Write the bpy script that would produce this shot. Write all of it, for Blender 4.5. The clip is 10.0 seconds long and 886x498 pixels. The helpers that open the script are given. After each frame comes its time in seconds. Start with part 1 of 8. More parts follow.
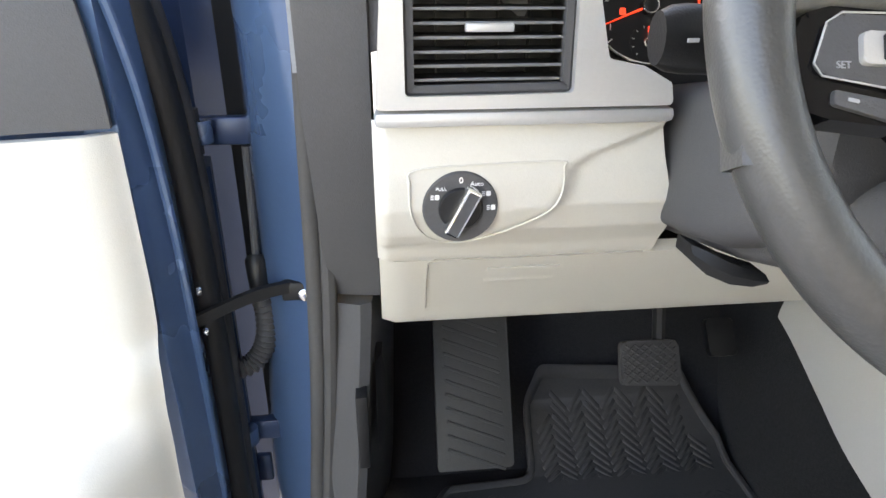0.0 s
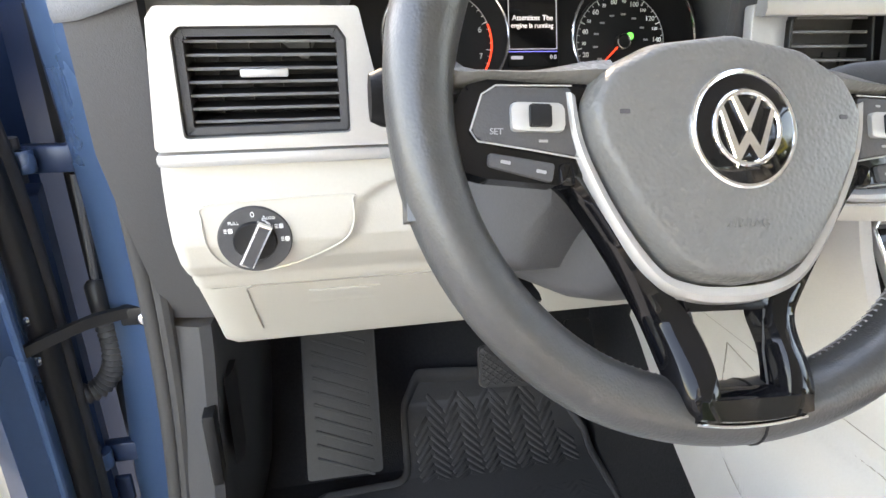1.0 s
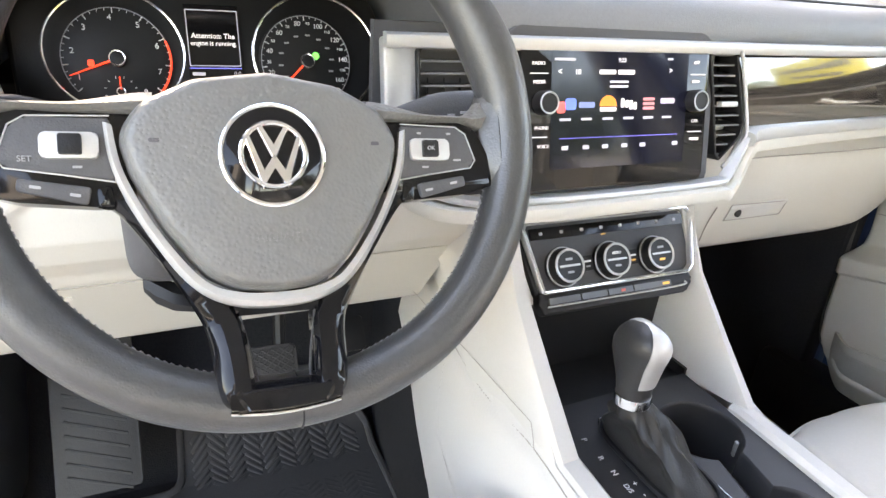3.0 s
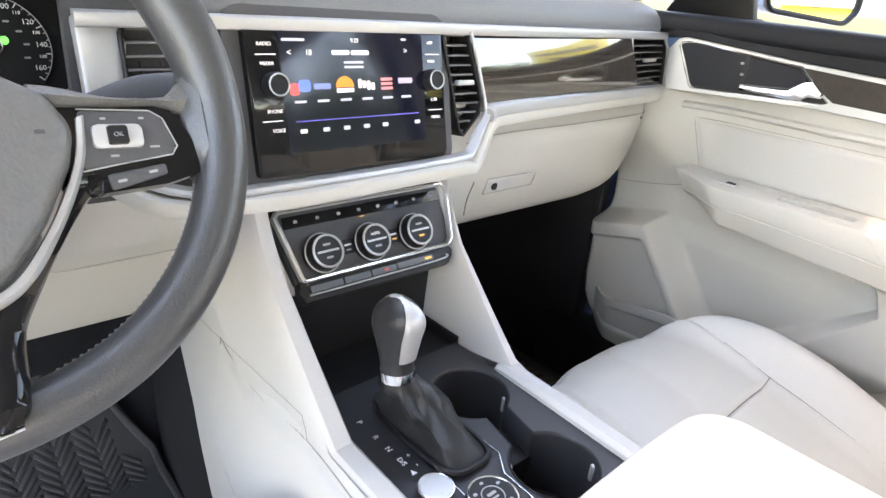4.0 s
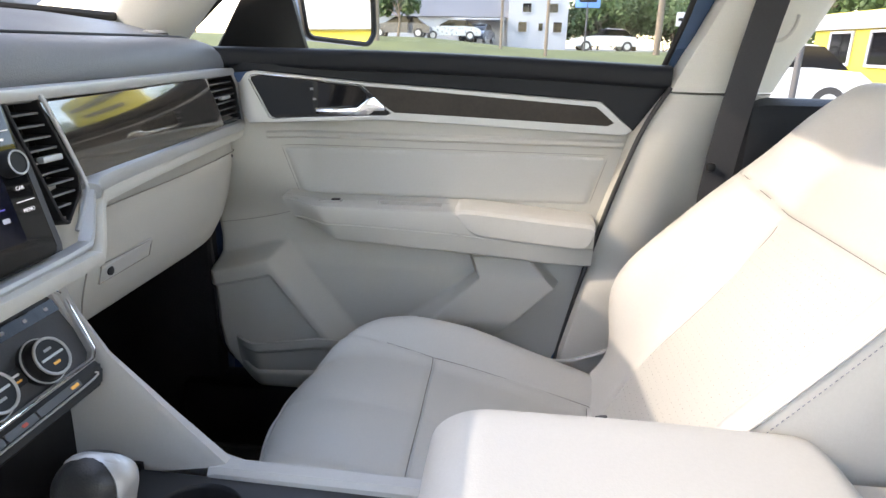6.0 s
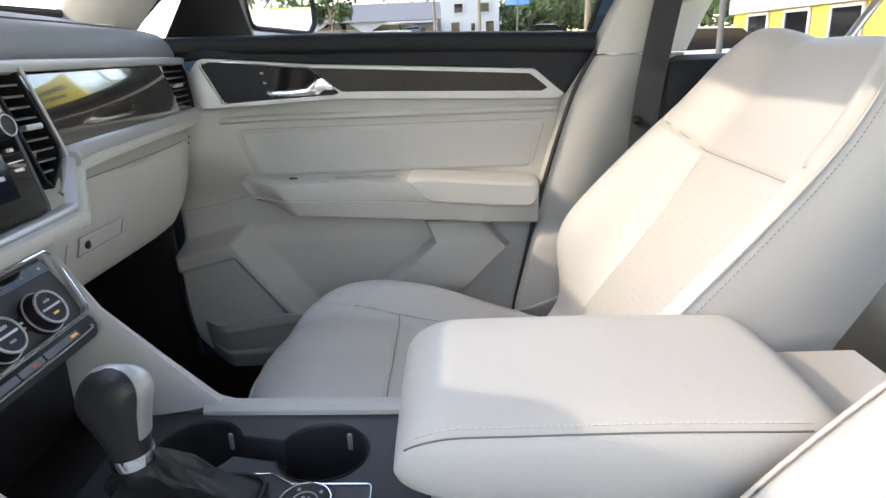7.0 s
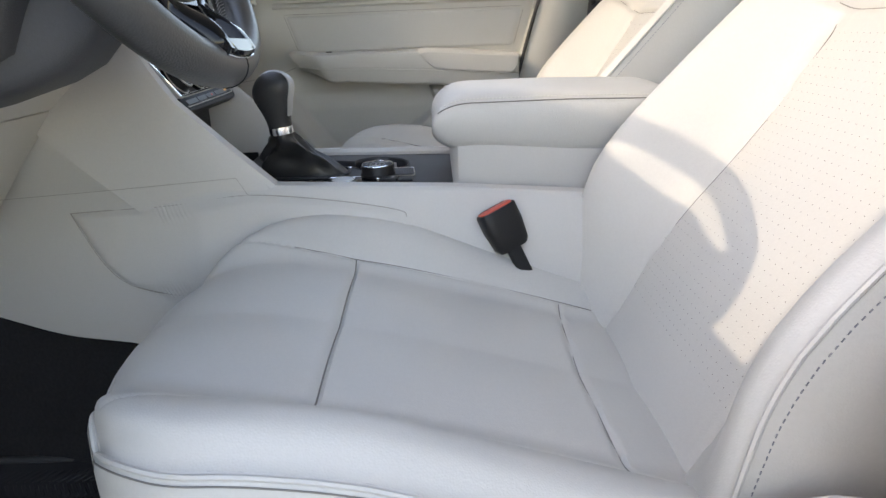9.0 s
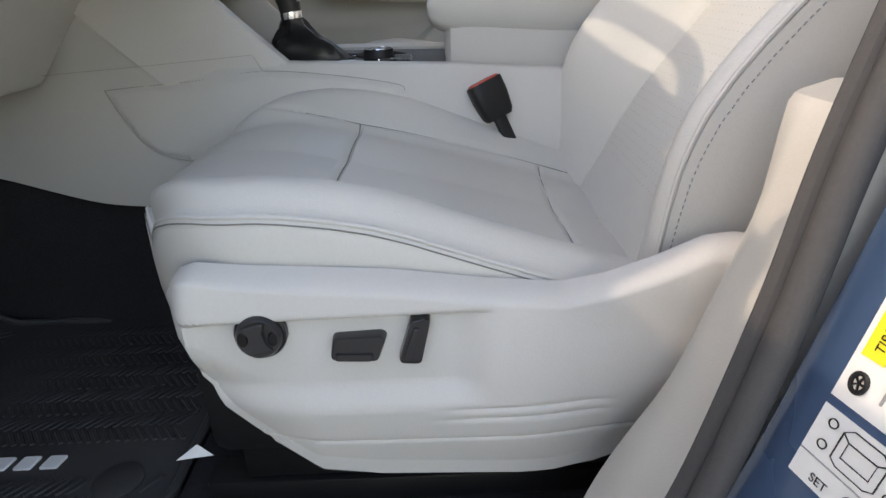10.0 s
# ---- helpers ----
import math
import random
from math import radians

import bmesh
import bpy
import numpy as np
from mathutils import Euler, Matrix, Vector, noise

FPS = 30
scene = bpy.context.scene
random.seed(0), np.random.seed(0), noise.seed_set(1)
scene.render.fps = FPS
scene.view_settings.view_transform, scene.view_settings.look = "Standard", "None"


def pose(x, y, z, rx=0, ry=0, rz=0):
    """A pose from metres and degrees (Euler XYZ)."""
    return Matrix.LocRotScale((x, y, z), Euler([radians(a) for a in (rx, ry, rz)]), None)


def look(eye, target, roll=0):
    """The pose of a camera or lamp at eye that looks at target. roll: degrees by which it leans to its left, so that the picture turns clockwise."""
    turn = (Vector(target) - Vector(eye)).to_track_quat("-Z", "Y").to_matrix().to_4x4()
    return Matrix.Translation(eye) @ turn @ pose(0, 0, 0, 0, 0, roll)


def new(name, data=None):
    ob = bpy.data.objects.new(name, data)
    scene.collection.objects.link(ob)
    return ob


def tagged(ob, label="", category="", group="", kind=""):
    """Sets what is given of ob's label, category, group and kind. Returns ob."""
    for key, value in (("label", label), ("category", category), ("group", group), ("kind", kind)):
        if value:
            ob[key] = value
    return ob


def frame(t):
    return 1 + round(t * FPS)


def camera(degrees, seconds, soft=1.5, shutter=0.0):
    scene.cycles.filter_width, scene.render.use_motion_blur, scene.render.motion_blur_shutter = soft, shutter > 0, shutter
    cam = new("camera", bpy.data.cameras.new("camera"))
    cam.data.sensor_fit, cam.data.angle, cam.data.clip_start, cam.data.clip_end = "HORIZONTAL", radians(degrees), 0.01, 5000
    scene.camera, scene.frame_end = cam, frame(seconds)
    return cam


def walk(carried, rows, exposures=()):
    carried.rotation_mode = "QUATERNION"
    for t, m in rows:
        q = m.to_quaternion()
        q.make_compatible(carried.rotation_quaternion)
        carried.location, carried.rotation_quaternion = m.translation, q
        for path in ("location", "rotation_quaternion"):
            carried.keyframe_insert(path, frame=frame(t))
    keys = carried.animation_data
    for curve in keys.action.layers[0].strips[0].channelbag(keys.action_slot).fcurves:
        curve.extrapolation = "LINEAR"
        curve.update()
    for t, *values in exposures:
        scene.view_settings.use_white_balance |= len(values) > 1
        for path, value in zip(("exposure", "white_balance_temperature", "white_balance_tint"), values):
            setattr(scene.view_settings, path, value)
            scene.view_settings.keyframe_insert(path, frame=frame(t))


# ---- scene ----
cam = camera(71.1, 10.0)
PATH = [
    (0, (0.013, 0.027, 1.253), (0.212, 1.841, 0.435), 0.1),
    (0.5, (0.074, 0.006, 1.262), (0.384, 1.803, 0.441), 0.5),
    (1, (0.121, -0.009, 1.29), (0.523, 1.767, 0.462), 1.1),
    (1.5, (0.163, -0.031, 1.312), (0.605, 1.715, 0.441), 1.9),
    (2, (0.217, -0.056, 1.322), (0.7, 1.677, 0.449), 2.7),
    (2.2, (0.232, -0.065, 1.323), (0.763, 1.662, 0.465), 3.2),
    (3.5, (0.306, -0.115, 1.323), (1.329, 1.409, 0.528), 5.1),
    (4, (0.335, -0.126, 1.316), (1.617, 1.194, 0.531), 5.8),
    (4.5, (0.352, -0.115, 1.32), (1.866, 0.964, 0.584), 6.1),
    (5, (0.363, -0.084, 1.344), (2.067, 0.718, 0.67), 4.6),
    (5.5, (0.357, -0.041, 1.347), (2.187, 0.447, 0.703), 3.0),
    (6, (0.331, -0.01, 1.318), (2.222, 0.174, 0.693), 1.2),
    (6.2, (0.321, 0.001, 1.308), (2.221, 0.092, 0.691), 0.6),
    (7.3, (0.176, -0.013, 1.256), (2.078, 0.022, 0.641), -2.5),
    (7.5, (0.123, -0.019, 1.247), (2.026, 0.022, 0.631), -2.4),
    (8, (-0.005, -0.026, 1.217), (1.89, 0.018, 0.576), -2.4),
    (8.5, (-0.119, 0.008, 1.16), (1.77, 0.031, 0.505), -2.6),
    (9, (-0.221, 0.038, 1.108), (1.652, 0.035, 0.407), -2.4),
    (9.5, (-0.309, 0.031, 1.051), (1.54, 0.035, 0.288), -2.5),
    (10, (-0.376, 0.032, 1.02), (1.449, 0.041, 0.203), -2.6),
]
# seconds, stops, kelvin, tint
LIGHTER = [(0, 3.87, 9400, 18.5), (1.0, 4.12, 9400, 18.5), (2.2, 4.37, 9400, 18.5), (3.5, 4.37, 9200, 20), (4.5, 3.97, 8450, 20), (5.2, 3.62, 8150, 19), (6.0, 3.2, 8100, 17.5), (7.5, 2.9, 8200, 16.5), (9.0, 2.8, 8500, 17), (9.5, 2.75, 8650, 17), (10.0, 2.43, 8800, 17)]
walk(cam, [(t, look(eye, target, roll)) for t, eye, target, roll in PATH], LIGHTER)

# ---- light ----
SUN_FROM = Vector((-0.135, 0.51, 0.352)).normalized()
SUN_ELEV = math.asin(SUN_FROM.z)
SUN_AZ = math.atan2(SUN_FROM.x, SUN_FROM.y)
world = bpy.data.worlds.new("sky")
scene.world = world
world.use_nodes = True
wt = world.node_tree
sky = wt.nodes.new("ShaderNodeTexSky")
sky.sky_type, sky.sun_disc = "NISHITA", False
sky.sun_elevation, sky.sun_rotation = SUN_ELEV, SUN_AZ
sky.air_density, sky.dust_density = 1.0, 0.8
wt.links.new(sky.outputs[0], wt.nodes["Background"].inputs[0])
wt.nodes["Background"].inputs[1].default_value = 0.15
sun_data = bpy.data.lights.new("sun", "SUN")
sun_data.energy, sun_data.angle, sun_data.color = 0.33, radians(0.6), (1.0, 0.965, 0.90)
sun = new("sun", sun_data)
sun.matrix_world = look(SUN_FROM * 50, (0, 0, 0))


# ---- materials ----
def mat(name, col, rough=0.5, metal=0.0, grain=0.0, size=600.0, vary=0.06, emit=0.0, coat=0.0, trans=0.0, stain=6.0, spec=0.5, ior=1.45):
    """A surface with colour variation at two scales and a fine relief (grain, in millimetres-like strength)."""
    m = bpy.data.materials.new(name)
    m.use_nodes = True
    t = m.node_tree
    b = t.nodes["Principled BSDF"]
    b.inputs["Roughness"].default_value = rough
    b.inputs["Metallic"].default_value = metal
    b.inputs["Coat Weight"].default_value = coat
    b.inputs["Coat Roughness"].default_value = 0.04
    b.inputs["Transmission Weight"].default_value = trans
    b.inputs["Specular IOR Level"].default_value = spec
    b.inputs["IOR"].default_value = ior
    b.inputs["Base Color"].default_value = (*col, 1)
    if vary > 0:
        co = t.nodes.new("ShaderNodeTexCoord")
        n1 = t.nodes.new("ShaderNodeTexNoise")
        n1.inputs["Scale"].default_value, n1.inputs["Detail"].default_value = stain, 4
        n2 = t.nodes.new("ShaderNodeTexNoise")
        n2.inputs["Scale"].default_value, n2.inputs["Detail"].default_value = size * 0.4, 2
        add = t.nodes.new("ShaderNodeMath")
        add.operation = "ADD"
        ramp = t.nodes.new("ShaderNodeMapRange")
        ramp.inputs["From Min"].default_value, ramp.inputs["From Max"].default_value = 0.6, 1.4
        ramp.inputs["To Min"].default_value, ramp.inputs["To Max"].default_value = 1 - vary, 1 + vary
        mul = t.nodes.new("ShaderNodeVectorMath")
        mul.operation = "SCALE"
        mul.inputs[0].default_value = col
        for n in (n1, n2):
            t.links.new(co.outputs["Object"], n.inputs["Vector"])
        t.links.new(n1.outputs["Fac"], add.inputs[0])
        t.links.new(n2.outputs["Fac"], add.inputs[1])
        t.links.new(add.outputs[0], ramp.inputs["Value"])
        t.links.new(ramp.outputs[0], mul.inputs["Scale"])
        t.links.new(mul.outputs[0], b.inputs["Base Color"])
        rr = t.nodes.new("ShaderNodeMapRange")
        rr.inputs["From Min"].default_value, rr.inputs["From Max"].default_value = 0.3, 0.7
        rr.inputs["To Min"].default_value, rr.inputs["To Max"].default_value = max(0.0, rough - 0.06), min(1.0, rough + 0.06)
        t.links.new(n1.outputs["Fac"], rr.inputs["Value"])
        t.links.new(rr.outputs[0], b.inputs["Roughness"])
    if grain > 0:
        co2 = t.nodes.new("ShaderNodeTexCoord")
        v = t.nodes.new("ShaderNodeTexVoronoi")
        v.inputs["Scale"].default_value = size
        v.feature = "SMOOTH_F1"
        bump = t.nodes.new("ShaderNodeBump")
        bump.inputs["Strength"].default_value, bump.inputs["Distance"].default_value = grain, 0.0006
        t.links.new(co2.outputs["Object"], v.inputs["Vector"])
        t.links.new(v.outputs["Distance"], bump.inputs["Height"])
        t.links.new(bump.outputs[0], b.inputs["Normal"])
    if emit > 0:
        b.inputs["Emission Color"].default_value = (*col, 1)
        b.inputs["Emission Strength"].default_value = emit
    return m


LEATHER = mat("beige_leather", (0.54, 0.527, 0.494), 0.46, grain=0.25, size=700, vary=0.03)
DARKSATIN = mat("dark_satin", (0.10, 0.10, 0.10), 0.38, metal=0.5, vary=0.03)
PUNCH = mat("punched_leather", (0.16, 0.15, 0.14), 0.8, vary=0.0)
# paler grey for the light caught on the vent slats' front edges
SLAT = mat("vent_slat_highlight", (0.15, 0.15, 0.155), 0.34, vary=0.04)
SILL = mat("black_soft_sill", (0.011, 0.0125, 0.017), 0.55, grain=0.5, size=800, vary=0.08, spec=0.35)
TRAY = mat("black_satin_tray", (0.032, 0.032, 0.035), 0.42, grain=0.2, size=900, vary=0.08)
BOOT = mat("black_soft_leather", (0.020, 0.020, 0.021), 0.40, grain=0.3, size=600, vary=0.12)
SEAM = mat("seam_shadow_thread", (0.20, 0.187, 0.17), 0.8, vary=0.05)
LINE = mat("beige_panel_gap", (0.34, 0.32, 0.285), 0.8, vary=0.05)
THREAD = mat("blue_grey_thread", (0.24, 0.25, 0.275), 0.7, vary=0.05)
STITCH = mat("pale_thread", (0.70, 0.68, 0.62), 0.7, vary=0.05)
BEIGE = mat("beige_moulded_plastic", (0.545, 0.525, 0.477), 0.5, grain=0.2, size=900, vary=0.03)
BEIGE_GREY = mat("pale_grey_beige_plastic", (0.535, 0.519, 0.493), 0.5, grain=0.2, size=900, vary=0.03)
PAD = mat("charcoal_soft_pad", (0.165, 0.172, 0.188), 0.50, grain=0.5, size=800, vary=0.08)
GREY = mat("dark_grey_plastic", (0.066, 0.066, 0.070), 0.6, grain=0.35, size=900, vary=0.08)
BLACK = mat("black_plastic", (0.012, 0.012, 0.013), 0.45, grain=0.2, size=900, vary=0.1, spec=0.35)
PIANO = mat("gloss_black", (0.006, 0.006, 0.007), 0.06, vary=0.0, coat=0.0, spec=0.35)
# near-black that stands for deep shade inside hollow places
DARK = mat("painted_shade_black", (0.006, 0.006, 0.007), 0.9, vary=0.1)
SILVER = mat("satin_silver", (0.50, 0.50, 0.495), 0.40, metal=0.5, grain=0.1, size=900, vary=0.03)
CHROME = mat("chrome", (0.85, 0.86, 0.87), 0.12, metal=1.0, vary=0.0)
RUBBER = mat("black_rubber", (0.046, 0.045, 0.046), 0.5, grain=0.2, size=500, vary=0.12, spec=0.4)
FOOTPAD = mat("grey_ribbed_rubber", (0.040, 0.040, 0.040), 0.6, grain=0.3, size=500, vary=0.12)
WEATHER = mat("grey_weatherstrip", (0.06, 0.058, 0.058), 0.75, grain=0.3, size=700, vary=0.1)
CARPET = mat("black_carpet", (0.022, 0.022, 0.024), 0.95, grain=1.0, size=500, vary=0.25, spec=0.15)
BLUE = mat("blue_metallic_paint", (0.060, 0.118, 0.225), 0.28, metal=0.35, vary=0.04, coat=1.0)
# the body blue again, darkened: recess shade put into the colour
BLUE_SHADE = mat("shade_darkened_blue_paint", (0.016, 0.035, 0.080), 0.35, metal=0.3, vary=0.1)
RIM_LEATHER = mat("worn_black_leather", (0.045, 0.045, 0.045), 0.36, grain=0.3, size=650, vary=0.15, spec=0.9)
AIRBAG = mat("charcoal_grained_plastic", (0.135, 0.135, 0.130), 0.36, grain=0.9, size=420, vary=0.06, spec=0.6)
WHITE = mat("white_print", (0.8, 0.8, 0.8), 0.6, vary=0.0)
GREYPRINT = mat("grey_print", (0.32, 0.32, 0.33), 0.6, vary=0.0)
RED = mat("red_plastic", (0.62, 0.10, 0.07), 0.45, vary=0.04)
HEAD = mat("headliner_cloth", (0.69, 0.675, 0.625), 0.95, grain=0.5, size=900, vary=0.04)


def thin_glass(name, tint):
    """A thin pane: clear, with a mirror gloss that grows at grazing angles."""
    m = bpy.data.materials.new(name)
    m.use_nodes = True
    t = m.node_tree
    t.nodes.remove(t.nodes["Principled BSDF"])
    out = t.nodes["Material Output"]
    clear = t.nodes.new("ShaderNodeBsdfTransparent")
    clear.inputs[0].default_value = (*tint, 1)
    gloss = t.nodes.new("ShaderNodeBsdfGlossy")
    gloss.inputs["Roughness"].default_value = 0.02
    mix = t.nodes.new("ShaderNodeMixShader")
    fr = t.nodes.new("ShaderNodeFresnel")
    fr.inputs["IOR"].default_value = 1.5
    t.links.new(fr.outputs[0], mix.inputs[0])
    t.links.new(clear.outputs[0], mix.inputs[1])
    t.links.new(gloss.outputs[0], mix.inputs[2])
    t.links.new(mix.outputs[0], out.inputs[0])
    return m


GLASS = thin_glass("thin_glass", (0.95, 0.97, 0.96))
SCREEN_GLASS = thin_glass("laminated_windscreen_glass", (0.82, 0.85, 0.84))
MIRROR = mat("mirror_glass", (0.93, 0.94, 0.94), 0.02, metal=1.0, vary=0.0)
WOOD = mat("dark_gloss_wood", (0.035, 0.026, 0.021), 0.10, vary=0.0, coat=1.0, spec=0.8)
nt = WOOD.node_tree
nt.nodes["Principled BSDF"].inputs["Coat IOR"].default_value = 1.55
wc, wm, wv, wr = (nt.nodes.new(k) for k in ("ShaderNodeTexCoord", "ShaderNodeMapping", "ShaderNodeTexNoise", "ShaderNodeValToRGB"))
wm.inputs["Scale"].default_value = (6, 6, 260)
wv.inputs["Scale"].default_value, wv.inputs["Detail"].default_value = 2.2, 5
wr.color_ramp.elements[0].color, wr.color_ramp.elements[1].color = (0.016, 0.013, 0.011, 1), (0.075, 0.058, 0.047, 1)
wr.color_ramp.elements[0].position, wr.color_ramp.elements[1].position = 0.35, 0.7
nt.links.new(wc.outputs["Object"], wm.inputs[0])
nt.links.new(wm.outputs[0], wv.inputs["Vector"])
nt.links.new(wv.outputs["Fac"], wr.inputs[0])
nt.links.new(wr.outputs[0], nt.nodes["Principled BSDF"].inputs["Base Color"])
ASPHALT = mat("pale_concrete_lot", (0.20, 0.197, 0.19), 0.9, grain=1.0, size=60, vary=0.2, stain=0.6)
DOOR_WOOD = mat("dark_satin_wood", (0.034, 0.026, 0.022), 0.34, grain=0.2, size=300, vary=0.25, stain=14, spec=0.3)


# ---- mesh tools ----
def obj(name, bm, material, parent=None, label="", sharp=40):
    bmesh.ops.recalc_face_normals(bm, faces=bm.faces[:])
    me = bpy.data.meshes.new(name)
    for fc in bm.faces:
        fc.smooth = True
    bm.to_mesh(me)
    bm.free()
    me.set_sharp_from_angle(angle=radians(sharp))
    me.materials.append(material)
    ob = new(name, me)
    if parent is not None:
        ob.parent = parent
        ob.matrix_parent_inverse = Matrix.Translation(-parent.location)
    if label:
        ob["label"] = label
    return ob


part = obj


def thing(name, at, label, category, group="", kind=""):
    e = new(name)
    e.empty_display_size = 0.05
    e.location = at
    return tagged(e, label, category, group, kind)


def joined(*bms):
    """One bmesh out of several."""
    out = bms[0]
    for b in bms[1:]:
        me = bpy.data.meshes.new("tmp")
        b.to_mesh(me)
        b.free()
        out.from_mesh(me)
        bpy.data.meshes.remove(me)
    return out


def moved(bm, m):
    bmesh.ops.transform(bm, matrix=m, verts=bm.verts[:])
    return bm


def box(x0, x1, y0, y1, z0, z1, r=0.003, seg=2):
    bm = bmesh.new()
    bmesh.ops.create_cube(bm, size=1)
    bmesh.ops.transform(bm, matrix=Matrix.Translation(((x0 + x1) / 2, (y0 + y1) / 2, (z0 + z1) / 2)) @ Matrix.Diagonal((x1 - x0, y1 - y0, z1 - z0, 1)), verts=bm.verts[:])
    if r > 0:
        bmesh.ops.bevel(bm, geom=bm.edges[:], offset=r, segments=seg, affect="EDGES", profile=0.5)
    return bm


def round_poly(pts, r, seg=5):
    """A closed 2D outline with its corners rounded; r is one radius or one for each corner."""
    out, n = [], len(pts)
    for i in range(n):
        p, a, b = Vector(pts[i]), Vector(pts[i - 1]), Vector(pts[(i + 1) % n])
        ri = r[i] if isinstance(r, (list, tuple)) else r
        u, v = (a - p).normalized(), (b - p).normalized()
        ang = math.acos(max(-1, min(1, u.dot(v))))
        if ri <= 0 or ang > 3.1:
            out.append(p)
            continue
        d = min(ri / math.tan(ang / 2), (a - p).length * 0.49, (b - p).length * 0.49)
        s, e = p + u * d, p + v * d
        for k in range(seg + 1):
            w = k / seg
            out.append((1 - w) ** 2 * s + 2 * w * (1 - w) * p + w * w * e)
    return [tuple(q) for q in out]


def prism(pts, h, bevel=0.0, seg=2, m=None):
    """A slab of the 2D outline pts, from z=0 to z=h, its upper rim bevelled, then moved by m."""
    bm = bmesh.new()
    lo = [bm.verts.new((p[0], p[1], 0)) for p in pts]
    hi = [bm.verts.new((p[0], p[1], h)) for p in pts]
    bm.faces.new(lo[::-1])
    top = bm.faces.new(hi)
    for i in range(len(pts)):
        j = (i + 1) % len(pts)
        bm.faces.new((lo[i], lo[j], hi[j], hi[i]))
    if bevel > 0:
        bmesh.ops.bevel(bm, geom=list(top.edges), offset=bevel, segments=seg, affect="EDGES", profile=0.5)
    if m is not None:
        moved(bm, m)
    return bm


def inset_poly(pts, d):
    """The outline moved inwards by d (counterclockwise outline)."""
    n, out = len(pts), []
    for i in range(n):
        a, p, b = (Vector(pts[i - 1]), Vector(pts[i]), Vector(pts[(i + 1) % n]))
        u, v = (p - a), (b - p)
        if u.length < 1e-9 or v.length < 1e-9:
            out.append(tuple(p))
            continue
        u.normalize(), v.normalize()
        n1, n2 = Vector((-u.y, u.x)), Vector((-v.y, v.x))
        k = n1 + n2
        k = k / max(0.3, k.dot(n1)) if k.length > 1e-6 else n1
        out.append(tuple(p + k * d))
    return out


def frame_ring(outer, inner, h, bevel=0.0, m=None):
    """A frame between two outlines with the same number of points, h thick."""
    bm = bmesh.new()
    n = len(outer)
    rows = []
    b = min(bevel, h * 0.45)
    ins = inset_poly(outer, b) if b > 0 else outer
    outs = inset_poly(inner, -b) if b > 0 else inner
    for pts, z in ((outer, 0), (outer, h - b), (ins, h), (outs, h), (inner, h - b), (inner, 0)):
        rows.append([bm.verts.new((p[0], p[1], z)) for p in pts])
    for r in range(len(rows)):
        a, c = rows[r], rows[(r + 1) % len(rows)]
        for i in range(n):
            j = (i + 1) % n
            bm.faces.new((a[i], a[j], c[j], c[i]))
    if m is not None:
        moved(bm, m)
    return bm


def smooth_path(pts, n=8, closed=False):
    """A Catmull-Rom line through the points."""
    P = [Vector(p) for p in pts]
    out, k = [], len(P)
    for i in range(k if closed else k - 1):
        a = P[i - 1] if (closed or i > 0) else P[0]
        b, c = P[i], P[(i + 1) % k]
        d = P[(i + 2) % k] if (closed or i + 2 < k) else P[-1]
        for j in range(n):
            t = j / n
            out.append(0.5 * (2 * b + (c - a) * t + (2 * a - 5 * b + 4 * c - d) * t * t + (3 * b - a - 3 * c + d) * t ** 3))
    if not closed:
        out.append(P[-1])
    return out


def tube(path, r, n=8, closed=False, cap=True):
    """A round bar along the path; r is a number or one for each point."""
    P = [Vector(p) for p in path]
    bm = bmesh.new()
    rings, k = [], len(P)
    up = None
    for i, p in enumerate(P):
        a = P[i - 1] if (closed or i > 0) else p
        b = P[(i + 1) % k] if (closed or i + 1 < k) else p
        t = (b - a).normalized()
        if up is None:
            up = t.orthogonal().normalized()
        up = (up - t * up.dot(t)).normalized()
        side = t.cross(up)
        ri = r[i] if isinstance(r, (list, tuple)) else r
        rings.append([bm.verts.new(p + (up * math.cos(2 * math.pi * q / n) + side * math.sin(2 * math.pi * q / n)) * ri) for q in range(n)])
    for i in range(k if closed else k - 1):
        a, b = rings[i], rings[(i + 1) % k]
        for q in range(n):
            bm.faces.new((a[q], a[(q + 1) % n], b[(q + 1) % n], b[q]))
    if cap and not closed:
        bm.faces.new(rings[0][::-1])
        bm.faces.new(rings[-1])
    return bm


def loft(rings, closed=True, cap=True):
    bm = bmesh.new()
    R = [[bm.verts.new(p) for p in ring] for ring in rings]
    n = len(R[0])
    for a, b in zip(R, R[1:]):
        for i in range(n if closed else n - 1):
            j = (i + 1) % n
            bm.faces.new((a[i], a[j], b[j], b[i]))
    if cap and closed:
        bm.faces.new(R[0][::-1])
        bm.faces.new(R[-1])
    return bm


def sheet(fn, nu, nv, thick=0.0):
    """A surface fn(u, v), u and v from 0 to 1; with a thickness it becomes a closed shell."""
    bm = bmesh.new()
    V = [[bm.verts.new(fn(i / nu, j / nv)) for j in range(nv + 1)] for i in range(nu + 1)]
    for i in range(nu):
        for j in range(nv):
            bm.faces.new((V[i][j], V[i + 1][j], V[i + 1][j + 1], V[i][j + 1]))
    if thick:
        bm.normal_update()
        bmesh.ops.solidify(bm, geom=bm.faces[:], thickness=thick)
    return bm


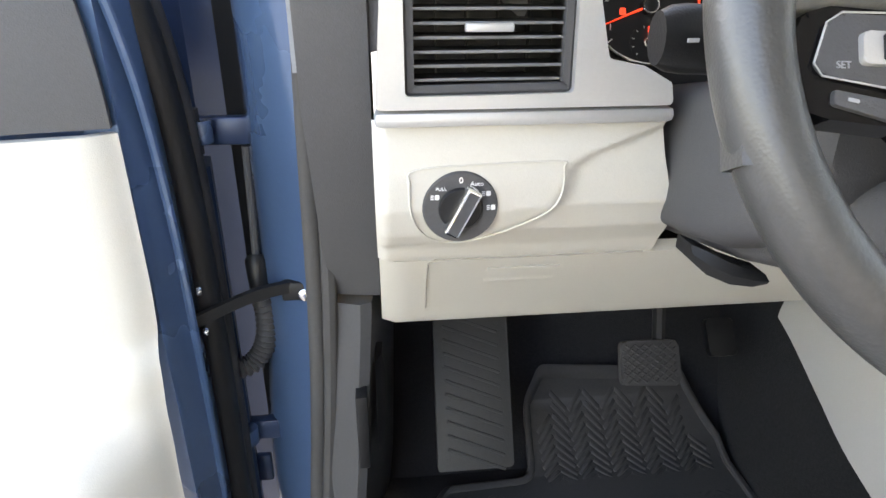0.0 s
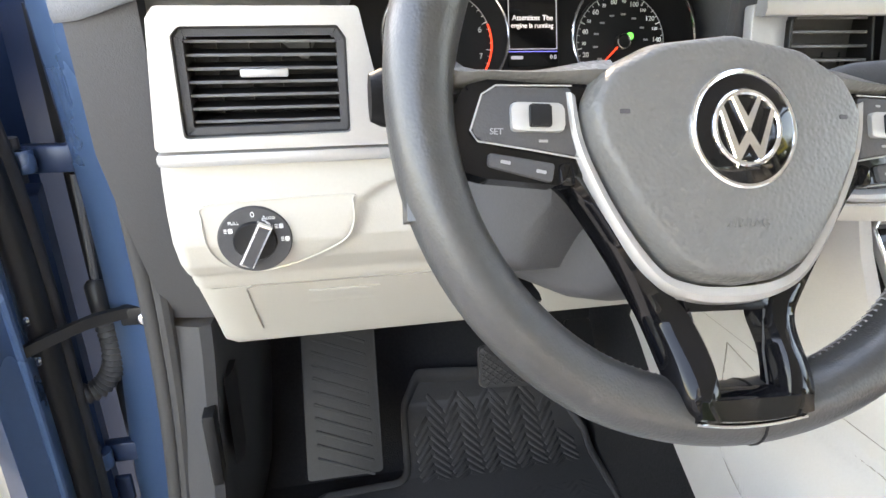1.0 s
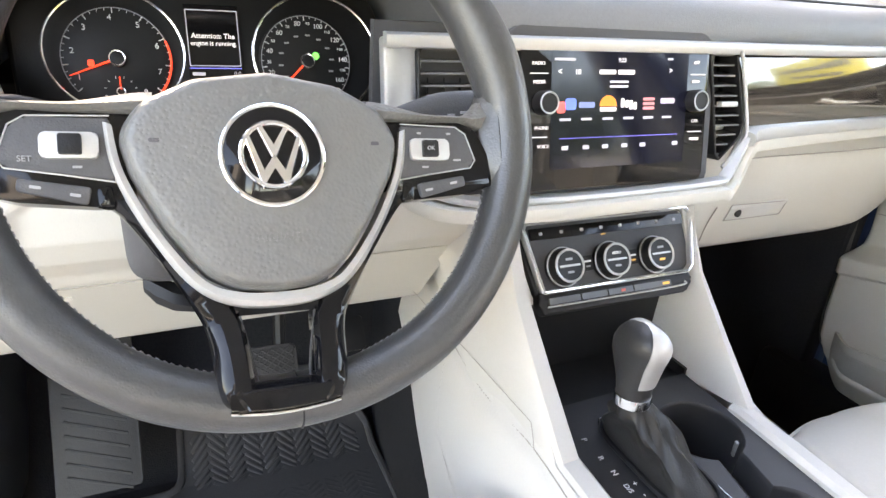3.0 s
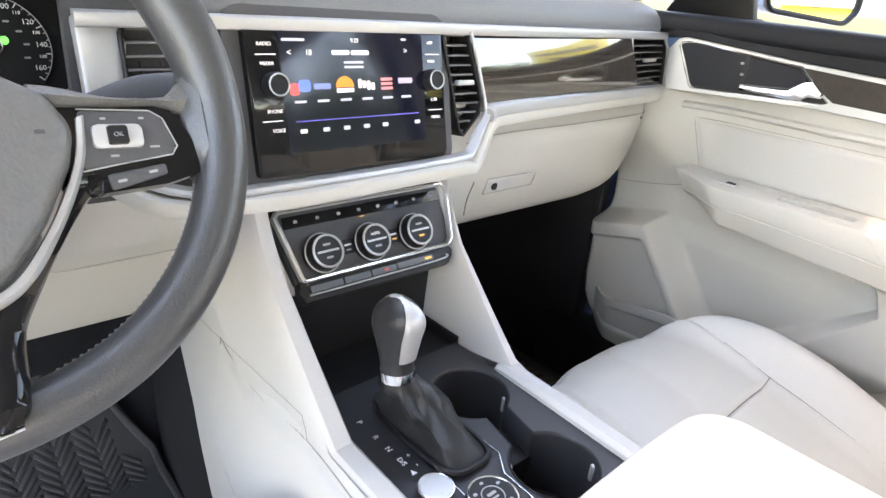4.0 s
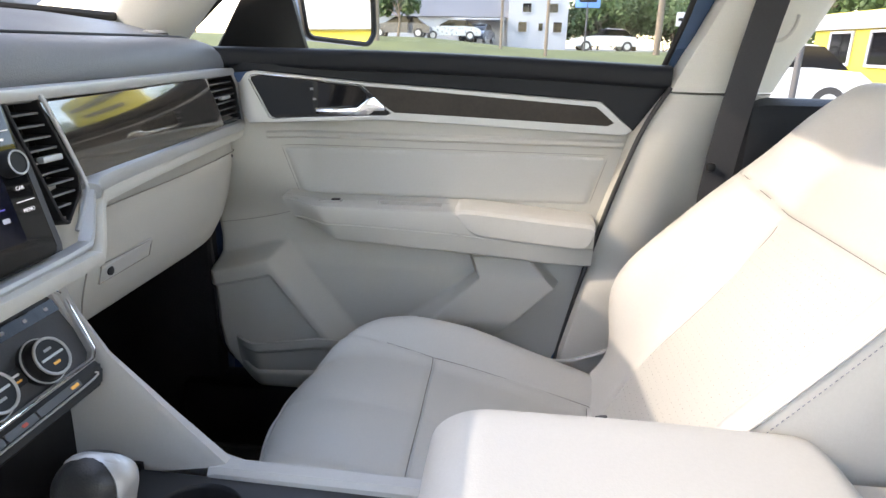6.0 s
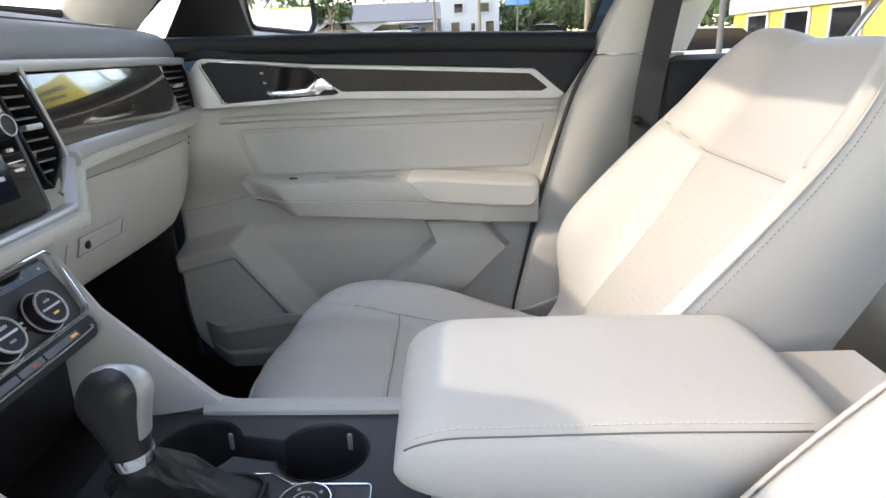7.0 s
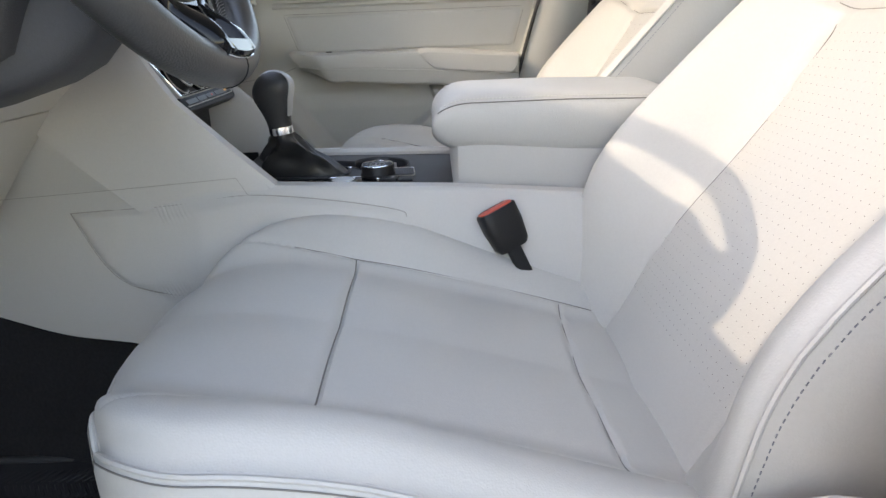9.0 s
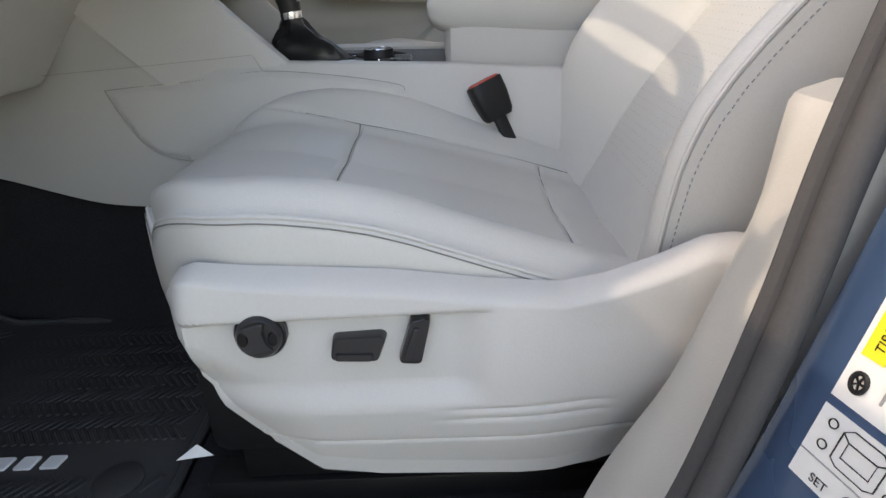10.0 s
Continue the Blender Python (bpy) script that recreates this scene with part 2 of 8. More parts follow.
def lathe(profile, n=32, m=None):
    """A turned body about z out of (radius, z) pairs, closed at both ends."""
    bm = bmesh.new()
    rings = [[bm.verts.new((r * math.cos(2 * math.pi * q / n), r * math.sin(2 * math.pi * q / n), z)) for q in range(n)] for r, z in profile]
    for a, b in zip(rings, rings[1:]):
        for q in range(n):
            bm.faces.new((a[q], a[(q + 1) % n], b[(q + 1) % n], b[q]))
    bm.faces.new(rings[0][::-1])
    bm.faces.new(rings[-1])
    if m is not None:
        moved(bm, m)
    return bm


def plane_at(o, x, n):
    """The pose whose x axis is x, whose z axis is n, at o: to lay flat outlines on a slanting face."""
    z = Vector(n).normalized()
    x = Vector(x)
    x = (x - z * x.dot(z)).normalized()
    y = z.cross(x)
    return Matrix(((x.x, y.x, z.x, o[0]), (x.y, y.y, z.y, o[1]), (x.z, y.z, z.z, o[2]), (0, 0, 0, 1)))


def lerp(table, x):
    """A value out of a table of (x, value), between its rows by a smooth line."""
    if x <= table[0][0]:
        return table[0][1]
    for (a, va), (b, vb) in zip(table, table[1:]):
        if x <= b:
            return va + (vb - va) * (x - a) / (b - a)
    return table[-1][1]


def step(a, b, x):
    t = max(0.0, min(1.0, (x - a) / (b - a)))
    return t * t * (3 - 2 * t)


def text(s, size, m, material, parent, name="lettering", depth=0.0004, align="CENTER"):
    cu = bpy.data.curves.new(name, "FONT")
    cu.body, cu.size, cu.align_x, cu.align_y, cu.extrude = s, size, align, "CENTER", depth
    tmp = bpy.data.objects.new(name, cu)
    scene.collection.objects.link(tmp)
    me = bpy.data.meshes.new_from_object(tmp)
    bpy.data.objects.remove(tmp)
    bpy.data.curves.remove(cu)
    me.transform(m)
    me.materials.clear()
    me.materials.append(material)
    ob = new(name, me)
    ob.parent = parent
    ob.matrix_parent_inverse = Matrix.Translation(-parent.location)
    return ob


def rect(w, h):
    return [(-w / 2, -h / 2), (w / 2, -h / 2), (w / 2, h / 2), (-w / 2, h / 2)]


def dome(outline, h, m, flat=0.55, n=8, crown=0.0):
    """A cushion-like body over an outline: steep at the rim, near flat in the middle."""
    cx = sum(p[0] for p in outline) / len(outline)
    cy = sum(p[1] for p in outline) / len(outline)
    rings = [[m @ Vector((p[0], p[1], -0.004)) for p in outline]]
    for k in range(n + 1):
        a = k / n * math.pi / 2
        s = 1 - (1 - flat) * (1 - math.cos(a)) * 0.35
        z = h * math.sin(a)
        rings.append([m @ Vector((cx + (p[0] - cx) * s, cy + (p[1] - cy) * s, z)) for p in outline])
    base = rings[-1]
    s0 = 1 - (1 - flat) * 0.35
    for k in range(1, 5):
        s = s0 * (1 - k / 5)
        rings.append([m @ Vector((cx + (p[0] - cx) * s, cy + (p[1] - cy) * s, h + crown * (1 - (1 - k / 5) ** 2))) for p in outline])
    return loft(rings)


def oblong(w, h, r=0.001, seg=4):
    return round_poly(rect(w, h), r, seg)


def pill(w, h, m, depth=0.0015, r=None):
    return prism(oblong(w, h, r if r else min(w, h) * 0.3), depth, depth * 0.3, 1, m)

# ---- large structure: ground, car shell ----
def ground_z(x, y):
    """Flat lot, a gentle rise over the road, then a bank that is higher up the road."""
    return 0.45 * step(16, 33, x) + (0.65 + 0.65 * step(-3, 7, y)) * step(33, 43, x)


def ground_fn(u, v):
    x, y = -600 + 1200 * (0.5 + 4 * (u - 0.5) ** 3), -600 + 1200 * (0.5 + 4 * (v - 0.5) ** 3)
    return Vector((x, y, ground_z(x, y) - 0.7 * step(14, 24, x) * (1 - step(110, 140, x))))


tagged(obj("ground", sheet(ground_fn, 120, 60), ASPHALT), "sunlit grey asphalt lot reaching the horizon", "ground", kind="structure")

XC = 0.72  # the car's middle
tagged(obj("floor", joined(box(-0.03, 1.5, -1.9, 1.08, 0.43, 0.465, 0.004), box(0.06, 1.46, 1.04, 1.08, 0.44, 1.0, 0.004)), CARPET), "black carpeted car floor and bulkhead", "floor", kind="structure")
moved_toe = sheet(lambda u, v: Vector((-0.02 + 1.52 * u, 0.80 + 0.28 * v, 0.452 + 0.36 * v * v + 0.06 * v)), 8, 10, 0.01)
tagged(obj("toe_board", moved_toe, CARPET), "black carpet rising towards the pedals", "floor", kind="structure")
# roof with its lining; the windscreen stays open in front of the header
ROOF_F, ROOF_Z = 0.30, 1.66


def roof_fn(u, v):
    x, y = -0.02 + 1.48 * u, ROOF_F - 3.0 * v
    return Vector((x, y, ROOF_Z + 0.05 * math.sin(math.pi * u) + 0.03 * math.sin(math.pi * min(1, v * 1.6 + 0.1))))


tagged(obj("ceiling", sheet(roof_fn, 16, 24, 0.04), HEAD), "pale cloth headliner of the car roof", "ceiling", kind="structure")


def pillar(name, pts, w, d, material, label, cat="pillar"):
    """A rounded post along pts with a flattened section."""
    path = smooth_path(pts, 6)
    rings = []
    for i, p in enumerate(path):
        t = (path[min(i + 1, len(path) - 1)] - path[max(i - 1, 0)]).normalized()
        sx = Vector((1, 0, 0))
        sx = (sx - t * sx.dot(t)).normalized()
        sy = t.cross(sx)
        rings.append([p + sx * w * math.copysign(abs(math.cos(a)) ** 0.6, math.cos(a)) + sy * d * math.copysign(abs(math.sin(a)) ** 0.6, math.sin(a)) for a in (2 * math.pi * k / 20 for k in range(20))])
    return tagged(obj(name, loft(rings), material), label, cat, kind="structure")


pillar("windscreen_pillar_passenger", [(1.478, 0.70, 1.28), (1.425, 0.52, 1.45), (1.35, 0.24, 1.68)], 0.062, 0.055, HEAD, "pale beige windscreen pillar trim", "pillar")
pillar("windscreen_pillar_driver", [(-0.06, 0.86, 1.315), (-0.02, 0.58, 1.50), (0.02, 0.28, 1.68)], 0.03, 0.04, HEAD, "pale beige windscreen pillar trim", "pillar")
pillar("windscreen_pillar_outer", [(-0.10, 0.80, 1.37), (-0.082, 0.58, 1.51), (-0.055, 0.28, 1.69)], 0.062, 0.05, BLUE, "blue painted outer windscreen pillar", "pillar")
tagged(obj("windscreen", sheet(lambda u, v: Vector((-0.02 + 1.48 * u + (0.04 * (1 - 2 * u)) * v, 1.02 - 0.70 * v + 0.10 * math.sin(math.pi * u) * (1 - v * 0.6), 1.27 + 0.41 * v + 0.03 * math.sin(math.pi * u) * v)), 14, 10), SCREEN_GLASS), "clear curved windscreen glass", "window", kind="structure")
# outer skin in front, behind and on the far side, seen only past the openings
tagged(obj("bonnet", sheet(lambda u, v: Vector((-0.10 + 1.64 * u, 1.0 + 1.05 * v, 1.20 + 0.02 * math.sin(math.pi * u) - 0.16 * v * v)), 12, 10, 0.02), BLUE), "blue metallic car bonnet", "bonnet", kind="structure")

# ---- dashboard ----
DASH = thing("dashboard", (XC, 0.6, 0.9), "two-tone dashboard, charcoal pad over beige panels with satin trim", "dashboard")
PAD_F = [(-0.05, 0.505), (0.0, 0.485), (0.2, 0.475), (0.46, 0.44), (0.6, 0.425), (0.86, 0.425), (1.1, 0.445), (1.3, 0.47), (1.42, 0.49), (1.49, 0.53)]


def pad_profile(x):
    f = lerp(PAD_F, x)
    hood = step(0.13, 0.2, x) * (1 - step(0.50, 0.57, x))
    end = step(1.38, 1.49, x) * 0.018 + (1 - step(-0.05, 0.03, x)) * 0.02
    p = [(f + 0.03, 1.268), (f + 0.004, 1.2685), (f, 1.273), (f - 0.001, 1.285), (f + 0.004, 1.300), (f + 0.016, 1.312), (f + 0.035, 1.318), (f + 0.055, 1.321), (f + 0.062, 1.3195), (f + 0.069, 1.3225), (f + 0.10, 1.3285), (f + 0.17, 1.344), (f + 0.25, 1.356), (0.93, 1.356), (0.95, 1.20), (f + 0.03, 1.20)]
    h = 0.07 * hood
    out = []
    for i, (y, z) in enumerate(p):
        if i == 15:
            y, z = y + 0.14 * hood, z + 0.115 * hood
        elif i < 2:
            y, z = y + 0.02 * hood, z + h * 0.9
        elif i <= 11:
            z += h
        out.append((y, z - end))
    return out


part("pad", loft([[Vector((x, y, z)) for y, z in pad_profile(x)] for x in [-0.05 + 1.54 * i / 90 for i in range(91)]]), PAD, DASH, "charcoal soft-touch upper pad with a stitched crease")

for dy in (0.055, 0.062, 0.069):
    part("crease_line", tube([Vector((x, lerp(PAD_F, x) + dy, 1.3218 + (0.0012 if dy > 0.06 else 0.0) - step(1.38, 1.49, x) * 0.018)) for x in [0.60 + 0.82 * i / 40 for i in range(41)]], 0.0011, 5), BLACK, DASH)
part("windscreen_lip", tube(smooth_path([(0.0, 0.70, 1.352), (0.15, 0.78, 1.362), (0.72, 0.86, 1.366), (1.08, 0.82, 1.364), (1.25, 0.75, 1.360), (1.43, 0.655, 1.352)], 8), 0.0075, 8), RUBBER, DASH, "black rubber lip along the foot of the windscreen")
MG = plane_at((1.365, 0.578, 1.3255), (1, 0.25, 0), (0, -0.17, 1))
grille = part("demister_grille", prism(round_poly(rect(0.085, 0.022), 0.008, 4), 0.004, 0.001, 1, MG @ pose(0, 0, -0.001)), BLACK, DASH, "black side demister grille")
for i in range(6):
    part("fin", moved(box(-0.0022, 0.0022, -0.009, 0.009, 0.0, 0.0055, 0.001), MG @ pose(-0.032 + 0.0128 * i, 0, 0, 0, 0, 20)), BEIGE_GREY, grille)

LOW = [(1.1535, 0.474), (1.135, 0.469), (1.11, 0.4665), (1.085, 0.469), (1.06, 0.483), (1.035, 0.509), (1.016, 0.530), (0.98, 0.561), (0.94, 0.596), (0.90, 0.628), (0.888, 0.639), (0.884, 0.653)]


RELIEF = [(1.040, 0.0), (1.0475, 0.078), (1.055, 0.100), (1.068, 0.125), (1.083, 0.146), (1.098, 0.1535), (1.116, 0.157), (1.126, 0.172), (1.146, 0.225), (1.16, 0.25)]


def panel_relief(x, z):
    """The dished part of the switch panel, past a sculpted line."""
    xb = lerp(RELIEF, z)
    return 0.0065 * step(xb - 0.004, xb + 0.013, x) * step(1.018, 1.038, z)


def low_panel(x0f, x1f, rows, n, thick=0.012, relief=None, fine=3):
    """A panel across the dash that follows the rows (z, y) between two side lines."""
    def fn(u, v):
        k = v * (len(rows) - 1)
        i = min(int(k), len(rows) - 2)
        w = k - i
        z = rows[i][0] + (rows[i + 1][0] - rows[i][0]) * w
        y = rows[i][1] + (rows[i + 1][1] - rows[i][1]) * w
        a, b = x0f(z), x1f(z)
        edge = 0.010 * max(0, 1 - u * (b - a) / 0.010) ** 2
        x = a + (b - a) * u
        if relief:
            y += relief(x, z)
        return Vector((x, y + edge, z))
    return sheet(fn, n, (len(rows) - 1) * fine, -thick)


part("lower_panel", low_panel(lambda z: 0.010 + 0.004 * step(1.0, 0.9, z), lambda z: 0.232 + 0.03 * step(1.15, 1.02, z), [r for r in LOW if r[0] > 1.015], 80, 0.012, panel_relief, 8), BEIGE, DASH, "beige moulded panel round the light switch")
part("lower_cover", low_panel(lambda z: 0.011, lambda z: 0.60, [(1.0145, 0.531)] + [r for r in LOW if r[0] < 1.015], 40), BEIGE, DASH, "beige lower cover with a shallow grip recess")
part("knee_panel", low_panel(lambda z: 0.395, lambda z: 0.62, [(1.19, 0.455), (1.15, 0.452), (1.1, 0.462), (1.05, 0.49), (1.0165, 0.53)], 20), BEIGE, DASH, "beige panel beside the steering column")
GLOVE = [(1.186, 0.440), (1.165, 0.444), (1.15, 0.452), (1.10, 0.458), (1.05, 0.468), (1.01, 0.482), (0.985, 0.497), (0.972, 0.515), (0.968, 0.56)]


def glove_fn(u, v):
    k = v * (len(GLOVE) - 1)
    i = min(int(k), len(GLOVE) - 2)
    w = k - i
    x = 0.83 + (1.485 - 0.83) * u
    y = GLOVE[i][1] + (GLOVE[i + 1][1] - GLOVE[i][1]) * w
    z = GLOVE[i][0] + (GLOVE[i + 1][0] - GLOVE[i][0]) * w
    top = step(1.12, 1.16, z) * lerp([(0.83, 0.0), (1.0, 0.016), (1.1, 0.022), (1.3, 0.034), (1.42, 0.010), (1.485, 0.0)], x)
    y += top - 0.028 * (1 - step(0.83, 0.98, x)) + 0.045 * step(1.25, 1.485, x) ** 1.5 + 0.03 * step(1.42, 1.485, x)
    return Vector((x, y, z))


part("glovebox_panel", sheet(glove_fn, 60, 24, -0.012), BEIGE, DASH, "beige glovebox front")
# solid near-black blocks fill the hollow dash in place of its shade
part("underside_shade_filler", joined(box(0.02, 1.47, 0.66, 0.95, 0.93, 1.19, 0.01), box(0.16, 0.50, 0.60, 0.7, 1.10, 1.35, 0.005), box(0.86, 1.44, 0.56, 0.68, 1.0, 1.25, 0.005)), DARK, DASH)

# driver's side of the dash: satin frame and louvres
YV = 0.4665


def vent(parent, outline, m, slats, tab, depth=0.035, label="black louvred air vent"):
    """A recessed air vent: black box, slats across, and a satin tab. The outline lies in the plane of m."""
    inner = inset_poly(outline, 0.003)
    v = part("air_vent", joined(frame_ring(outline, inner, 0.004, 0.001, m @ pose(0, 0, -0.001)), frame_ring(outline, inner, depth, 0.0, m @ pose(0, 0, -depth)), prism(outline, 0.003, 0, 1, m @ pose(0, 0, -depth - 0.003))), BLACK, parent, label)
    ys = [p[1] for p in outline]
    y0, y1 = min(ys), max(ys)
    for i in range(slats):
        y = y0 + (y1 - y0) * (i + 0.6) / (slats + 0.2)
        cut = []
        n = len(inner)
        for k in range(n):
            a, b = inner[k], inner[(k + 1) % n]
            if (a[1] - y) * (b[1] - y) < 0:
                cut.append(a[0] + (b[0] - a[0]) * (y - a[1]) / (b[1] - a[1]))
        if len(cut) < 2:
            continue
        xa, xb = min(cut), max(cut)
        # blade kept black as if shaded; a paler strip paints its lit edge
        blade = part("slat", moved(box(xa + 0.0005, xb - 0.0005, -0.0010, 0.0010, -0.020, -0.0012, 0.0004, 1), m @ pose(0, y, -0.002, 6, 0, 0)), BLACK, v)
        part("slat_edge_light", moved(box(xa + 0.0005, xb - 0.0005, -0.0012, 0.0010, -0.0014, 0.0004, 0.0004, 1), m @ pose(0, y, -0.002, 6, 0, 0)), SLAT, blade)
    for i in range(4):
        x = min(p[0] for p in inner) + (max(p[0] for p in inner) - min(p[0] for p in inner)) * (i + 1) / 5
        part("fin", moved(box(x - 0.0007, x + 0.0007, y0 + 0.004, y1 - 0.004, -0.032, -0.022, 0), m), BLACK, v)
    if tab:
        part("tab", moved(box(-tab[2] / 2, tab[2] / 2, -tab[3] / 2, tab[3] / 2, -0.004, 0.004, 0.0015), m @ pose(tab[0], tab[1], 0)), SILVER, v, "satin silver slider tab")
    return v


def plate_with_hole(outer, inner, h, m):
    """A flat plate with one opening, the outlines of any number of points."""
    bm = bmesh.new()
    rims = []
    for pts in (outer, inner):
        vs = [bm.verts.new((x, y, h)) for x, y in pts]
        rims.append([bm.edges.new((vs[i], vs[(i + 1) % len(vs)])) for i in range(len(vs))])
    bmesh.ops.triangle_fill(bm, edges=rims[0] + rims[1], use_beauty=True)
    res = bmesh.ops.extrude_edge_only(bm, edges=rims[0] + rims[1])
    bmesh.ops.translate(bm, verts=[v for v in res["geom"] if isinstance(v, bmesh.types.BMVert)], vec=(0, 0, -h))
    return moved(bm, m)


MV = plane_at((0.0, YV, 1.2), (1, 0, 0), (0, -1, 0.06))
vo = round_poly([(0.034, -0.027), (0.154, -0.026), (0.154, 0.042), (0.148, 0.051), (0.040, 0.050), (0.034, 0.044)], 0.004, 3)
fo = round_poly([(0.013, -0.036), (0.229, -0.036), (0.226, -0.020), (0.204, -0.008), (0.178, -0.003), (0.166, 0.050), (0.163, 0.064), (0.026, 0.063), (0.020, 0.055)], 0.004, 3)
part("vent_frame", plate_with_hole(fo, vo, 0.010, MV @ pose(0, 0, -0.006)), SILVER, DASH, "satin silver surround of the air vent")
part("vent_bezel", frame_ring(vo, inset_poly(vo, 0.007), 0.008, 0.002, MV @ pose(0, 0, -0.010)), GREY, DASH, "grey inner bezel")
part("satin_ledge", moved(box(0.012, 0.232, -0.012, 0.010, -0.0485, -0.0375, 0.004), Matrix.Translation((0, YV + 0.006, 1.2))), SILVER, DASH, "satin silver ledge under the air vent")
vent(DASH, inset_poly(vo, 0.006), MV @ pose(0, 0, -0.006), 7, (0.094, 0.018, 0.034, 0.006))
part("side_panel", loft([[Vector((x, y, z)) for x, y in ((0.012, f + 0.02), (0.010, f + 0.003), (-0.004, f + 0.004), (-0.044, f + 0.012), (-0.046, f + 0.10), (0.010, f + 0.10))] for z, f in ((1.30, 0.49), (1.26, 0.495), (1.15, 0.505), (1.05, 0.555), (0.93, 0.625))]), GREY, DASH, "dark grey dashboard end cover")

# instrument cluster
CL = thing("instrument_cluster", (0.34, 0.58, 1.2), "black instrument cluster with two round dials and a display", "instrument cluster")
MC = plane_at((0.34, 0.578, 1.235), (1, 0, 0), (0, -1, 0.30))
part("housing", joined(prism(round_poly(rect(0.345, 0.15), 0.05, 6), 0.006, 0.002, 2, MC @ pose(0, -0.005, -0.012))), BLACK, CL, "matt black face")

# centre: satin trim, vents, screen
TS = math.atan2(0.03, 0.134)
MS = plane_at((0.704, 0.400, 1.203), (1, 0, 0), (0, -math.cos(TS), math.sin(TS)))
so = round_poly([(-0.116, -0.070), (0.116, -0.070), (0.116, 0.068), (-0.116, 0.068)], 0.006, 4)
part("screen_surround", prism(inset_poly(so, -0.016), 0.006, 0.002, 2, MS @ pose(0, 0, -0.012)), GREY, DASH, "charcoal backing plate round the screen")
SCR = thing("touch_screen", (0.704, 0.42, 1.135), "glossy black touch screen radio, switched on", "screen")
part("glass_face", prism(so, 0.008, 0.0015, 2, MS @ pose(0, 0, -0.006)), PIANO, SCR, "gloss black glass")
# satin band: along the top, round the right vent and under the passenger trim
TOPL = [(0.462, 0.428, 1.2685), (0.60, 0.417, 1.2705), (0.86, 0.418, 1.2715), (1.0, 0.428, 1.271), (1.28, 0.462, 1.270), (1.43, 0.484, 1.268)]


def ribbon(path, h, d, n, up=(0, 0, 1)):
    """A strip h high and d deep along the path, its edges rounded."""
    P = smooth_path(path, 8)
    rings = []
    for i, p in enumerate(P):
        t = (P[min(i + 1, len(P) - 1)] - P[max(i - 1, 0)]).normalized()
        o = t.cross(Vector(up)).normalized()
        w = o.cross(t).normalized()
        rings.append([p + w * a * h / 2 + o * b * d for a, b in ((-1, -0.5), (-1, 0.2), (-0.8, 0.45), (0, 0.55), (0.8, 0.45), (1, 0.2), (1, -0.5))])
    return loft(rings)


part("satin_line", ribbon([(x, y, z - 0.0022) for x, y, z in TOPL], 0.0125, 0.014, 8), SILVER, DASH, "satin silver line under the pad")
part("satin_band", ribbon([(0.478, 0.430, 1.165), (0.488, 0.422, 1.146), (0.51, 0.408, 1.131), (0.55, 0.390, 1.125), (0.60, 0.383, 1.126), (0.72, 0.380, 1.127), (0.84, 0.383, 1.129), (0.862, 0.386, 1.134), (0.880, 0.394, 1.152), (0.898, 0.402, 1.172)], 0.008, 0.012, 8), SILVER, DASH, "satin silver band under the screen")
part("satin_band", ribbon([(0.898, 0.402, 1.172), (0.93, 0.410, 1.177), (1.1, 0.430, 1.177), (1.3, 0.458, 1.174), (1.42, 0.476, 1.172), (1.475, 0.495, 1.172)], 0.018, 0.022, 8), SILVER, DASH, "satin silver band under the trim")
part("band_lip", ribbon([(0.470, 0.432, 1.147), (0.485, 0.420, 1.127), (0.52, 0.400, 1.114), (0.60, 0.380, 1.114), (0.72, 0.377, 1.116), (0.84, 0.380, 1.117), (0.866, 0.385, 1.118), (0.905, 0.404, 1.158), (0.94, 0.412, 1.163), (1.1, 0.433, 1.163), (1.3, 0.461, 1.160), (1.42, 0.479, 1.158), (1.475, 0.500, 1.158)], 0.016, 0.022, 8), BEIGE, DASH, "pale ledge under the satin band")
part("trim_panel", sheet(lambda u, v: Vector((0.870 + 0.030 * (1 - v) + (1.284 + 0.030 * (1 - v) - 0.870 - 0.030 * (1 - v)) * u, 0.416 - 0.0105 * (1 - v) + 0.044 * u ** 1.2 - 0.003 * math.sin(math.pi * v), 1.186 + 0.0745 * v)), 24, 8, 0.004), WOOD, DASH, "dark glossy wood-effect trim panel")
part("trim_backing", sheet(lambda u, v: Vector((0.46 + 1.02 * u, 0.452 + 0.10 * step(0.4, 1, u), 1.11 + 0.17 * v)), 24, 8, 0.01), GREY, DASH)
part("satin_post", prism(round_poly([(0.464, -0.062), (0.486, -0.062), (0.500, 0.045), (0.494, 0.066), (0.464, 0.066)], 0.004, 3), 0.01, 0.003, 2, plane_at((0, 0.432, 1.203), (1, 0, 0), (0, -1, 0.2)) @ pose(0, 0, -0.005)), SILVER, DASH, "satin silver post beside the middle vent")
ML = plane_at((0.0, 0.424, 1.203), (1, 0, 0), (0, -1, 0.2))
vent(DASH, round_poly([(0.500, -0.068), (0.585, -0.068), (0.572, 0.064), (0.502, 0.064), (0.494, 0.055), (0.494, 0.0)], 0.003, 3), ML, 12, None)
MR = plane_at((0.0, 0.408, 1.203), (1, 0, 0), (0, -1, 0.12))
vent(DASH, round_poly([(0.852, -0.048), (0.860, -0.056), (0.888, -0.030), (0.892, -0.014), (0.864, 0.066), (0.822, 0.067)], 0.003, 3), MR, 11, (0.862, 0.008, 0.026, 0.006), 0.028)
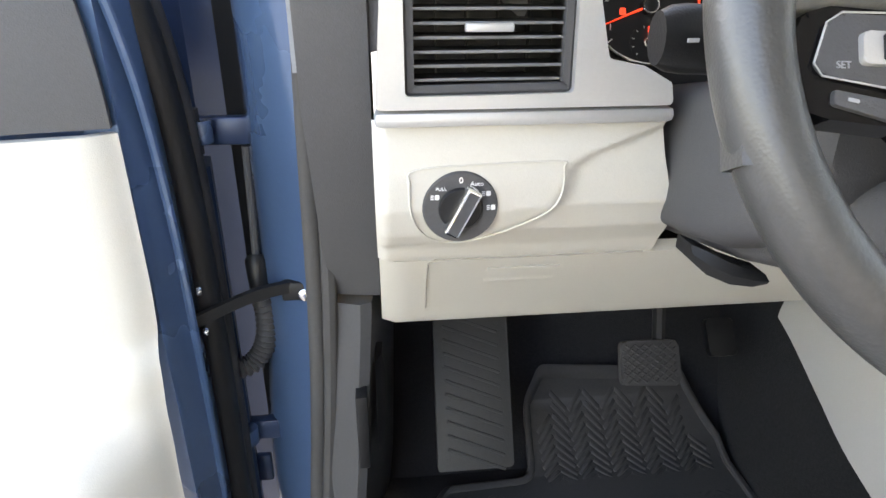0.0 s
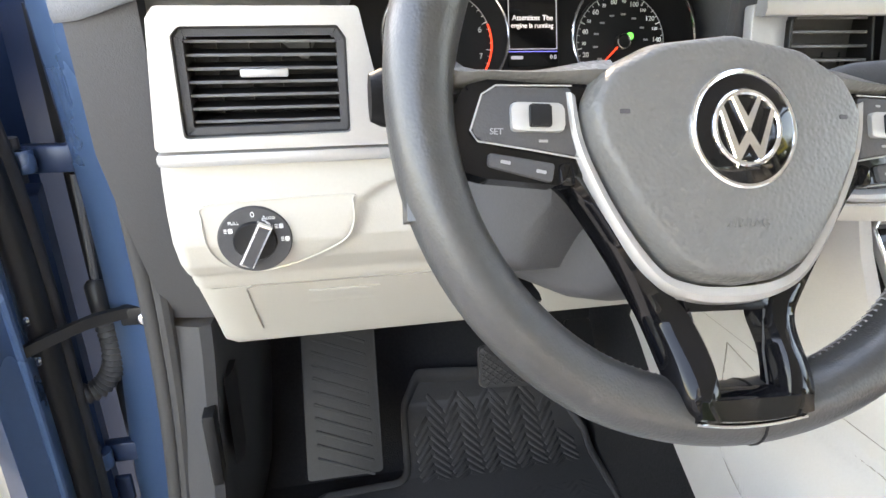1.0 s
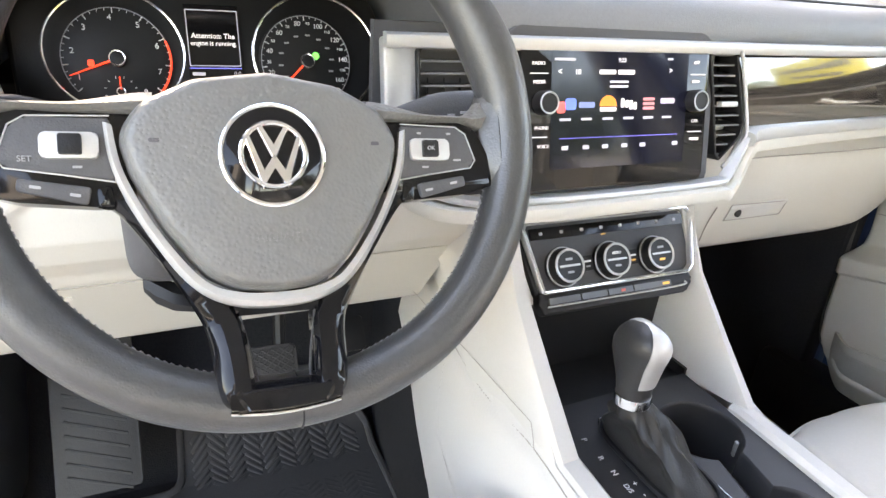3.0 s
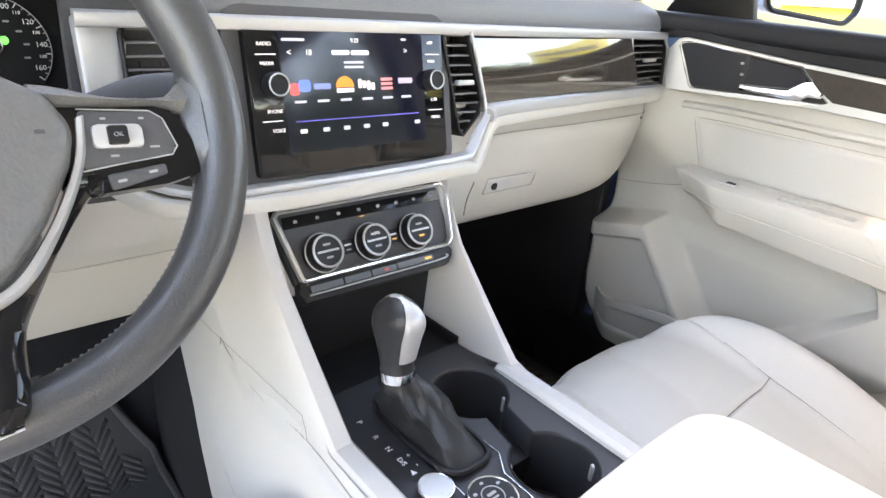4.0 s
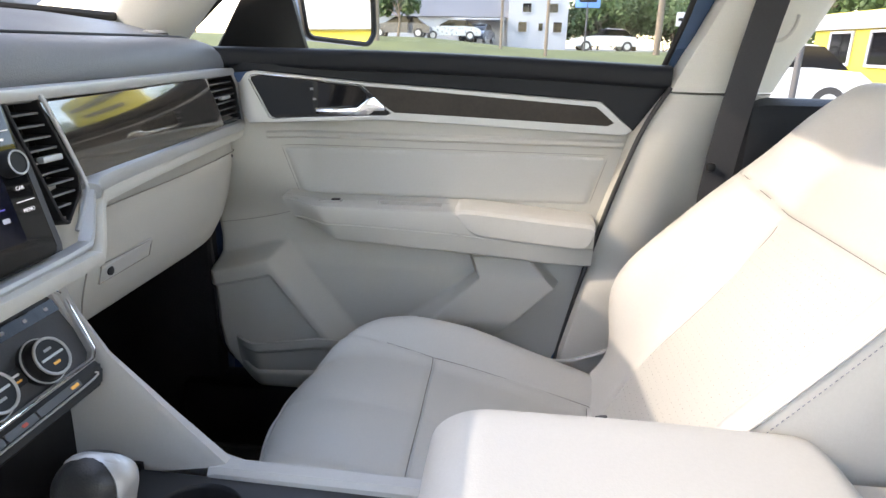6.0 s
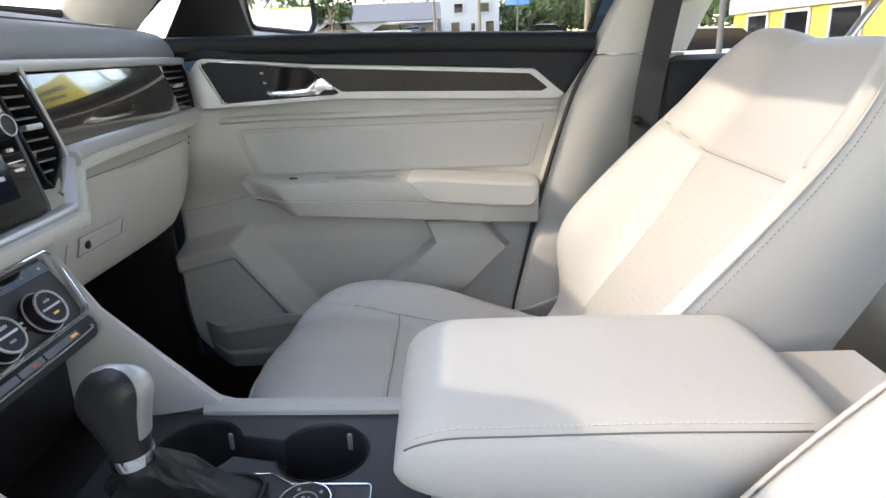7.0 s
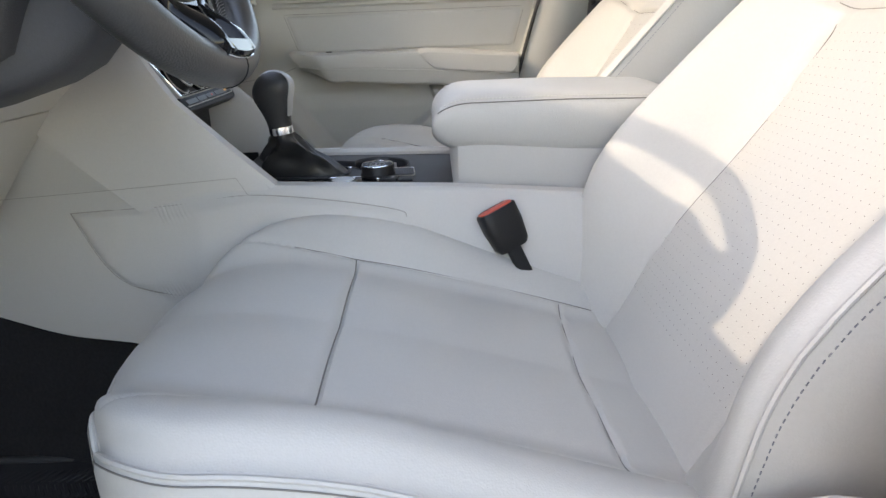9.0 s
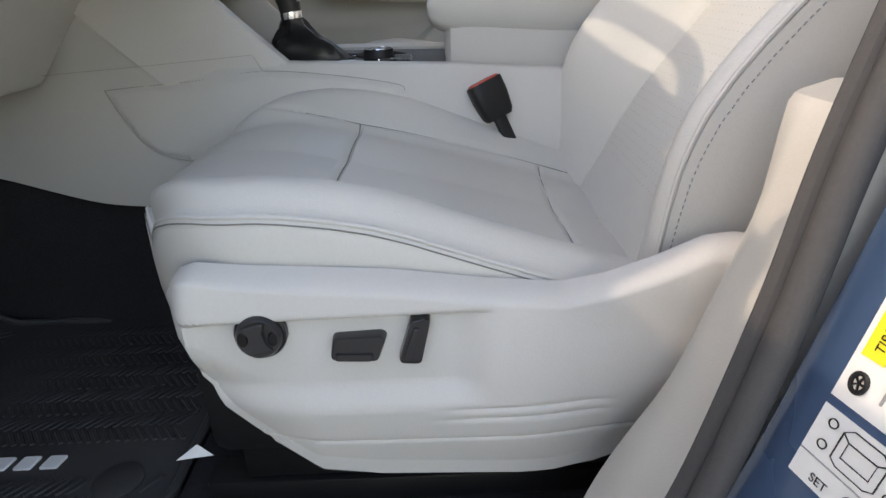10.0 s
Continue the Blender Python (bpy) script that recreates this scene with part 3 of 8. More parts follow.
part("satin_vent_edge", tube(smooth_path([(0.8665, 0.411, 1.2655), (0.868, 0.4095, 1.262), (0.895, 0.404, 1.190), (0.892, 0.400, 1.170), (0.862, 0.394, 1.142)], 2), 0.0022, 8), SILVER, DASH, "satin line round the vent")
MP = plane_at((1.29, 0.462, 1.225), (1, 0.13, 0), (0.13, -1, 0.06))
vent(DASH, round_poly([(0.030, -0.042), (0.160, -0.048), (0.150, 0.020), (0.130, 0.038), (-0.002, 0.042)], 0.004, 3), MP, 8, (0.088, 0.0, 0.045, 0.006))
vp = round_poly([(0.026, -0.046), (0.168, -0.053), (0.157, 0.024), (0.133, 0.044), (-0.008, 0.046)], 0.005, 3)
vq = round_poly([(0.031, -0.041), (0.161, -0.047), (0.150, 0.020), (0.130, 0.037), (-0.001, 0.041)], 0.004, 3)
part("vent_frame", frame_ring(vp, vq, 0.007, 0.002, MP @ pose(0, 0, -0.002)), SILVER, DASH, "satin silver surround of the air vent")

# ---- centre stack and console ----
CON = thing("centre_console", (XC, 0.0, 0.465), "beige centre console with black top tray and cup holders", "centre console")
NCL = Vector((0, -0.85, 0.53))
MCL = plane_at((0.7255, 0.404, 1.0457), (1, 0, 0), NCL)


def stack_fn(u, v):
    rows = [(0.372, 1.118), (0.382, 1.108), (0.408, 1.098), (0.430, 1.090), (0.384, 1.012), (0.380, 1.006)]
    k = v * 5
    i = min(int(k), 4)
    w = k - i
    y, z = rows[i][0] + (rows[i + 1][0] - rows[i][0]) * w, rows[i][1] + (rows[i + 1][1] - rows[i][1]) * w
    return Vector((0.598 + 0.258 * u, y + 0.006, z - 0.002))


part("stack_panel", sheet(stack_fn, 10, 20, -0.01), BEIGE, CON, "beige panel round the climate controls")


def flank(side):
    """The pale arm that runs from the stack down to the tray, one on each side."""
    x_in = lambda q: (0.612 + 0.006 * q) if side < 0 else (0.852 - 0.014 * q)
    path = [(0.424, 1.108), (0.404, 1.062), (0.378, 1.018), (0.318, 0.957), (0.262, 0.903)]
    rings = []
    for i in range(25):
        q = i / 24
        k = q * 4
        j = min(int(k), 3)
        y = path[j][0] + (path[j + 1][0] - path[j][0]) * (k - j)
        z = path[j][1] + (path[j + 1][1] - path[j][1]) * (k - j)
        xi = x_in(q)
        o = side
        xo = 0.590 if side < 0 else 0.860
        rings.append([Vector((xi, y + 0.004, z)), Vector((xi + o * 0.004, y - 0.003, z + 0.002)), Vector((xo - o * 0.006, y - 0.003, z + 0.001)), Vector((xo, y + 0.005, z - 0.004)), Vector((xo, y + 0.05, z - 0.02)), Vector((xo, y + 0.18, z - 0.03)), Vector((xi, y + 0.18, z - 0.03))])
    return loft(rings)


part("stack_arm", flank(-1), BEIGE_GREY, CON, "pale beige arm beside the gear selector")
part("stack_arm", flank(1), BEIGE_GREY, CON, "pale beige arm beside the gear selector")


RISE_LOW = [(0.06, 0.768), (0.402, 0.770), (0.464, 0.780), (0.499, 0.805), (0.53, 0.845), (0.545, 0.872)]
RISE_TOP = [(0.083, 0.855), (0.095, 0.865), (0.18, 0.880), (0.294, 0.892), (0.40, 0.880), (0.54, 0.870), (0.55, 0.868)]


def panel_rise(y, z):
    """The moulded panel on the console's driver side."""
    zb, zt = lerp(RISE_LOW, y), lerp(RISE_TOP, y)
    return step(zb - 0.004, zb + 0.004, z) * (1 - step(zt - 0.0025, zt + 0.0025, z)) * step(0.075, 0.085, y)


def draw_in(y, z):
    """How far the console's flanks draw inwards towards the bulkhead, low down."""
    low = 1 - step(0.84, 0.97, z)
    return lerp([(0.36, 0.0), (0.48, 0.018), (0.657, 0.065), (0.85, 0.108), (0.92, 0.118)], y) * (0.25 + 0.75 * low)


def side_fn(sgn, x_top, x_bot):
    def fn(u, v):
        y = -0.62 + 1.53 * u
        zt = lerp([(-0.62, 0.862), (-0.16, 0.872), (0.02, 0.890), (0.262, 0.900), (0.318, 0.950), (0.378, 1.008), (0.404, 1.052), (0.424, 1.095), (0.5, 1.10), (0.75, 1.04)], y)
        zb = 0.46 if y < 0.3 else 0.46 + 0.235 * step(0.3, 0.48, y) + 0.045 * step(0.55, 0.86, y)
        z = zt + (zb - zt) * v
        q = (0.905 - z) / 0.25
        x = x_top + (x_bot - x_top) * max(0.0, min(1.4, q)) + sgn * 0.014 * math.sin(math.pi * min(1, max(0, q)))
        x -= sgn * draw_in(y, z)
        if sgn < 0 and 0.06 < y < 0.56:
            x -= 0.0050 * panel_rise(y, z)
        return Vector((x, y, z))
    return fn


part("side_wall", sheet(side_fn(-1, 0.592, 0.540), 260, 130, 0.01), BEIGE_GREY, CON, "pale beige console side with a moulded panel line")
part("side_wall", sheet(side_fn(1, 0.856, 0.905), 60, 30, -0.01), BEIGE_GREY, CON, "pale beige console side")
part("rail_trim", loft([[Vector((x, y, z + dz)) for x, z in ((0.590, 0.880), (0.591, 0.898), (0.596, 0.904), (0.614, 0.905), (0.619, 0.900), (0.620, 0.880))] for y, dz in ((-0.62, -0.035), (-0.16, -0.027), (0.02, -0.012), (0.262, 0.0), (0.33, 0.004))]), BEIGE_GREY, CON, "pale beige rail along the tray")
part("rail_trim", loft([[Vector((x, y, z + dz)) for x, z in ((0.830, 0.880), (0.831, 0.900), (0.836, 0.905), (0.851, 0.904), (0.857, 0.898), (0.858, 0.880))] for y, dz in ((-0.62, -0.035), (-0.16, -0.027), (0.02, -0.006), (0.265, 0.0), (0.275, -0.002))]), BEIGE_GREY, CON, "pale beige rail along the tray")

part("tunnel", loft([[Vector((x, y, z)) for x, z in ((0.56 + a, 0.45), (0.575 + a, 0.55), (0.60 + a, 0.70), (0.66, 0.80), (0.79, 0.80), (0.86, 0.70), (0.89, 0.55), (0.90, 0.45))] for y, a in ((-0.6, 0.0), (0.40, 0.0), (0.60, 0.02), (0.80, 0.045), (1.0, 0.06))]), CARPET, CON, "black carpeted tunnel under the console")

# ---- seats ----
CUSH_C = [(-0.27, 0.70), (-0.20, 0.712), (-0.117, 0.742), (0.0, 0.778), (0.15, 0.818), (0.22, 0.833), (0.28, 0.836), (0.40, 0.836)]
CUSH_E = [(-0.27, 0.715), (-0.118, 0.766), (0.0, 0.808), (0.09, 0.842), (0.17, 0.855), (0.256, 0.858), (0.40, 0.852)]


def smooth_lerp(tab, x):
    return (lerp(tab, x - 0.03) + 2 * lerp(tab, x) + lerp(tab, x + 0.03)) / 4


YM, YL, YR, CW = 0.190, 0.160, -0.25, 0.254  # start and depth of the rounded front, rear end, half width


def cushion_point(a, b):
    """The cushion's top: a from -1 to 1 across, b from 0 (rear) to 1 (front edge)."""
    y0 = YR + (YM + YL - YR) * b
    f = max(0.0, (y0 - YM) / YL)
    x = CW * a * math.sqrt(1 - f * f / 2)
    y = y0 if f <= 0 else YM + YL * f * math.sqrt(1 - a * a / 2)
    q = abs(a)
    zc, ze = smooth_lerp(CUSH_C, y0), smooth_lerp(CUSH_E, y0)
    bol = step(0.52, 0.86, q)
    z = zc + (ze + 0.012 - zc) * bol * (1 - 0.30 * f) + 0.004 * math.sin(math.pi * min(1, q / 0.6))
    z -= 0.020 * step(0.86, 1.0, q) ** 2
    nose = max(0.0, (f - 0.40) / 0.60)
    z -= 0.036 * (1 - math.sqrt(max(0.0, 1 - nose * nose)))
    px = abs(x)
    g = math.exp(-((px - SEAM_X(y0)) / 0.0035) ** 2) * step(-0.24, -0.16, y0)
    if px < 0.166:
        g = max(g, math.exp(-((y0 - 0.147) / 0.003) ** 2))
        g = max(g, math.exp(-((y0 + 0.103 + 0.008 * (px / 0.16) ** 2) / 0.003) ** 2))
    z -= 0.0045 * g
    return x, y, z


def SEAM_X(y):
    """Half the width between the two long seams."""
    return 0.163 - 0.016 * y + 0.10 * max(0.0, y - 0.147)


def cushion_rim(k, n=120):
    """A point of the cushion's edge, from the rear round the front to the rear, with its outward direction."""
    t = k / n
    if t < 0.36:
        a, b = -1, t / 0.36
    elif t < 0.64:
        a, b = -1 + 2 * (t - 0.36) / 0.28, 1
    else:
        a, b = 1, (1 - t) / 0.36
    return Vector(cushion_point(a, b))


UP = Vector((0, -0.545, 0.839))
FW = Vector((0, 0.839, 0.545))
BACK_E = [(-0.06, 0.03), (0.0, 0.06), (0.06, 0.092), (0.11, 0.106), (0.17, 0.104), (0.25, 0.09), (0.35, 0.072), (0.45, 0.052), (0.555, 0.046), (0.62, 0.03)]
BACK_W = [(-0.06, 0.235), (0.0, 0.245), (0.12, 0.252), (0.25, 0.252), (0.36, 0.245), (0.45, 0.228), (0.53, 0.205), (0.58, 0.178), (0.62, 0.15)]


def back_point(a, b, slim=0.0):
    """Seat back: a across and round the flanks, b from 0 (foot) to 1 (over the top); slim flattens the lower bolsters."""
    S = -0.06 + b * 0.78
    top = 0.612
    R = 0.045
    over = S - (top - R)
    s, drop = S, 0.0
    if over > 0:
        ang = min(over / R, math.pi)
        s = top - R + R * math.sin(ang)
        drop = R * (1 - math.cos(ang))
        if over / R > math.pi:
            s = top - R - (over - R * math.pi)
    W = smooth_lerp(BACK_W, S)
    if over > 0:
        W = smooth_lerp(BACK_W, top - R) - 0.02 * (drop / (2 * R))
    E = smooth_lerp(BACK_E, min(S, 0.62)) * (1 - slim * math.exp(-((S - 0.03) / 0.09) ** 2))
    q = abs(a)
    if q < 0.70:
        u = q / 0.70
        x = W * u
        bol = step(0.50, 0.95, u)
        d = -0.008 + 0.006 * math.cos(u * 2) + (E + 0.004) * bol - 0.010 * step(0.93, 1, u) ** 2
        d += 0.012 * math.exp(-((S - 0.10) / 0.10) ** 2) * (1 - bol)
        g = math.exp(-((x - 0.135) / 0.0035) ** 2) * (1 - step(0.36, 0.40, S))
        if x < 0.25:
            g = max(g, math.exp(-((S - 0.397 - 0.15 * max(0, x - 0.135)) / 0.0035) ** 2))
        d -= 0.005 * g * (1 if over <= 0 else 0)
    else:
        u = (q - 0.70) / 0.30
        x = W + 0.012 * math.sin(math.pi * u * 0.9) - 0.02 * u
        d = E - 0.012 - (E + 0.085) * u
    d -= drop
    p = Vector((0, -0.19, 0.77)) + UP * s + FW * max(d, -0.10)
    return x * (1 if a >= 0 else -1), p.y, p.z


def front_seat(x0, out, label, dy=0.0, slim=0.0):
    """A front seat about x0; out is the side of the door: -1 for the driver's, 1 for the passenger's."""
    S = thing("front_seat", (x0, 0.05, 0.465), label, "car seat", group="front seats")

    def C(a, b):
        x, y, z = cushion_point(a, b)
        return Vector((x0 + x, y + dy, z))

    def B(a, b):
        x, y, z = back_point(a, b, slim)
        return Vector((x0 + x, y, z))

    N = 160
    rim = [cushion_rim(k, N) for k in range(N + 1)]
    outs = []
    for i in range(N + 1):
        t = rim[min(i + 1, N)] - rim[max(i - 1, 0)]
        outs.append(Vector((-t.y, t.x, 0)).normalized())
    at = Vector((x0, dy, 0))
    skirt_rows = [[p + at + o * d - Vector((0, 0, h)) for p, o in zip(rim, outs)] for d, h in ((0, 0), (0.005, 0.004), (0.008, 0.014), (0.009, 0.05), (0.004, 0.09), (-0.006, 0.125), (-0.03, 0.15))]
    part("cushion", joined(sheet(lambda u, v: C(2 * u - 1, v), 120, 150), loft(skirt_rows, cap=False, closed=False)), LEATHER, S, "beige leather seat cushion with sewn seams")
    part("cushion_piping", tube([p + at + o * 0.0035 - Vector((0, 0, 0.0015)) for p, o in zip(rim, outs)], 0.0022, 6), LEATHER, S)
    part("piping_seam", tube([p + at + o * 0.0068 - Vector((0, 0, 0.0062)) for p, o in zip(rim, outs)], 0.0007, 5), SEAM, S)
    part("backrest", joined(sheet(lambda u, v: B(2 * u - 1, v), 150, 150), box(x0 - 0.19, x0 + 0.19, -0.36, -0.31, 0.78, 0.80, 0.01)), LEATHER, S, "beige leather backrest with raised side bolsters")
    part("back_shell", sheet(lambda u, v: Vector((x0 + (2 * u - 1) * (0.235 - 0.05 * v), 0, 0)) + Vector((0, -0.19, 0.77)) + UP * (-0.03 + 0.53 * v) - FW * (0.085 + 0.02 * math.sin(math.pi * u)), 16, 16, 0.01), BEIGE_GREY, S, "pale plastic rear shell of the backrest")
    for side in (-1, 1):
        part("back_piping", tube([B(side * 0.702, k / 60) + FW * 0.0005 for k in range(3, 54)], 0.0021, 6), LEATHER, S)
    # dark lines in the sewn grooves: the thread, with the groove's shade painted in
    for side in (-1, 1):
        part("cushion_seam", tube([C(side * min(0.98, SEAM_X(y) / (CW * math.sqrt(1 - max(0, (y - YM) / YL) ** 2 / 2))), (y - YR) / (YM + YL - YR)) + Vector((0, 0, 0.0007)) for y in (-0.20 + 0.43 * k / 60 for k in range(61))], 0.0006, 5), SEAM, S)
        part("back_seam", tube([B(side * 0.70 * 0.135 / smooth_lerp(BACK_W, -0.06 + 0.78 * (0.1 + 0.46 * k / 40)), 0.1 + 0.46 * k / 40) + FW * 0.0005 for k in range(41)], 0.0007, 5), SEAM, S)
    for yy in (0.147, -0.103):
        part("cross_seam", tube([C(q / 20 * 0.161 / CW, ((yy - (0.008 * (q / 20) ** 2 if yy < 0 else 0)) - YR) / (YM + YL - YR)) + Vector((0, 0, 0.0008)) for q in range(-20, 21)], 0.0008, 5), SEAM, S)
    part("headrest", loft([[B(0, 0.86) + UP * (0.09 + 0.17 * k / 10) + Vector((math.cos(t) * (0.12 + 0.02 * math.sin(math.pi * k / 10)) * (0.75 + 0.25 * math.sin(math.pi * (k + 0.5) / 11)), 0, 0)) + FW * (0.05 * math.sin(t) * (0.6 + 0.4 * math.sin(math.pi * k / 10)) - 0.03) for t in (2 * math.pi * j / 28 for j in range(28))] for k in range(11)]), LEATHER, S, "beige leather headrest")
    for dx in (-0.06, 0.06):
        part("headrest_post", tube([Vector((x0 + dx, 0, 0)) + Vector((0, -0.19, 0.77)) + UP * q - FW * 0.045 for q in (0.56, 0.66, 0.72)], 0.006, 10), CHROME, S, "chrome headrest post")
    # base and rails
    part("base_frame", box(x0 - 0.215, x0 + 0.215, -0.24 + dy, 0.29 + dy, 0.56, 0.72, 0.02), BLACK, S, "black seat underframe")
    for dx in (-0.19, 0.17):
        part("rail", box(x0 + dx, x0 + dx + 0.045, -0.30, 0.315, 0.466, 0.50, 0.004), BLACK, S, "black steel seat rail")
        part("rail_foot", box(x0 + dx + 0.008, x0 + dx + 0.037, -0.22, 0.27, 0.50, 0.57, 0.004), BLACK, S)
    # moulded side shield
    top = [(-0.27, 0.795), (-0.235, 0.809), (-0.20, 0.815), (-0.178, 0.813), (-0.144, 0.798), (-0.10, 0.782), (-0.064, 0.776), (0.0, 0.783), (0.08, 0.795), (0.20, 0.804), (0.238, 0.808), (0.254, 0.800), (0.266, 0.782)]
    low = [(-0.27, 0.70), (-0.20, 0.63), (-0.10, 0.59), (-0.06, 0.585), (0.10, 0.592), (0.155, 0.600), (0.19, 0.632), (0.235, 0.680), (0.252, 0.72), (0.266, 0.776)]

    def shield(u, v):
        y = -0.27 + 0.536 * u
        zt, zb = lerp(top, y), lerp(low, y)
        z = zt + (zb - zt) * v
        bulge = 0.285 + 0.010 * math.sin(math.pi * min(1, v * 1.1)) - 0.030 * max(0, v - 0.55) ** 1.3 - 0.02 * (1 - min(1, v / 0.06)) ** 2
        dish = step(-0.01, 0.03, y) * (1 - step(0.235, 0.25, y))
        bulge -= 0.012 * dish * step(0.772, 0.766, z) * (1 - step(0.705, 0.675, z))
        bulge -= 0.035 * step(0.235, 0.268, y) ** 2
        bulge -= 0.008 * (1 - step(-0.11, -0.02, y)) * step(0.80, 0.74, z)
        bulge -= 0.0030 * math.exp(-((z - 0.640) / 0.0022) ** 2)
        bulge -= 0.0026 * (math.exp(-((z - 0.665) / 0.003) ** 2) + math.exp(-((z - 0.676) / 0.003) ** 2)) * (1 - step(0.0, 0.06, y)) * step(-0.12, -0.08, y)
        return Vector((x0 + out * bulge, y + dy, z))

    part("side_shield", sheet(shield, 110, 240, 0.004 * out), BEIGE_GREY, S, "pale beige moulded seat side shield")
    return S


driver_seat = front_seat(0.350, -1, "beige leather driver's seat, sunlit, with power controls")
passenger_seat = front_seat(1.086, 1, "beige leather passenger seat with sewn seams", -0.055, 0.75)

# ---- console tray, armrest ----
def well_outline(n=26):
    """The rim of the two cup wells and the channel between them, one closed line."""
    (ax, ay, ar), (bx, by, br), h = (0.778, 0.262, 0.0455), (0.770, 0.132, 0.0465), 0.017
    g0, g1 = math.asin(h / ar), math.asin(h / br)
    up = [(ax + ar * math.cos(a), ay + ar * math.sin(a)) for a in (-math.pi / 2 + g0 + (2 * math.pi - 2 * g0) * k / n for k in range(n + 1))]
    dn = [(bx + br * math.cos(a), by + br * math.sin(a)) for a in (math.pi / 2 + g1 + (2 * math.pi - 2 * g1) * k / n for k in range(n + 1))]
    return up + dn


def tray_with_holes():
    """The black tray with the cup wells cut through it, and the wells themselves."""
    bm = bmesh.new()
    x0, x1, y0, y1, z = 0.620, 0.832, -0.01, 0.345, 0.8915
    level = lambda x, y: z - 0.010 + 0.006 * (x - x0) / (x1 - x0) + 0.010 * (y - y0) / (y1 - y0)
    outer = [bm.verts.new((x, y, level(x, y))) for x, y in ((x0, y0), (x1, y0), (x1, y1), (x0, y1))]
    edges = [bm.edges.new((outer[i], outer[(i + 1) % 4])) for i in range(4)]
    rim = well_outline()
    n = len(rim)
    ring = [bm.verts.new((x, y, level(x, y))) for x, y in rim]
    edges += [bm.edges.new((ring[i], ring[(i + 1) % n])) for i in range(n)]
    bmesh.ops.triangle_fill(bm, edges=edges, use_beauty=True)
    prev = ring
    for d, dz in ((0.0012, -0.0012), (0.002, -0.005), (0.003, -0.04), (0.004, -0.078)):
        pts = inset_poly(rim, d)
        nxt = [bm.verts.new((x, y, level(x, y) + dz)) for x, y in pts]
        for i in range(n):
            bm.faces.new((prev[i], prev[(i + 1) % n], nxt[(i + 1) % n], nxt[i]))
        prev = nxt
    bm.faces.new(prev)
    return bm


part("tray", tray_with_holes(), TRAY, CON, "dark grey tray with two cup wells")
part("cubby", loft([[Vector((x, y, z)) for x, z in ((0.622, 0.884), (0.836, 0.884), (0.836, 0.904), (0.832, 0.904), (0.832, 0.890), (0.626, 0.890), (0.626, 0.904), (0.622, 0.904))] for y in (0.345, 0.38, 0.44)]), BLACK, CON, "black open storage cubby")
part("cubby_back", box(0.616, 0.848, 0.42, 0.43, 0.886, 1.04, 0.002), BLACK, CON, "black rear wall of the cubby")


def armrest_ring(y):
    """One section of the lid: full upper edge, rounded lower edge, the front end drawn in."""
    e = min(1.0, (0.045 - y) / 0.055)
    e = math.sqrt(max(0.0, 1 - (1 - e) ** 2))
    b = min(1.0, (y + 0.300) / 0.030)
    b = math.sqrt(max(0.0, 1 - (1 - b) ** 2)) if y < -0.27 else 1.0
    e *= 0.35 + 0.65 * b
    mid = 0.968
    top = mid + 0.042 * e - 0.005 * step(-0.12, -0.30, y)
    bot = mid - 0.042 * (0.3 + 0.7 * e) - 0.020 * step(0.01, -0.20, y)
    x0, x1 = 0.622 + 0.012 * (1 - e), 0.838 - 0.012 * (1 - e)
    pts, N = [], 48
    for k in range(N):
        t = 2 * math.pi * k / N
        c, s_ = math.cos(t), math.sin(t)
        cx = math.copysign(abs(c) ** 0.36, c)
        sy = math.copysign(abs(s_) ** (0.60 if s_ > 0 else 0.55), s_)
        crown = 0.004 * (1 - cx * cx) if s_ > 0 else 0.0
        lean = 0.010 * max(0.0, -sy)
        pts.append(Vector(((x0 + x1) / 2 + ((x1 - x0) / 2 - lean) * cx, y, (mid + (top - mid) * sy if s_ > 0 else mid + (mid - bot) * sy) + crown)))
    return pts


ARM = thing("armrest", (XC, -0.15, 0.88), "padded beige leather centre armrest with double stitching, closed", "armrest")
part("lid", loft([armrest_ring(y) for y in [0.0448 - 0.0558 * (k / 14) ** 2 for k in range(15)] + [-0.025 - 0.245 * k / 16 for k in range(17)] + [-0.276, -0.283, -0.290, -0.296, -0.2995]]), LEATHER, ARM, "beige leather padded lid")
part("bin", loft([[Vector((0.7285 + w * q, y, z)) for q, z in ((-1, 0.955), (-1.0, 0.86), (1.0, 0.86), (1, 0.955))] for y, w in ((-0.42, 0.094), (-0.2, 0.096), (-0.01, 0.096), (0.010, 0.092), (0.018, 0.082))]), BEIGE_GREY, ARM, "pale beige storage bin under the lid")

# ---- passenger door ----
DOOR = thing("door_passenger", (1.52, 0.15, 0.5), "closed passenger door, beige card with black top and wood-effect strip", "car door", kind="structure")


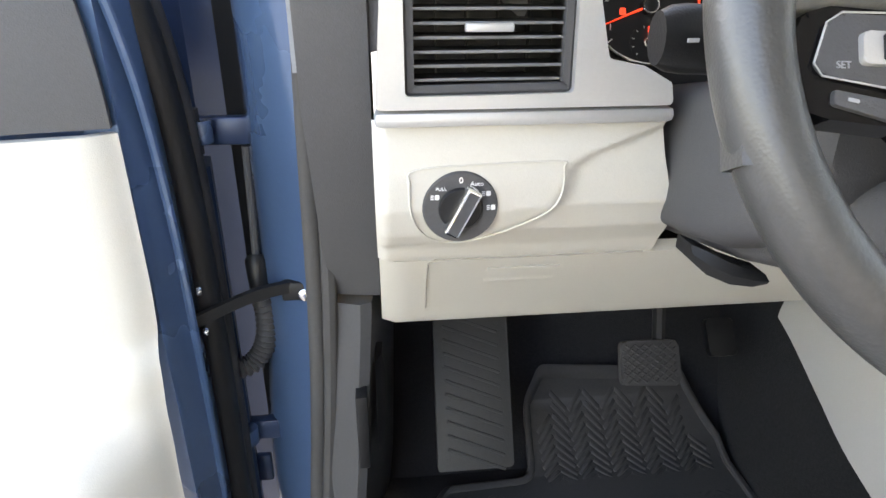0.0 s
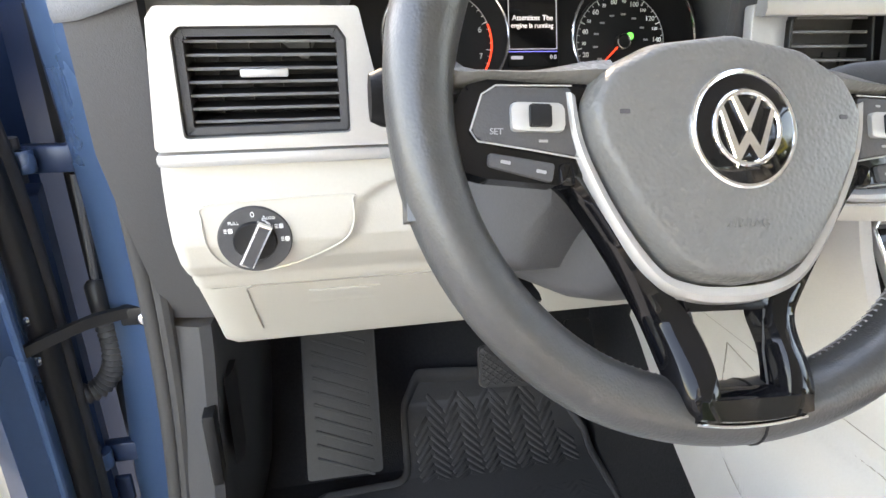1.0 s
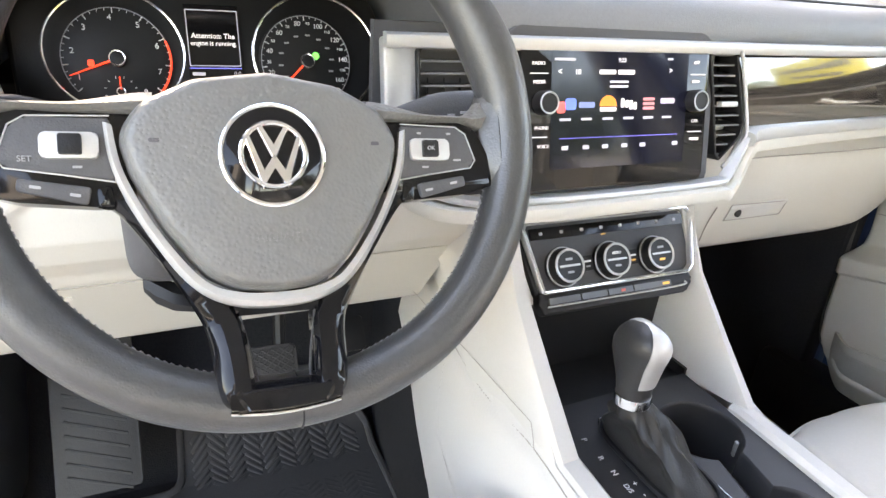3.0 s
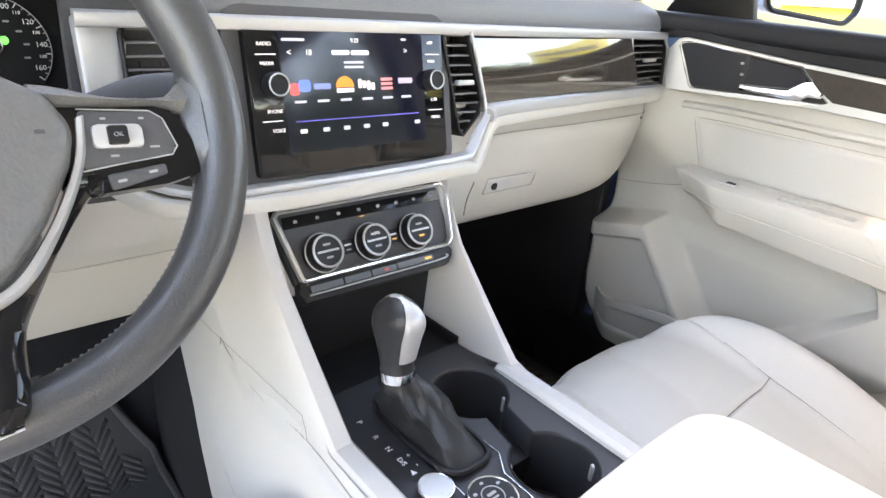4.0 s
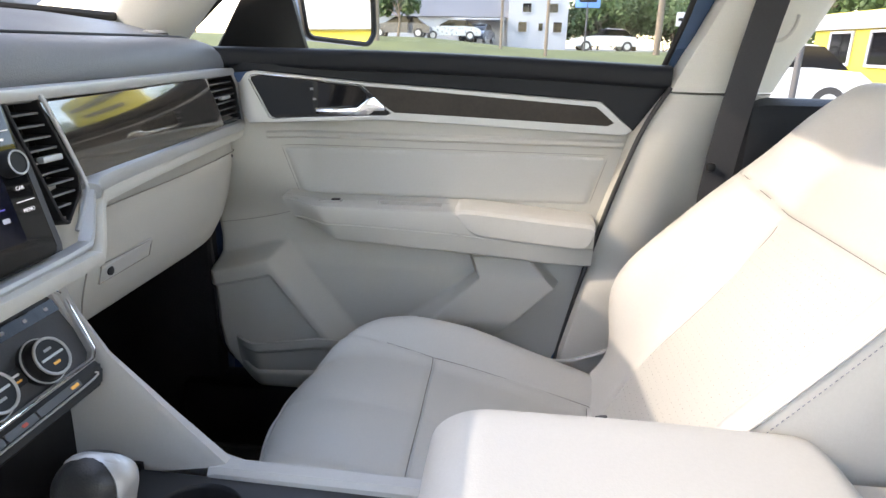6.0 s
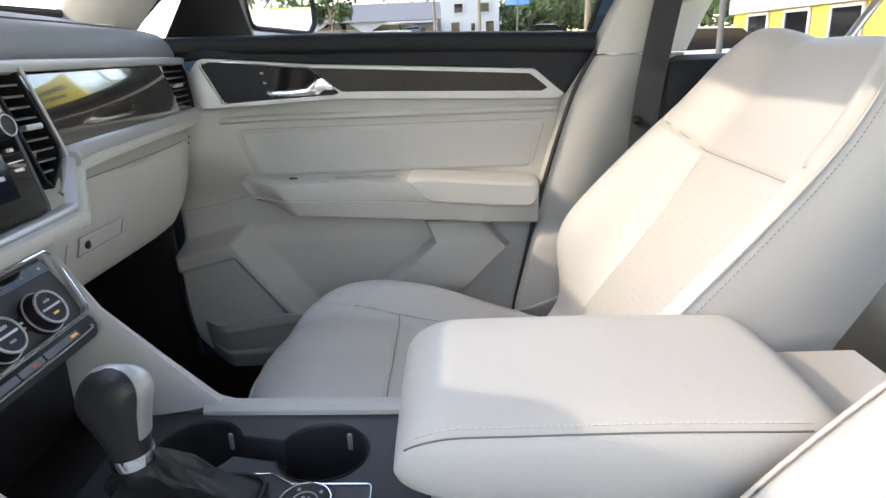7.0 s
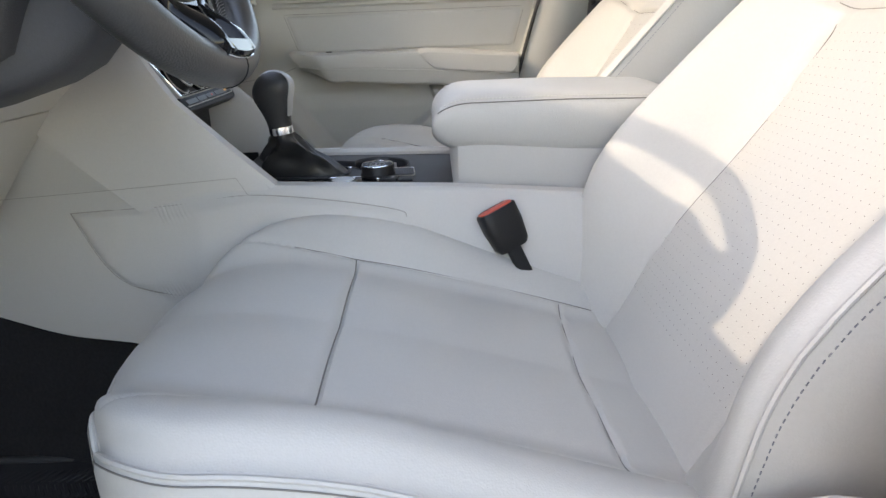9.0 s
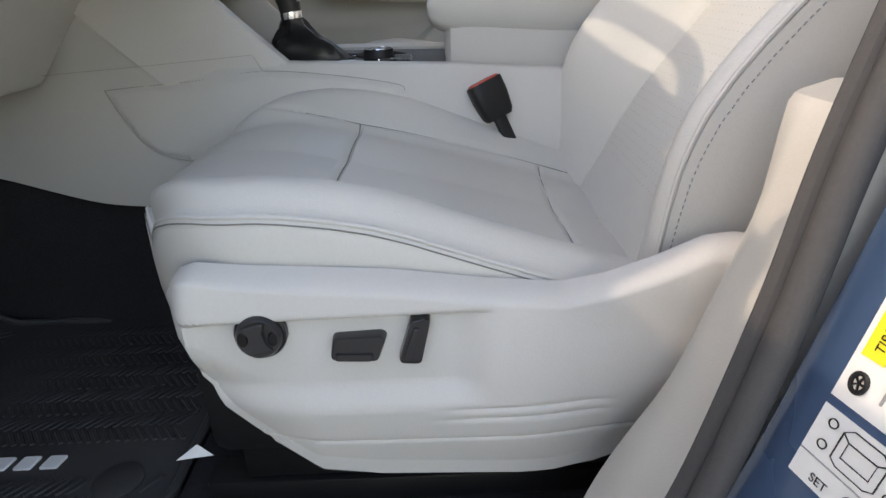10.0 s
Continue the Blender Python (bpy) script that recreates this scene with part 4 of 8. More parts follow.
def card_x(y, z):
    """The inner face of the door card."""
    x = 1.505 + 0.010 * math.sin((z - 0.6) * 4)
    x -= 0.05 * step(0.36, 0.52, y) * step(0.98, 1.1, z)
    x -= 0.012 * step(0.93, 0.88, z)
    # speaker housing: crisp slanted rear flank, rounded brow, dished grille
    rear = 0.318 + 0.78 * (z - 0.795)
    brow = 0.924 - 0.24 * max(0.0, y - 0.42) - 2.2 * max(0.0, 0.44 - y) ** 1.5
    a = step(rear - 0.004, rear + 0.050, y)
    b = step(brow + 0.012, brow - 0.014, z)
    x -= 0.058 * min(a, b) * (0.75 + 0.25 * a * b)
    ga = step(rear + 0.062, rear + 0.070, y) * step(brow - 0.040, brow - 0.048, z)
    x += 0.012 * ga
    # raised panel behind the grip, with its notch
    edge = 0.050 - 0.45 * (0.928 - z) if z > 0.888 else 0.032 + 1.14 * (0.888 - z)
    wide = 0.005 if z > 0.888 else 0.005 + 0.22 * (0.888 - z)
    raised = (1 - step(edge - wide, edge + wide, y)) * step(0.940, 0.926, z) * (1 - step(0.80, 0.72, z))
    back = -0.123 + 1.0 * max(0, z - 0.873) if z > 0.873 else -0.123 + 0.98 * (0.873 - z)
    raised *= step(back - 0.006, back + 0.006, y)
    x -= 0.036 * raised
    return x


def card_fn(u, v):
    z = 1.245 - (1.245 - 0.632) * v
    y1 = lerp([(0.632, 0.40), (0.640, 0.46), (0.655, 0.508), (0.68, 0.540), (0.71, 0.558), (0.76, 0.566), (0.9, 0.572), (1.0, 0.578), (1.25, 0.56)], z)
    y0 = lerp([(0.56, -0.06), (0.74, -0.139), (1.0, -0.192), (1.17, -0.246), (1.25, -0.275)], z)
    y = y0 + (y1 - y0) * u
    rim = min(1.0, (y1 - y) / 0.012)
    return Vector((card_x(y, z) + 0.012 * (1 - rim) ** 2, y, z))


part("door_card", sheet(card_fn, 260, 240, 0.01), BEIGE, DOOR, "beige moulded lower door card with speaker housing")


def pocket_fn(u, v):
    """The map pocket: a bowed panel that stands off the card, its lip slanting down to the front."""
    y = 0.555 - 0.42 * u
    lip = 0.764 - 0.16 * max(0.0, y - 0.34) + 0.05 * max(0.0, 0.30 - y)
    low = 0.640 + 0.10 * max(0.0, 0.30 - y) + 0.9 * max(0.0, y - 0.47) ** 1.2
    z = lip + (low - lip) * v
    stand = 0.070 * step(0.0, 0.10, 0.560 - y) * step(0.12, 0.24, y)
    x = 1.478 - stand * (1 - 0.35 * v ** 2)
    # a shallow framed field in the panel
    x += 0.006 * step(0.14, 0.20, v) * (1 - step(0.62, 0.70, v)) * step(0.09, 0.105, 0.60 - y) * step(0.20, 0.24, y)
    return Vector((x, y, z))


part("map_pocket", sheet(pocket_fn, 90, 60, 0.006), BEIGE, DOOR, "beige map pocket low on the door")


def bar_section(path, w, h, n=6):
    """A bar with a rounded oblong section along the path."""
    P = smooth_path(path, n)
    rings = []
    for i, p in enumerate(P):
        t = (P[min(i + 1, len(P) - 1)] - P[max(i - 1, 0)]).normalized()
        side = t.cross(Vector((0, 0, 1))).normalized()
        up = side.cross(t).normalized()
        ww = w[0] + (w[1] - w[0]) * i / (len(P) - 1)
        hh = h[0] + (h[1] - h[0]) * i / (len(P) - 1)
        rings.append([p + side * ww * math.copysign(abs(math.cos(a)) ** 0.5, math.cos(a)) + up * hh * math.copysign(abs(math.sin(a)) ** 0.5, math.sin(a)) for a in (2 * math.pi * (k + 0.5) / 20 for k in range(20))])
    return loft(rings)


part("sill_pad", bar_section([(1.455, 0.53, 1.290), (1.49, 0.40, 1.289), (1.53, 0.15, 1.286), (1.535, -0.10, 1.278), (1.53, -0.295, 1.270)], (0.042, 0.042), (0.018, 0.021)), SILL, DOOR, "charcoal soft sill under the window")
def insert_fn(u, v):
    y, z = -0.205 + 0.63 * u + 0.03 * (1 - u) * v - 0.03 * u * v, 1.130 - 0.105 * v
    e = min(u, 1 - u) * 0.63
    f = min(v, 1 - v) * 0.105
    rise = 0.007 * step(0, 0.012, e) * step(0, 0.012, f)
    return Vector((card_x(y, z) + 0.004 - rise, y, z))


part("insert", sheet(insert_fn, 90, 40), LEATHER, DOOR, "beige leather padded insert")
part("insert_groove", tube([insert_fn(*p) + Vector((-0.0028, 0, 0)) for p in [(0.003 + 0.994 * k / 30, 0.02) for k in range(31)] + [(0.997, 0.02 + 0.95 * k / 8) for k in range(9)]], 0.0011, 5), LINE, DOOR)
part("insert_groove", tube([insert_fn(0.003, 0.02 + 0.95 * k / 8) + Vector((-0.0028, 0, 0)) for k in range(9)], 0.0011, 5), LINE, DOOR)
part("card_ledge", loft([[Vector((card_x(y, 1.145) + dx, y, z)) for dx, z in ((0.002, 1.158), (-0.006, 1.152), (-0.007, 1.146), (0.002, 1.140))] for y in [-0.225 + 0.67 * k / 30 for k in range(31)]]), BEIGE, DOOR, "moulded ledge above the insert")


def shelf_top(y):
    f = step(0.405, 0.33, y)
    return 1.036 - 0.006 * f - 0.018 * step(0.1, -0.2, y)


def arm_ring(y):
    """One section of the shelf: flat top with a grip slot, face with a crease, undercut below."""
    f = step(0.412, 0.33, y)
    xi = 1.450 - 0.026 * f + 0.012 * step(-0.05, -0.2, y)
    zt = shelf_top(y)
    zc = zt - 0.036 - 0.010 * step(0.30, 0.0, y)
    zb = zt - 0.046 - 0.026 * f - 0.012 * step(0.3, 0.05, y)
    slot = 0.034 * step(0.226, 0.219, y) * (1 - step(0.112, 0.104, y))
    sh = 0.62 * step(0.20, 0.39, y)
    rows = [(1.520, zt + 0.002), (1.474, zt + 0.002), (1.4725, zt + 0.001 - slot), (1.4515, zt - slot), (1.450, zt + 0.001), (xi + 0.008, zt), (xi + 0.002, zt - 0.003), (xi, zt - 0.009), (xi + 0.003, zc + 0.002), (xi + 0.0045, zc), (xi + 0.003, zc - 0.002), (xi + 0.010, zb + 0.004), (xi + 0.015, zb), (1.492, zb + 0.004), (1.520, zb + 0.004)]
    return [Vector((x, y - sh * max(0.0, zt - z), z)) for x, z in rows]


ARM_YS = [0.412 - 0.0025 * k for k in range(8)] + [0.390 - 0.006 * k for k in range(27)] + [0.2265, 0.2245, 0.2225, 0.2205, 0.2185, 0.214, 0.20, 0.18, 0.16, 0.14, 0.125, 0.1125, 0.110, 0.108, 0.106, 0.1035] + [0.10 - 0.010 * k for k in range(29)]
part("armrest_shelf", loft([arm_ring(y) for y in ARM_YS]), BEIGE, DOOR, "beige door armrest with window switch and grip slot", 28)
TR = [(0.452, 1.438), (0.40, 1.455), (0.25, 1.502), (0.10, 1.512), (-0.20, 1.508), (-0.26, 1.506)]


def band(lo, hi, y0, y1, h, n=40, lip=0.002):
    """A strip along the door between two lines z(y), h proud of it, its rims rounded."""
    rings = []
    for k in range(n + 1):
        y = y0 + (y1 - y0) * k / n
        a, b, x = lerp(lo, y), lerp(hi, y), lerp(TR[::-1], y)
        b = max(b, a + 0.0005)
        l = min(lip, (b - a) * 0.3)
        rings.append([Vector((x + 0.01, y, a)), Vector((x - h + l, y, a)), Vector((x - h, y, a + l)), Vector((x - h, y, b - l)), Vector((x - h + l, y, b)), Vector((x + 0.01, y, b))])
    return loft(rings)


part("upper_panel", band([(-0.300, 1.190), (-0.262, 1.172), (-0.238, 1.172), (-0.178, 1.2255), (0.255, 1.2495), (0.44, 1.268), (0.50, 1.262)], [(-0.30, 1.262), (0.15, 1.278), (0.50, 1.284)], -0.300, 0.545, 0.006, 60, 0.003), SILL, DOOR, "black soft upper door panel")
part("satin_strip", band([(-0.236, 1.176), (-0.226, 1.166), (0.21, 1.181), (0.455, 1.176), (0.466, 1.20)], [(-0.236, 1.178), (-0.178, 1.2265), (0.255, 1.2505), (0.44, 1.2690), (0.452, 1.268), (0.466, 1.25)], -0.236, 0.466, 0.010, 60), SILVER, DOOR, "satin silver strip framing the wood")
part("wood_strip", band([(-0.203, 1.189), (-0.195, 1.1835), (0.204, 1.1965), (0.258, 1.2425)], [(-0.203, 1.190), (-0.170, 1.2172), (0.258, 1.2435)], -0.203, 0.2575, 0.0118, 40, 0.001), DOOR_WOOD, DOOR, "dark satin wood-effect strip")
part("handle_recess", band([(0.207, 1.194), (0.215, 1.1915), (0.415, 1.186), (0.446, 1.252)], [(0.207, 1.196), (0.260, 1.2435), (0.432, 1.2615), (0.446, 1.258)], 0.207, 0.446, 0.0112, 40, 0.001), BLACK, DOOR, "black recess of the inner door handle")
part("chrome_line", tube([Vector((lerp(TR[::-1], y) - 0.0118, y, z)) for y, z in ((0.207, 1.1945), (0.215, 1.1905), (0.30, 1.188), (0.414, 1.185), (0.420, 1.188), (0.449, 1.254), (0.446, 1.260), (0.434, 1.263), (0.35, 1.2545), (0.258, 1.2447))], 0.0011, 6, closed=True), CHROME, DOOR, "chrome outline of the handle recess")
part("door_handle", loft([[Vector((lerp(TR[::-1], y) - 0.022 - 0.010 * math.sin(math.pi * q), y, z + dz)) + Vector((dx, 0, 0)) for dx, dz in ((-0.004, -h), (-0.006, 0), (-0.004, h), (0.010, h), (0.010, -h))] for q, y, z, h in ((0, 0.335, 1.199, 0.004), (0.25, 0.30, 1.199, 0.005), (0.5, 0.262, 1.200, 0.0065), (0.75, 0.243, 1.208, 0.014), (0.9, 0.233, 1.213, 0.012), (1, 0.216, 1.205, 0.004))]), CHROME, DOOR, "chrome inner door handle")
part("outer_skin", sheet(lambda u, v: Vector((1.60 + 0.02 * math.sin(math.pi * v), -0.34 + 1.05 * u, 0.45 + 0.83 * v)), 10, 10, -0.01), BLUE, DOOR, "blue painted outer skin")
REAR_EDGE = [(1.553, -0.283, 1.255), (1.547, -0.297, 1.30), (1.536, -0.318, 1.37), (1.522, -0.335, 1.433), (1.46, -0.40, 1.63)]
frame_path = smooth_path(REAR_EDGE, 6)
part("window_frame", tube(smooth_path([(1.45, -0.40, 1.63), (1.45, 0.0, 1.65), (1.46, 0.25, 1.60), (1.50, 0.52, 1.40), (1.53, 0.68, 1.27)], 6), 0.012, 8), BLACK, DOOR, "black window frame")
part("rear_frame", loft([[q + Vector((-0.008, 0.0, 0)), q + Vector((0.010, 0.0, 0)), q + Vector((0.016, -0.10, 0)), q + Vector((-0.004, -0.10, 0))] for q in frame_path]), BLUE, DOOR, "blue painted rear window frame")
part("glass_run", tube([q + Vector((-0.006, 0.004, 0)) for q in frame_path], 0.0055, 8), BLACK, DOOR, "black rubber glass channel")
pane = part("window_pane", sheet(lambda u, v: Vector((1.553 - 0.09 * v ** 1.3, -0.32 - 0.04 * v + (0.80 - 0.28 * v) * u, 1.28 + 0.35 * v)), 8, 8), GLASS, DOOR, "clear side window glass")
pane.visible_shadow = False
SAIL = [(0.56, 1.285), (0.37, 1.300), (0.395, 1.40), (0.42, 1.46), (0.45, 1.46)]
part("sail_panel", prism(round_poly([(-y, z) for y, z in SAIL], 0.006, 3), 0.016, 0.004, 2, Matrix(((0, 0, -1, 1.535), (-1, 0, 0, 0), (0, 1, 0, 0), (0, 0, 0, 1)))), BLACK, DOOR, "black corner panel behind the door mirror")

# ---- steering wheel ----
WC = Vector((0.3435, 0.2934, 1.2237))
WT = radians(27)
MW = plane_at(WC, (1, 0, 0), (0, -math.cos(WT), math.sin(WT))) @ Matrix.Diagonal((1.055, 1.062, 1.055, 1))
WHEEL = thing("steering_wheel", tuple(WC), "black leather steering wheel with gloss black spokes, satin trim", "steering wheel")


def rim_point(t):
    r = 0.1588
    x, y = r * math.cos(t), r * math.sin(t)
    if y < -0.1385:
        y = -0.1385 - (abs(y) - 0.1385) * 0.92
    return Vector((x, y, 0))


RN = 144
rim_rings = []
for k in range(RN):
    t = 2 * math.pi * k / RN
    p = rim_point(t)
    q = (rim_point(t + 0.01) - rim_point(t - 0.01)).normalized()
    o = Vector((q.y, -q.x, 0))
    deg = math.degrees(math.atan2(p.y, abs(p.x)))
    grip = 1 + 0.14 * math.exp(-((deg - 18) / 12) ** 2)
    rim_rings.append([MW @ (p + o * 0.0160 * grip * math.cos(a) + Vector((0, 0, 1)) * 0.0182 * grip * math.sin(a)) for a in (2 * math.pi * j / 20 for j in range(20))])
rim_rings.append(rim_rings[0])
bm = loft(rim_rings, cap=False)
bmesh.ops.remove_doubles(bm, verts=bm.verts[:], dist=1e-5)
part("rim", bm, RIM_LEATHER, WHEEL, "worn black leather rim")
MH = MW @ pose(-0.0045, -0.004, 0, 0, 0, -3)


def sym(pts):
    """A closed outline out of its right half, given from top to foot."""
    return list(pts) + [(-x, y) for x, y in pts[::-1] if x > 1e-6]


def ccw(pts):
    area = sum(a[0] * b[1] - b[0] * a[1] for a, b in zip(pts, pts[1:] + pts[:1]))
    return pts if area > 0 else pts[::-1]


HUB = ccw(round_poly(sym([(0.0, 0.037), (0.041, 0.031), (0.0685, 0.0172), (0.0795, -0.001), (0.074, -0.0225), (0.058, -0.0525), (0.0375, -0.0795), (0.022, -0.0875), (0.0, -0.0903)]), 0.02, 5))


def hub_height(x, y):
    """The airbag cover swells towards its middle and has a faint raised brow."""
    return 0.0235 - 0.9 * x * x - 0.6 * (y + 0.03) ** 2


def hub_body():
    rings = [[MH @ Vector((x, y, -0.012)) for x, y in HUB]]
    cx, cy = 0.0, -0.025
    for k in range(22):
        q = k / 21
        a = min(1.0, q / 0.42) * math.pi / 2
        sc = 1 - 0.11 * (1 - math.cos(a)) if q < 0.42 else 0.89 * (1 - (q - 0.42) / 0.58 * 0.985)
        ring = []
        for x, y in HUB:
            px, py = cx + (x - cx) * sc, cy + (y - cy) * sc
            top = hub_height(px, py)
            ring.append(MH @ Vector((px, py, -0.004 + (top + 0.004) * math.sin(a))))
        rings.append(ring)
    return loft(rings)


part("airbag_cover", hub_body(), AIRBAG, WHEEL, "charcoal grained airbag cover")
U_O = [(0.0850, 0.006), (0.0815, -0.0205), (0.0665, -0.0535), (0.0460, -0.0835), (0.0250, -0.0955), (0.0, -0.0985)]
U_I = [(0.0800, 0.004), (0.0755, -0.0205), (0.0605, -0.0515), (0.0400, -0.0790), (0.0225, -0.0875), (0.0, -0.0895)]


def u_band():
    o = smooth_path([(-x, y, 0) for x, y in U_O] + [(x, y, 0) for x, y in U_O[-2::-1]], 8)
    i = smooth_path([(-x, y, 0) for x, y in U_I] + [(x, y, 0) for x, y in U_I[-2::-1]], 8)
    rings = []
    for a, b in zip(o, i):
        c = (a + b) / 2
        rings.append([MH @ Vector((a.x, a.y, -0.004)), MH @ Vector((a.x, a.y, 0.004)), MH @ Vector((a.x * 0.7 + c.x * 0.3, a.y * 0.7 + c.y * 0.3, 0.0085)), MH @ Vector((c.x, c.y, 0.0105)), MH @ Vector((b.x, b.y, 0.0095)), MH @ Vector((b.x, b.y, -0.004))])
    return loft(rings)


part("satin_trim", u_band(), SILVER, WHEEL, "satin silver U-shaped trim under the airbag")


def fork():
    """Each prong runs from the side spoke along the trim down to the rim; a foot joins the two."""
    out = []
    for sg in (-1, 1):
        outer = [(0.0885, -0.0345), (0.0770, -0.0450), (0.0600, -0.0700), (0.0445, -0.0970), (0.0390, -0.1110), (0.0360, -0.1340), (0.0335, -0.1460), (0.0270, -0.1525)]
        inner = [(0.0800, -0.0240), (0.0690, -0.0430), (0.0520, -0.0680), (0.0300, -0.0900), (0.0208, -0.1020), (0.0180, -0.1220), (0.0165, -0.1385), (0.0150, -0.1500)]
        o, n = smooth_path([(x, y, 0) for x, y in outer], 6), smooth_path([(x, y, 0) for x, y in inner], 6)
        rings = []
        for a, b in zip(o, n):
            lift = 0.018 * step(0.100, 0.146, -a.y) - 0.004
            rings.append([MH @ Vector((sg * (b.x + (a.x - b.x) * w), b.y + (a.y - b.y) * w, z + lift)) for w, z in ((1.0, -0.010), (1.0, 0.004), (0.86, 0.0085), (0.5, 0.0105), (0.14, 0.0085), (0.0, 0.004), (0.0, -0.010))])
        out.append(loft(rings))
    foot = []
    for k in range(13):
        x = -0.030 + 0.060 * k / 12
        y1, y0 = -0.1385, -0.1550 + 3.0 * x * x
        foot.append([MH @ Vector((x, y, z + 0.0165)) for y, z in ((y0, -0.010), (y0, 0.002), (y0 + 0.003, 0.0075), (y1 - 0.003, 0.0075), (y1, 0.003), (y1, -0.010))])
    out.append(loft(foot))
    out.append(prism(ccw(round_poly([(-0.030, -0.088), (0.030, -0.088), (0.0225, -0.1015), (-0.0225, -0.1015)], 0.002, 3)), 0.010, 0.003, 3, MH @ pose(0, 0, -0.006)))
    return joined(*out)


part("lower_spoke", fork(), PIANO, WHEEL, "gloss black lower double spoke")
part("spoke_chrome_edge", tube(smooth_path([MH @ Vector((x, -0.1553 + 3.0 * x * x, 0.0192)) for x in (-0.030, -0.020, -0.010, 0.0, 0.010, 0.020, 0.030)], 4), 0.0009, 6), CHROME, WHEEL, "chrome edge of the lower spoke")
for sg in (-1, 1):
    part("window_edge", tube([MH @ Vector((sg * x, y, z)) for x, y, z in ((0.0212, -0.1015, 0.004), (0.0170, -0.1220, 0.007), (0.0142, -0.1375, 0.0125))], 0.0007, 6), DARKSATIN, WHEEL)
for s in (-1, 1):
    MSd = MH @ Matrix.Diagonal((s, 1, 1, 1))
    pod = part("side_spoke", prism(ccw(round_poly([(0.070, 0.0125), (0.122, 0.0115), (0.134, 0.008), (0.150, -0.0245), (0.148, -0.029), (0.124, -0.0355), (0.089, -0.0385), (0.070, -0.034)], 0.004, 3)), 0.016, 0.003, 2, MSd @ pose(0, 0, -0.010)), PIANO, WHEEL, "gloss black side spoke")
    # leather-grained shoulder that flows from the hub's brow into the rim
    sh = []
    for k in range(17):
        q = k / 16
        x = 0.060 + 0.090 * q
        flare = step(0.70, 1.0, q)
        y1 = 0.0245 - 0.0065 * step(0, 0.5, q) + 0.016 * flare ** 2
        y0 = 0.0108 - 0.004 * flare
        zt = 0.013 - 0.003 * q - 0.005 * flare
        sh.append([MSd @ Vector((x, y, z)) for y, z in ((y0, -0.012), (y0, zt - 0.006), (y0 + 0.0015, zt - 0.003), (y0 + 0.4 * (y1 - y0), zt), (y1 - 0.002, zt - 0.005), (y1, zt - 0.012), (y1, -0.012))])
    part("spoke_shoulder", loft(sh), AIRBAG, WHEEL, "charcoal shoulder of the spoke")
    part("rim_fillet", loft([[MSd @ Vector((x, y, z)) for x, z in ((0.139 + 0.004 * q, -0.010), (0.140 + 0.004 * q, 0.003), (0.150, 0.012), (0.162, 0.006), (0.162, -0.010))] for y, q in ((0.040, 1.6), (0.025, 0.6), (0.0, -0.4), (-0.024, 0.4), (-0.040, 1.6), (-0.055, 2.4))]), RIM_LEATHER, WHEEL, "leather fillet of the rim")
    part("button_plate", prism(ccw(round_poly([(0.0810, 0.0085), (0.119, 0.0075), (0.1255, 0.003), (0.1315, -0.0135), (0.128, -0.0180), (0.079, -0.0255)], 0.003, 3)), 0.0085, 0.0015, 2, MSd), GREY, pod, "dark grey button plate")
    part("plate_edge", tube([MSd @ Vector((x, y, 0.0082)) for x, y in ((0.081, 0.0090), (0.119, 0.0080), (0.126, 0.0035), (0.1320, -0.0135), (0.1285, -0.0185), (0.1, -0.0226), (0.079, -0.0260))], 0.0005, 5), SILVER, pod, "thin satin edge line")
    part("button_panel", prism(ccw(oblong(0.0265, 0.0135, 0.003)), 0.003, 0.001, 2, MSd @ pose(0.0995, -0.0072, 0.0085)), SILVER, pod, "satin silver button panel")
    part("button", prism(ccw(oblong(0.0105, 0.0105, 0.001)), 0.003, 0.001, 2, MSd @ pose(0.0990, -0.0070, 0.0110)), BLACK, pod, "black centre button")
    part("lower_button", prism(ccw(round_poly([(0.0905, -0.0285), (0.1235, -0.0235), (0.1240, -0.0300), (0.0925, -0.0378)], 0.002, 3)), 0.0085, 0.001, 2, MSd), GREY, pod, "dark grey lower rocker button")
    part("spoke_hook", prism(ccw(round_poly([(0.0790, -0.040), (0.0885, -0.039), (0.0890, -0.0285), (0.0810, -0.0265)], 0.003, 3)), 0.011, 0.003, 2, MSd @ pose(0, 0, -0.003)), PIANO, pod)
    for px, py, w in ((0.119, -0.0135, 0.0055), (0.0965, -0.0180, 0.0045), (0.114, 0.0035, 0.003), (0.0935, 0.0035, 0.003)):
        if s < 0 and px in (0.119, 0.114, 0.0935):
            continue
        part("mark", pill(w, 0.0013, MH @ pose(s * px, py, 0.0085), 0.0003), GREYPRINT, pod)
    for px, py in ((0.098, -0.0325), (0.1155, -0.0282)):
        part("mark", pill(0.005, 0.0016, MH @ pose(s * px, py, 0.0085, 0, 0, s * 10), 0.0003), GREYPRINT, pod)
text("OK", 0.0035, MH @ pose(0.0990, -0.0070, 0.0142), GREYPRINT, WHEEL)
text("SET", 0.0042, MH @ pose(-0.1195, -0.0140, 0.0087), GREYPRINT, WHEEL)
text("AIRBAG", 0.0068, MH @ pose(0.0005, -0.0590, 0.0225), AIRBAG, WHEEL, depth=0.0009)
for s in (-1, 1):
    part("horn_mark", pill(0.005, 0.0022, MH @ pose(s * 0.0600, -0.006, 0.0196, 0, s * 5, 0), 0.0008), GREY, WHEEL)
MBG = MH @ pose(0, -0.0140, 0.0205)
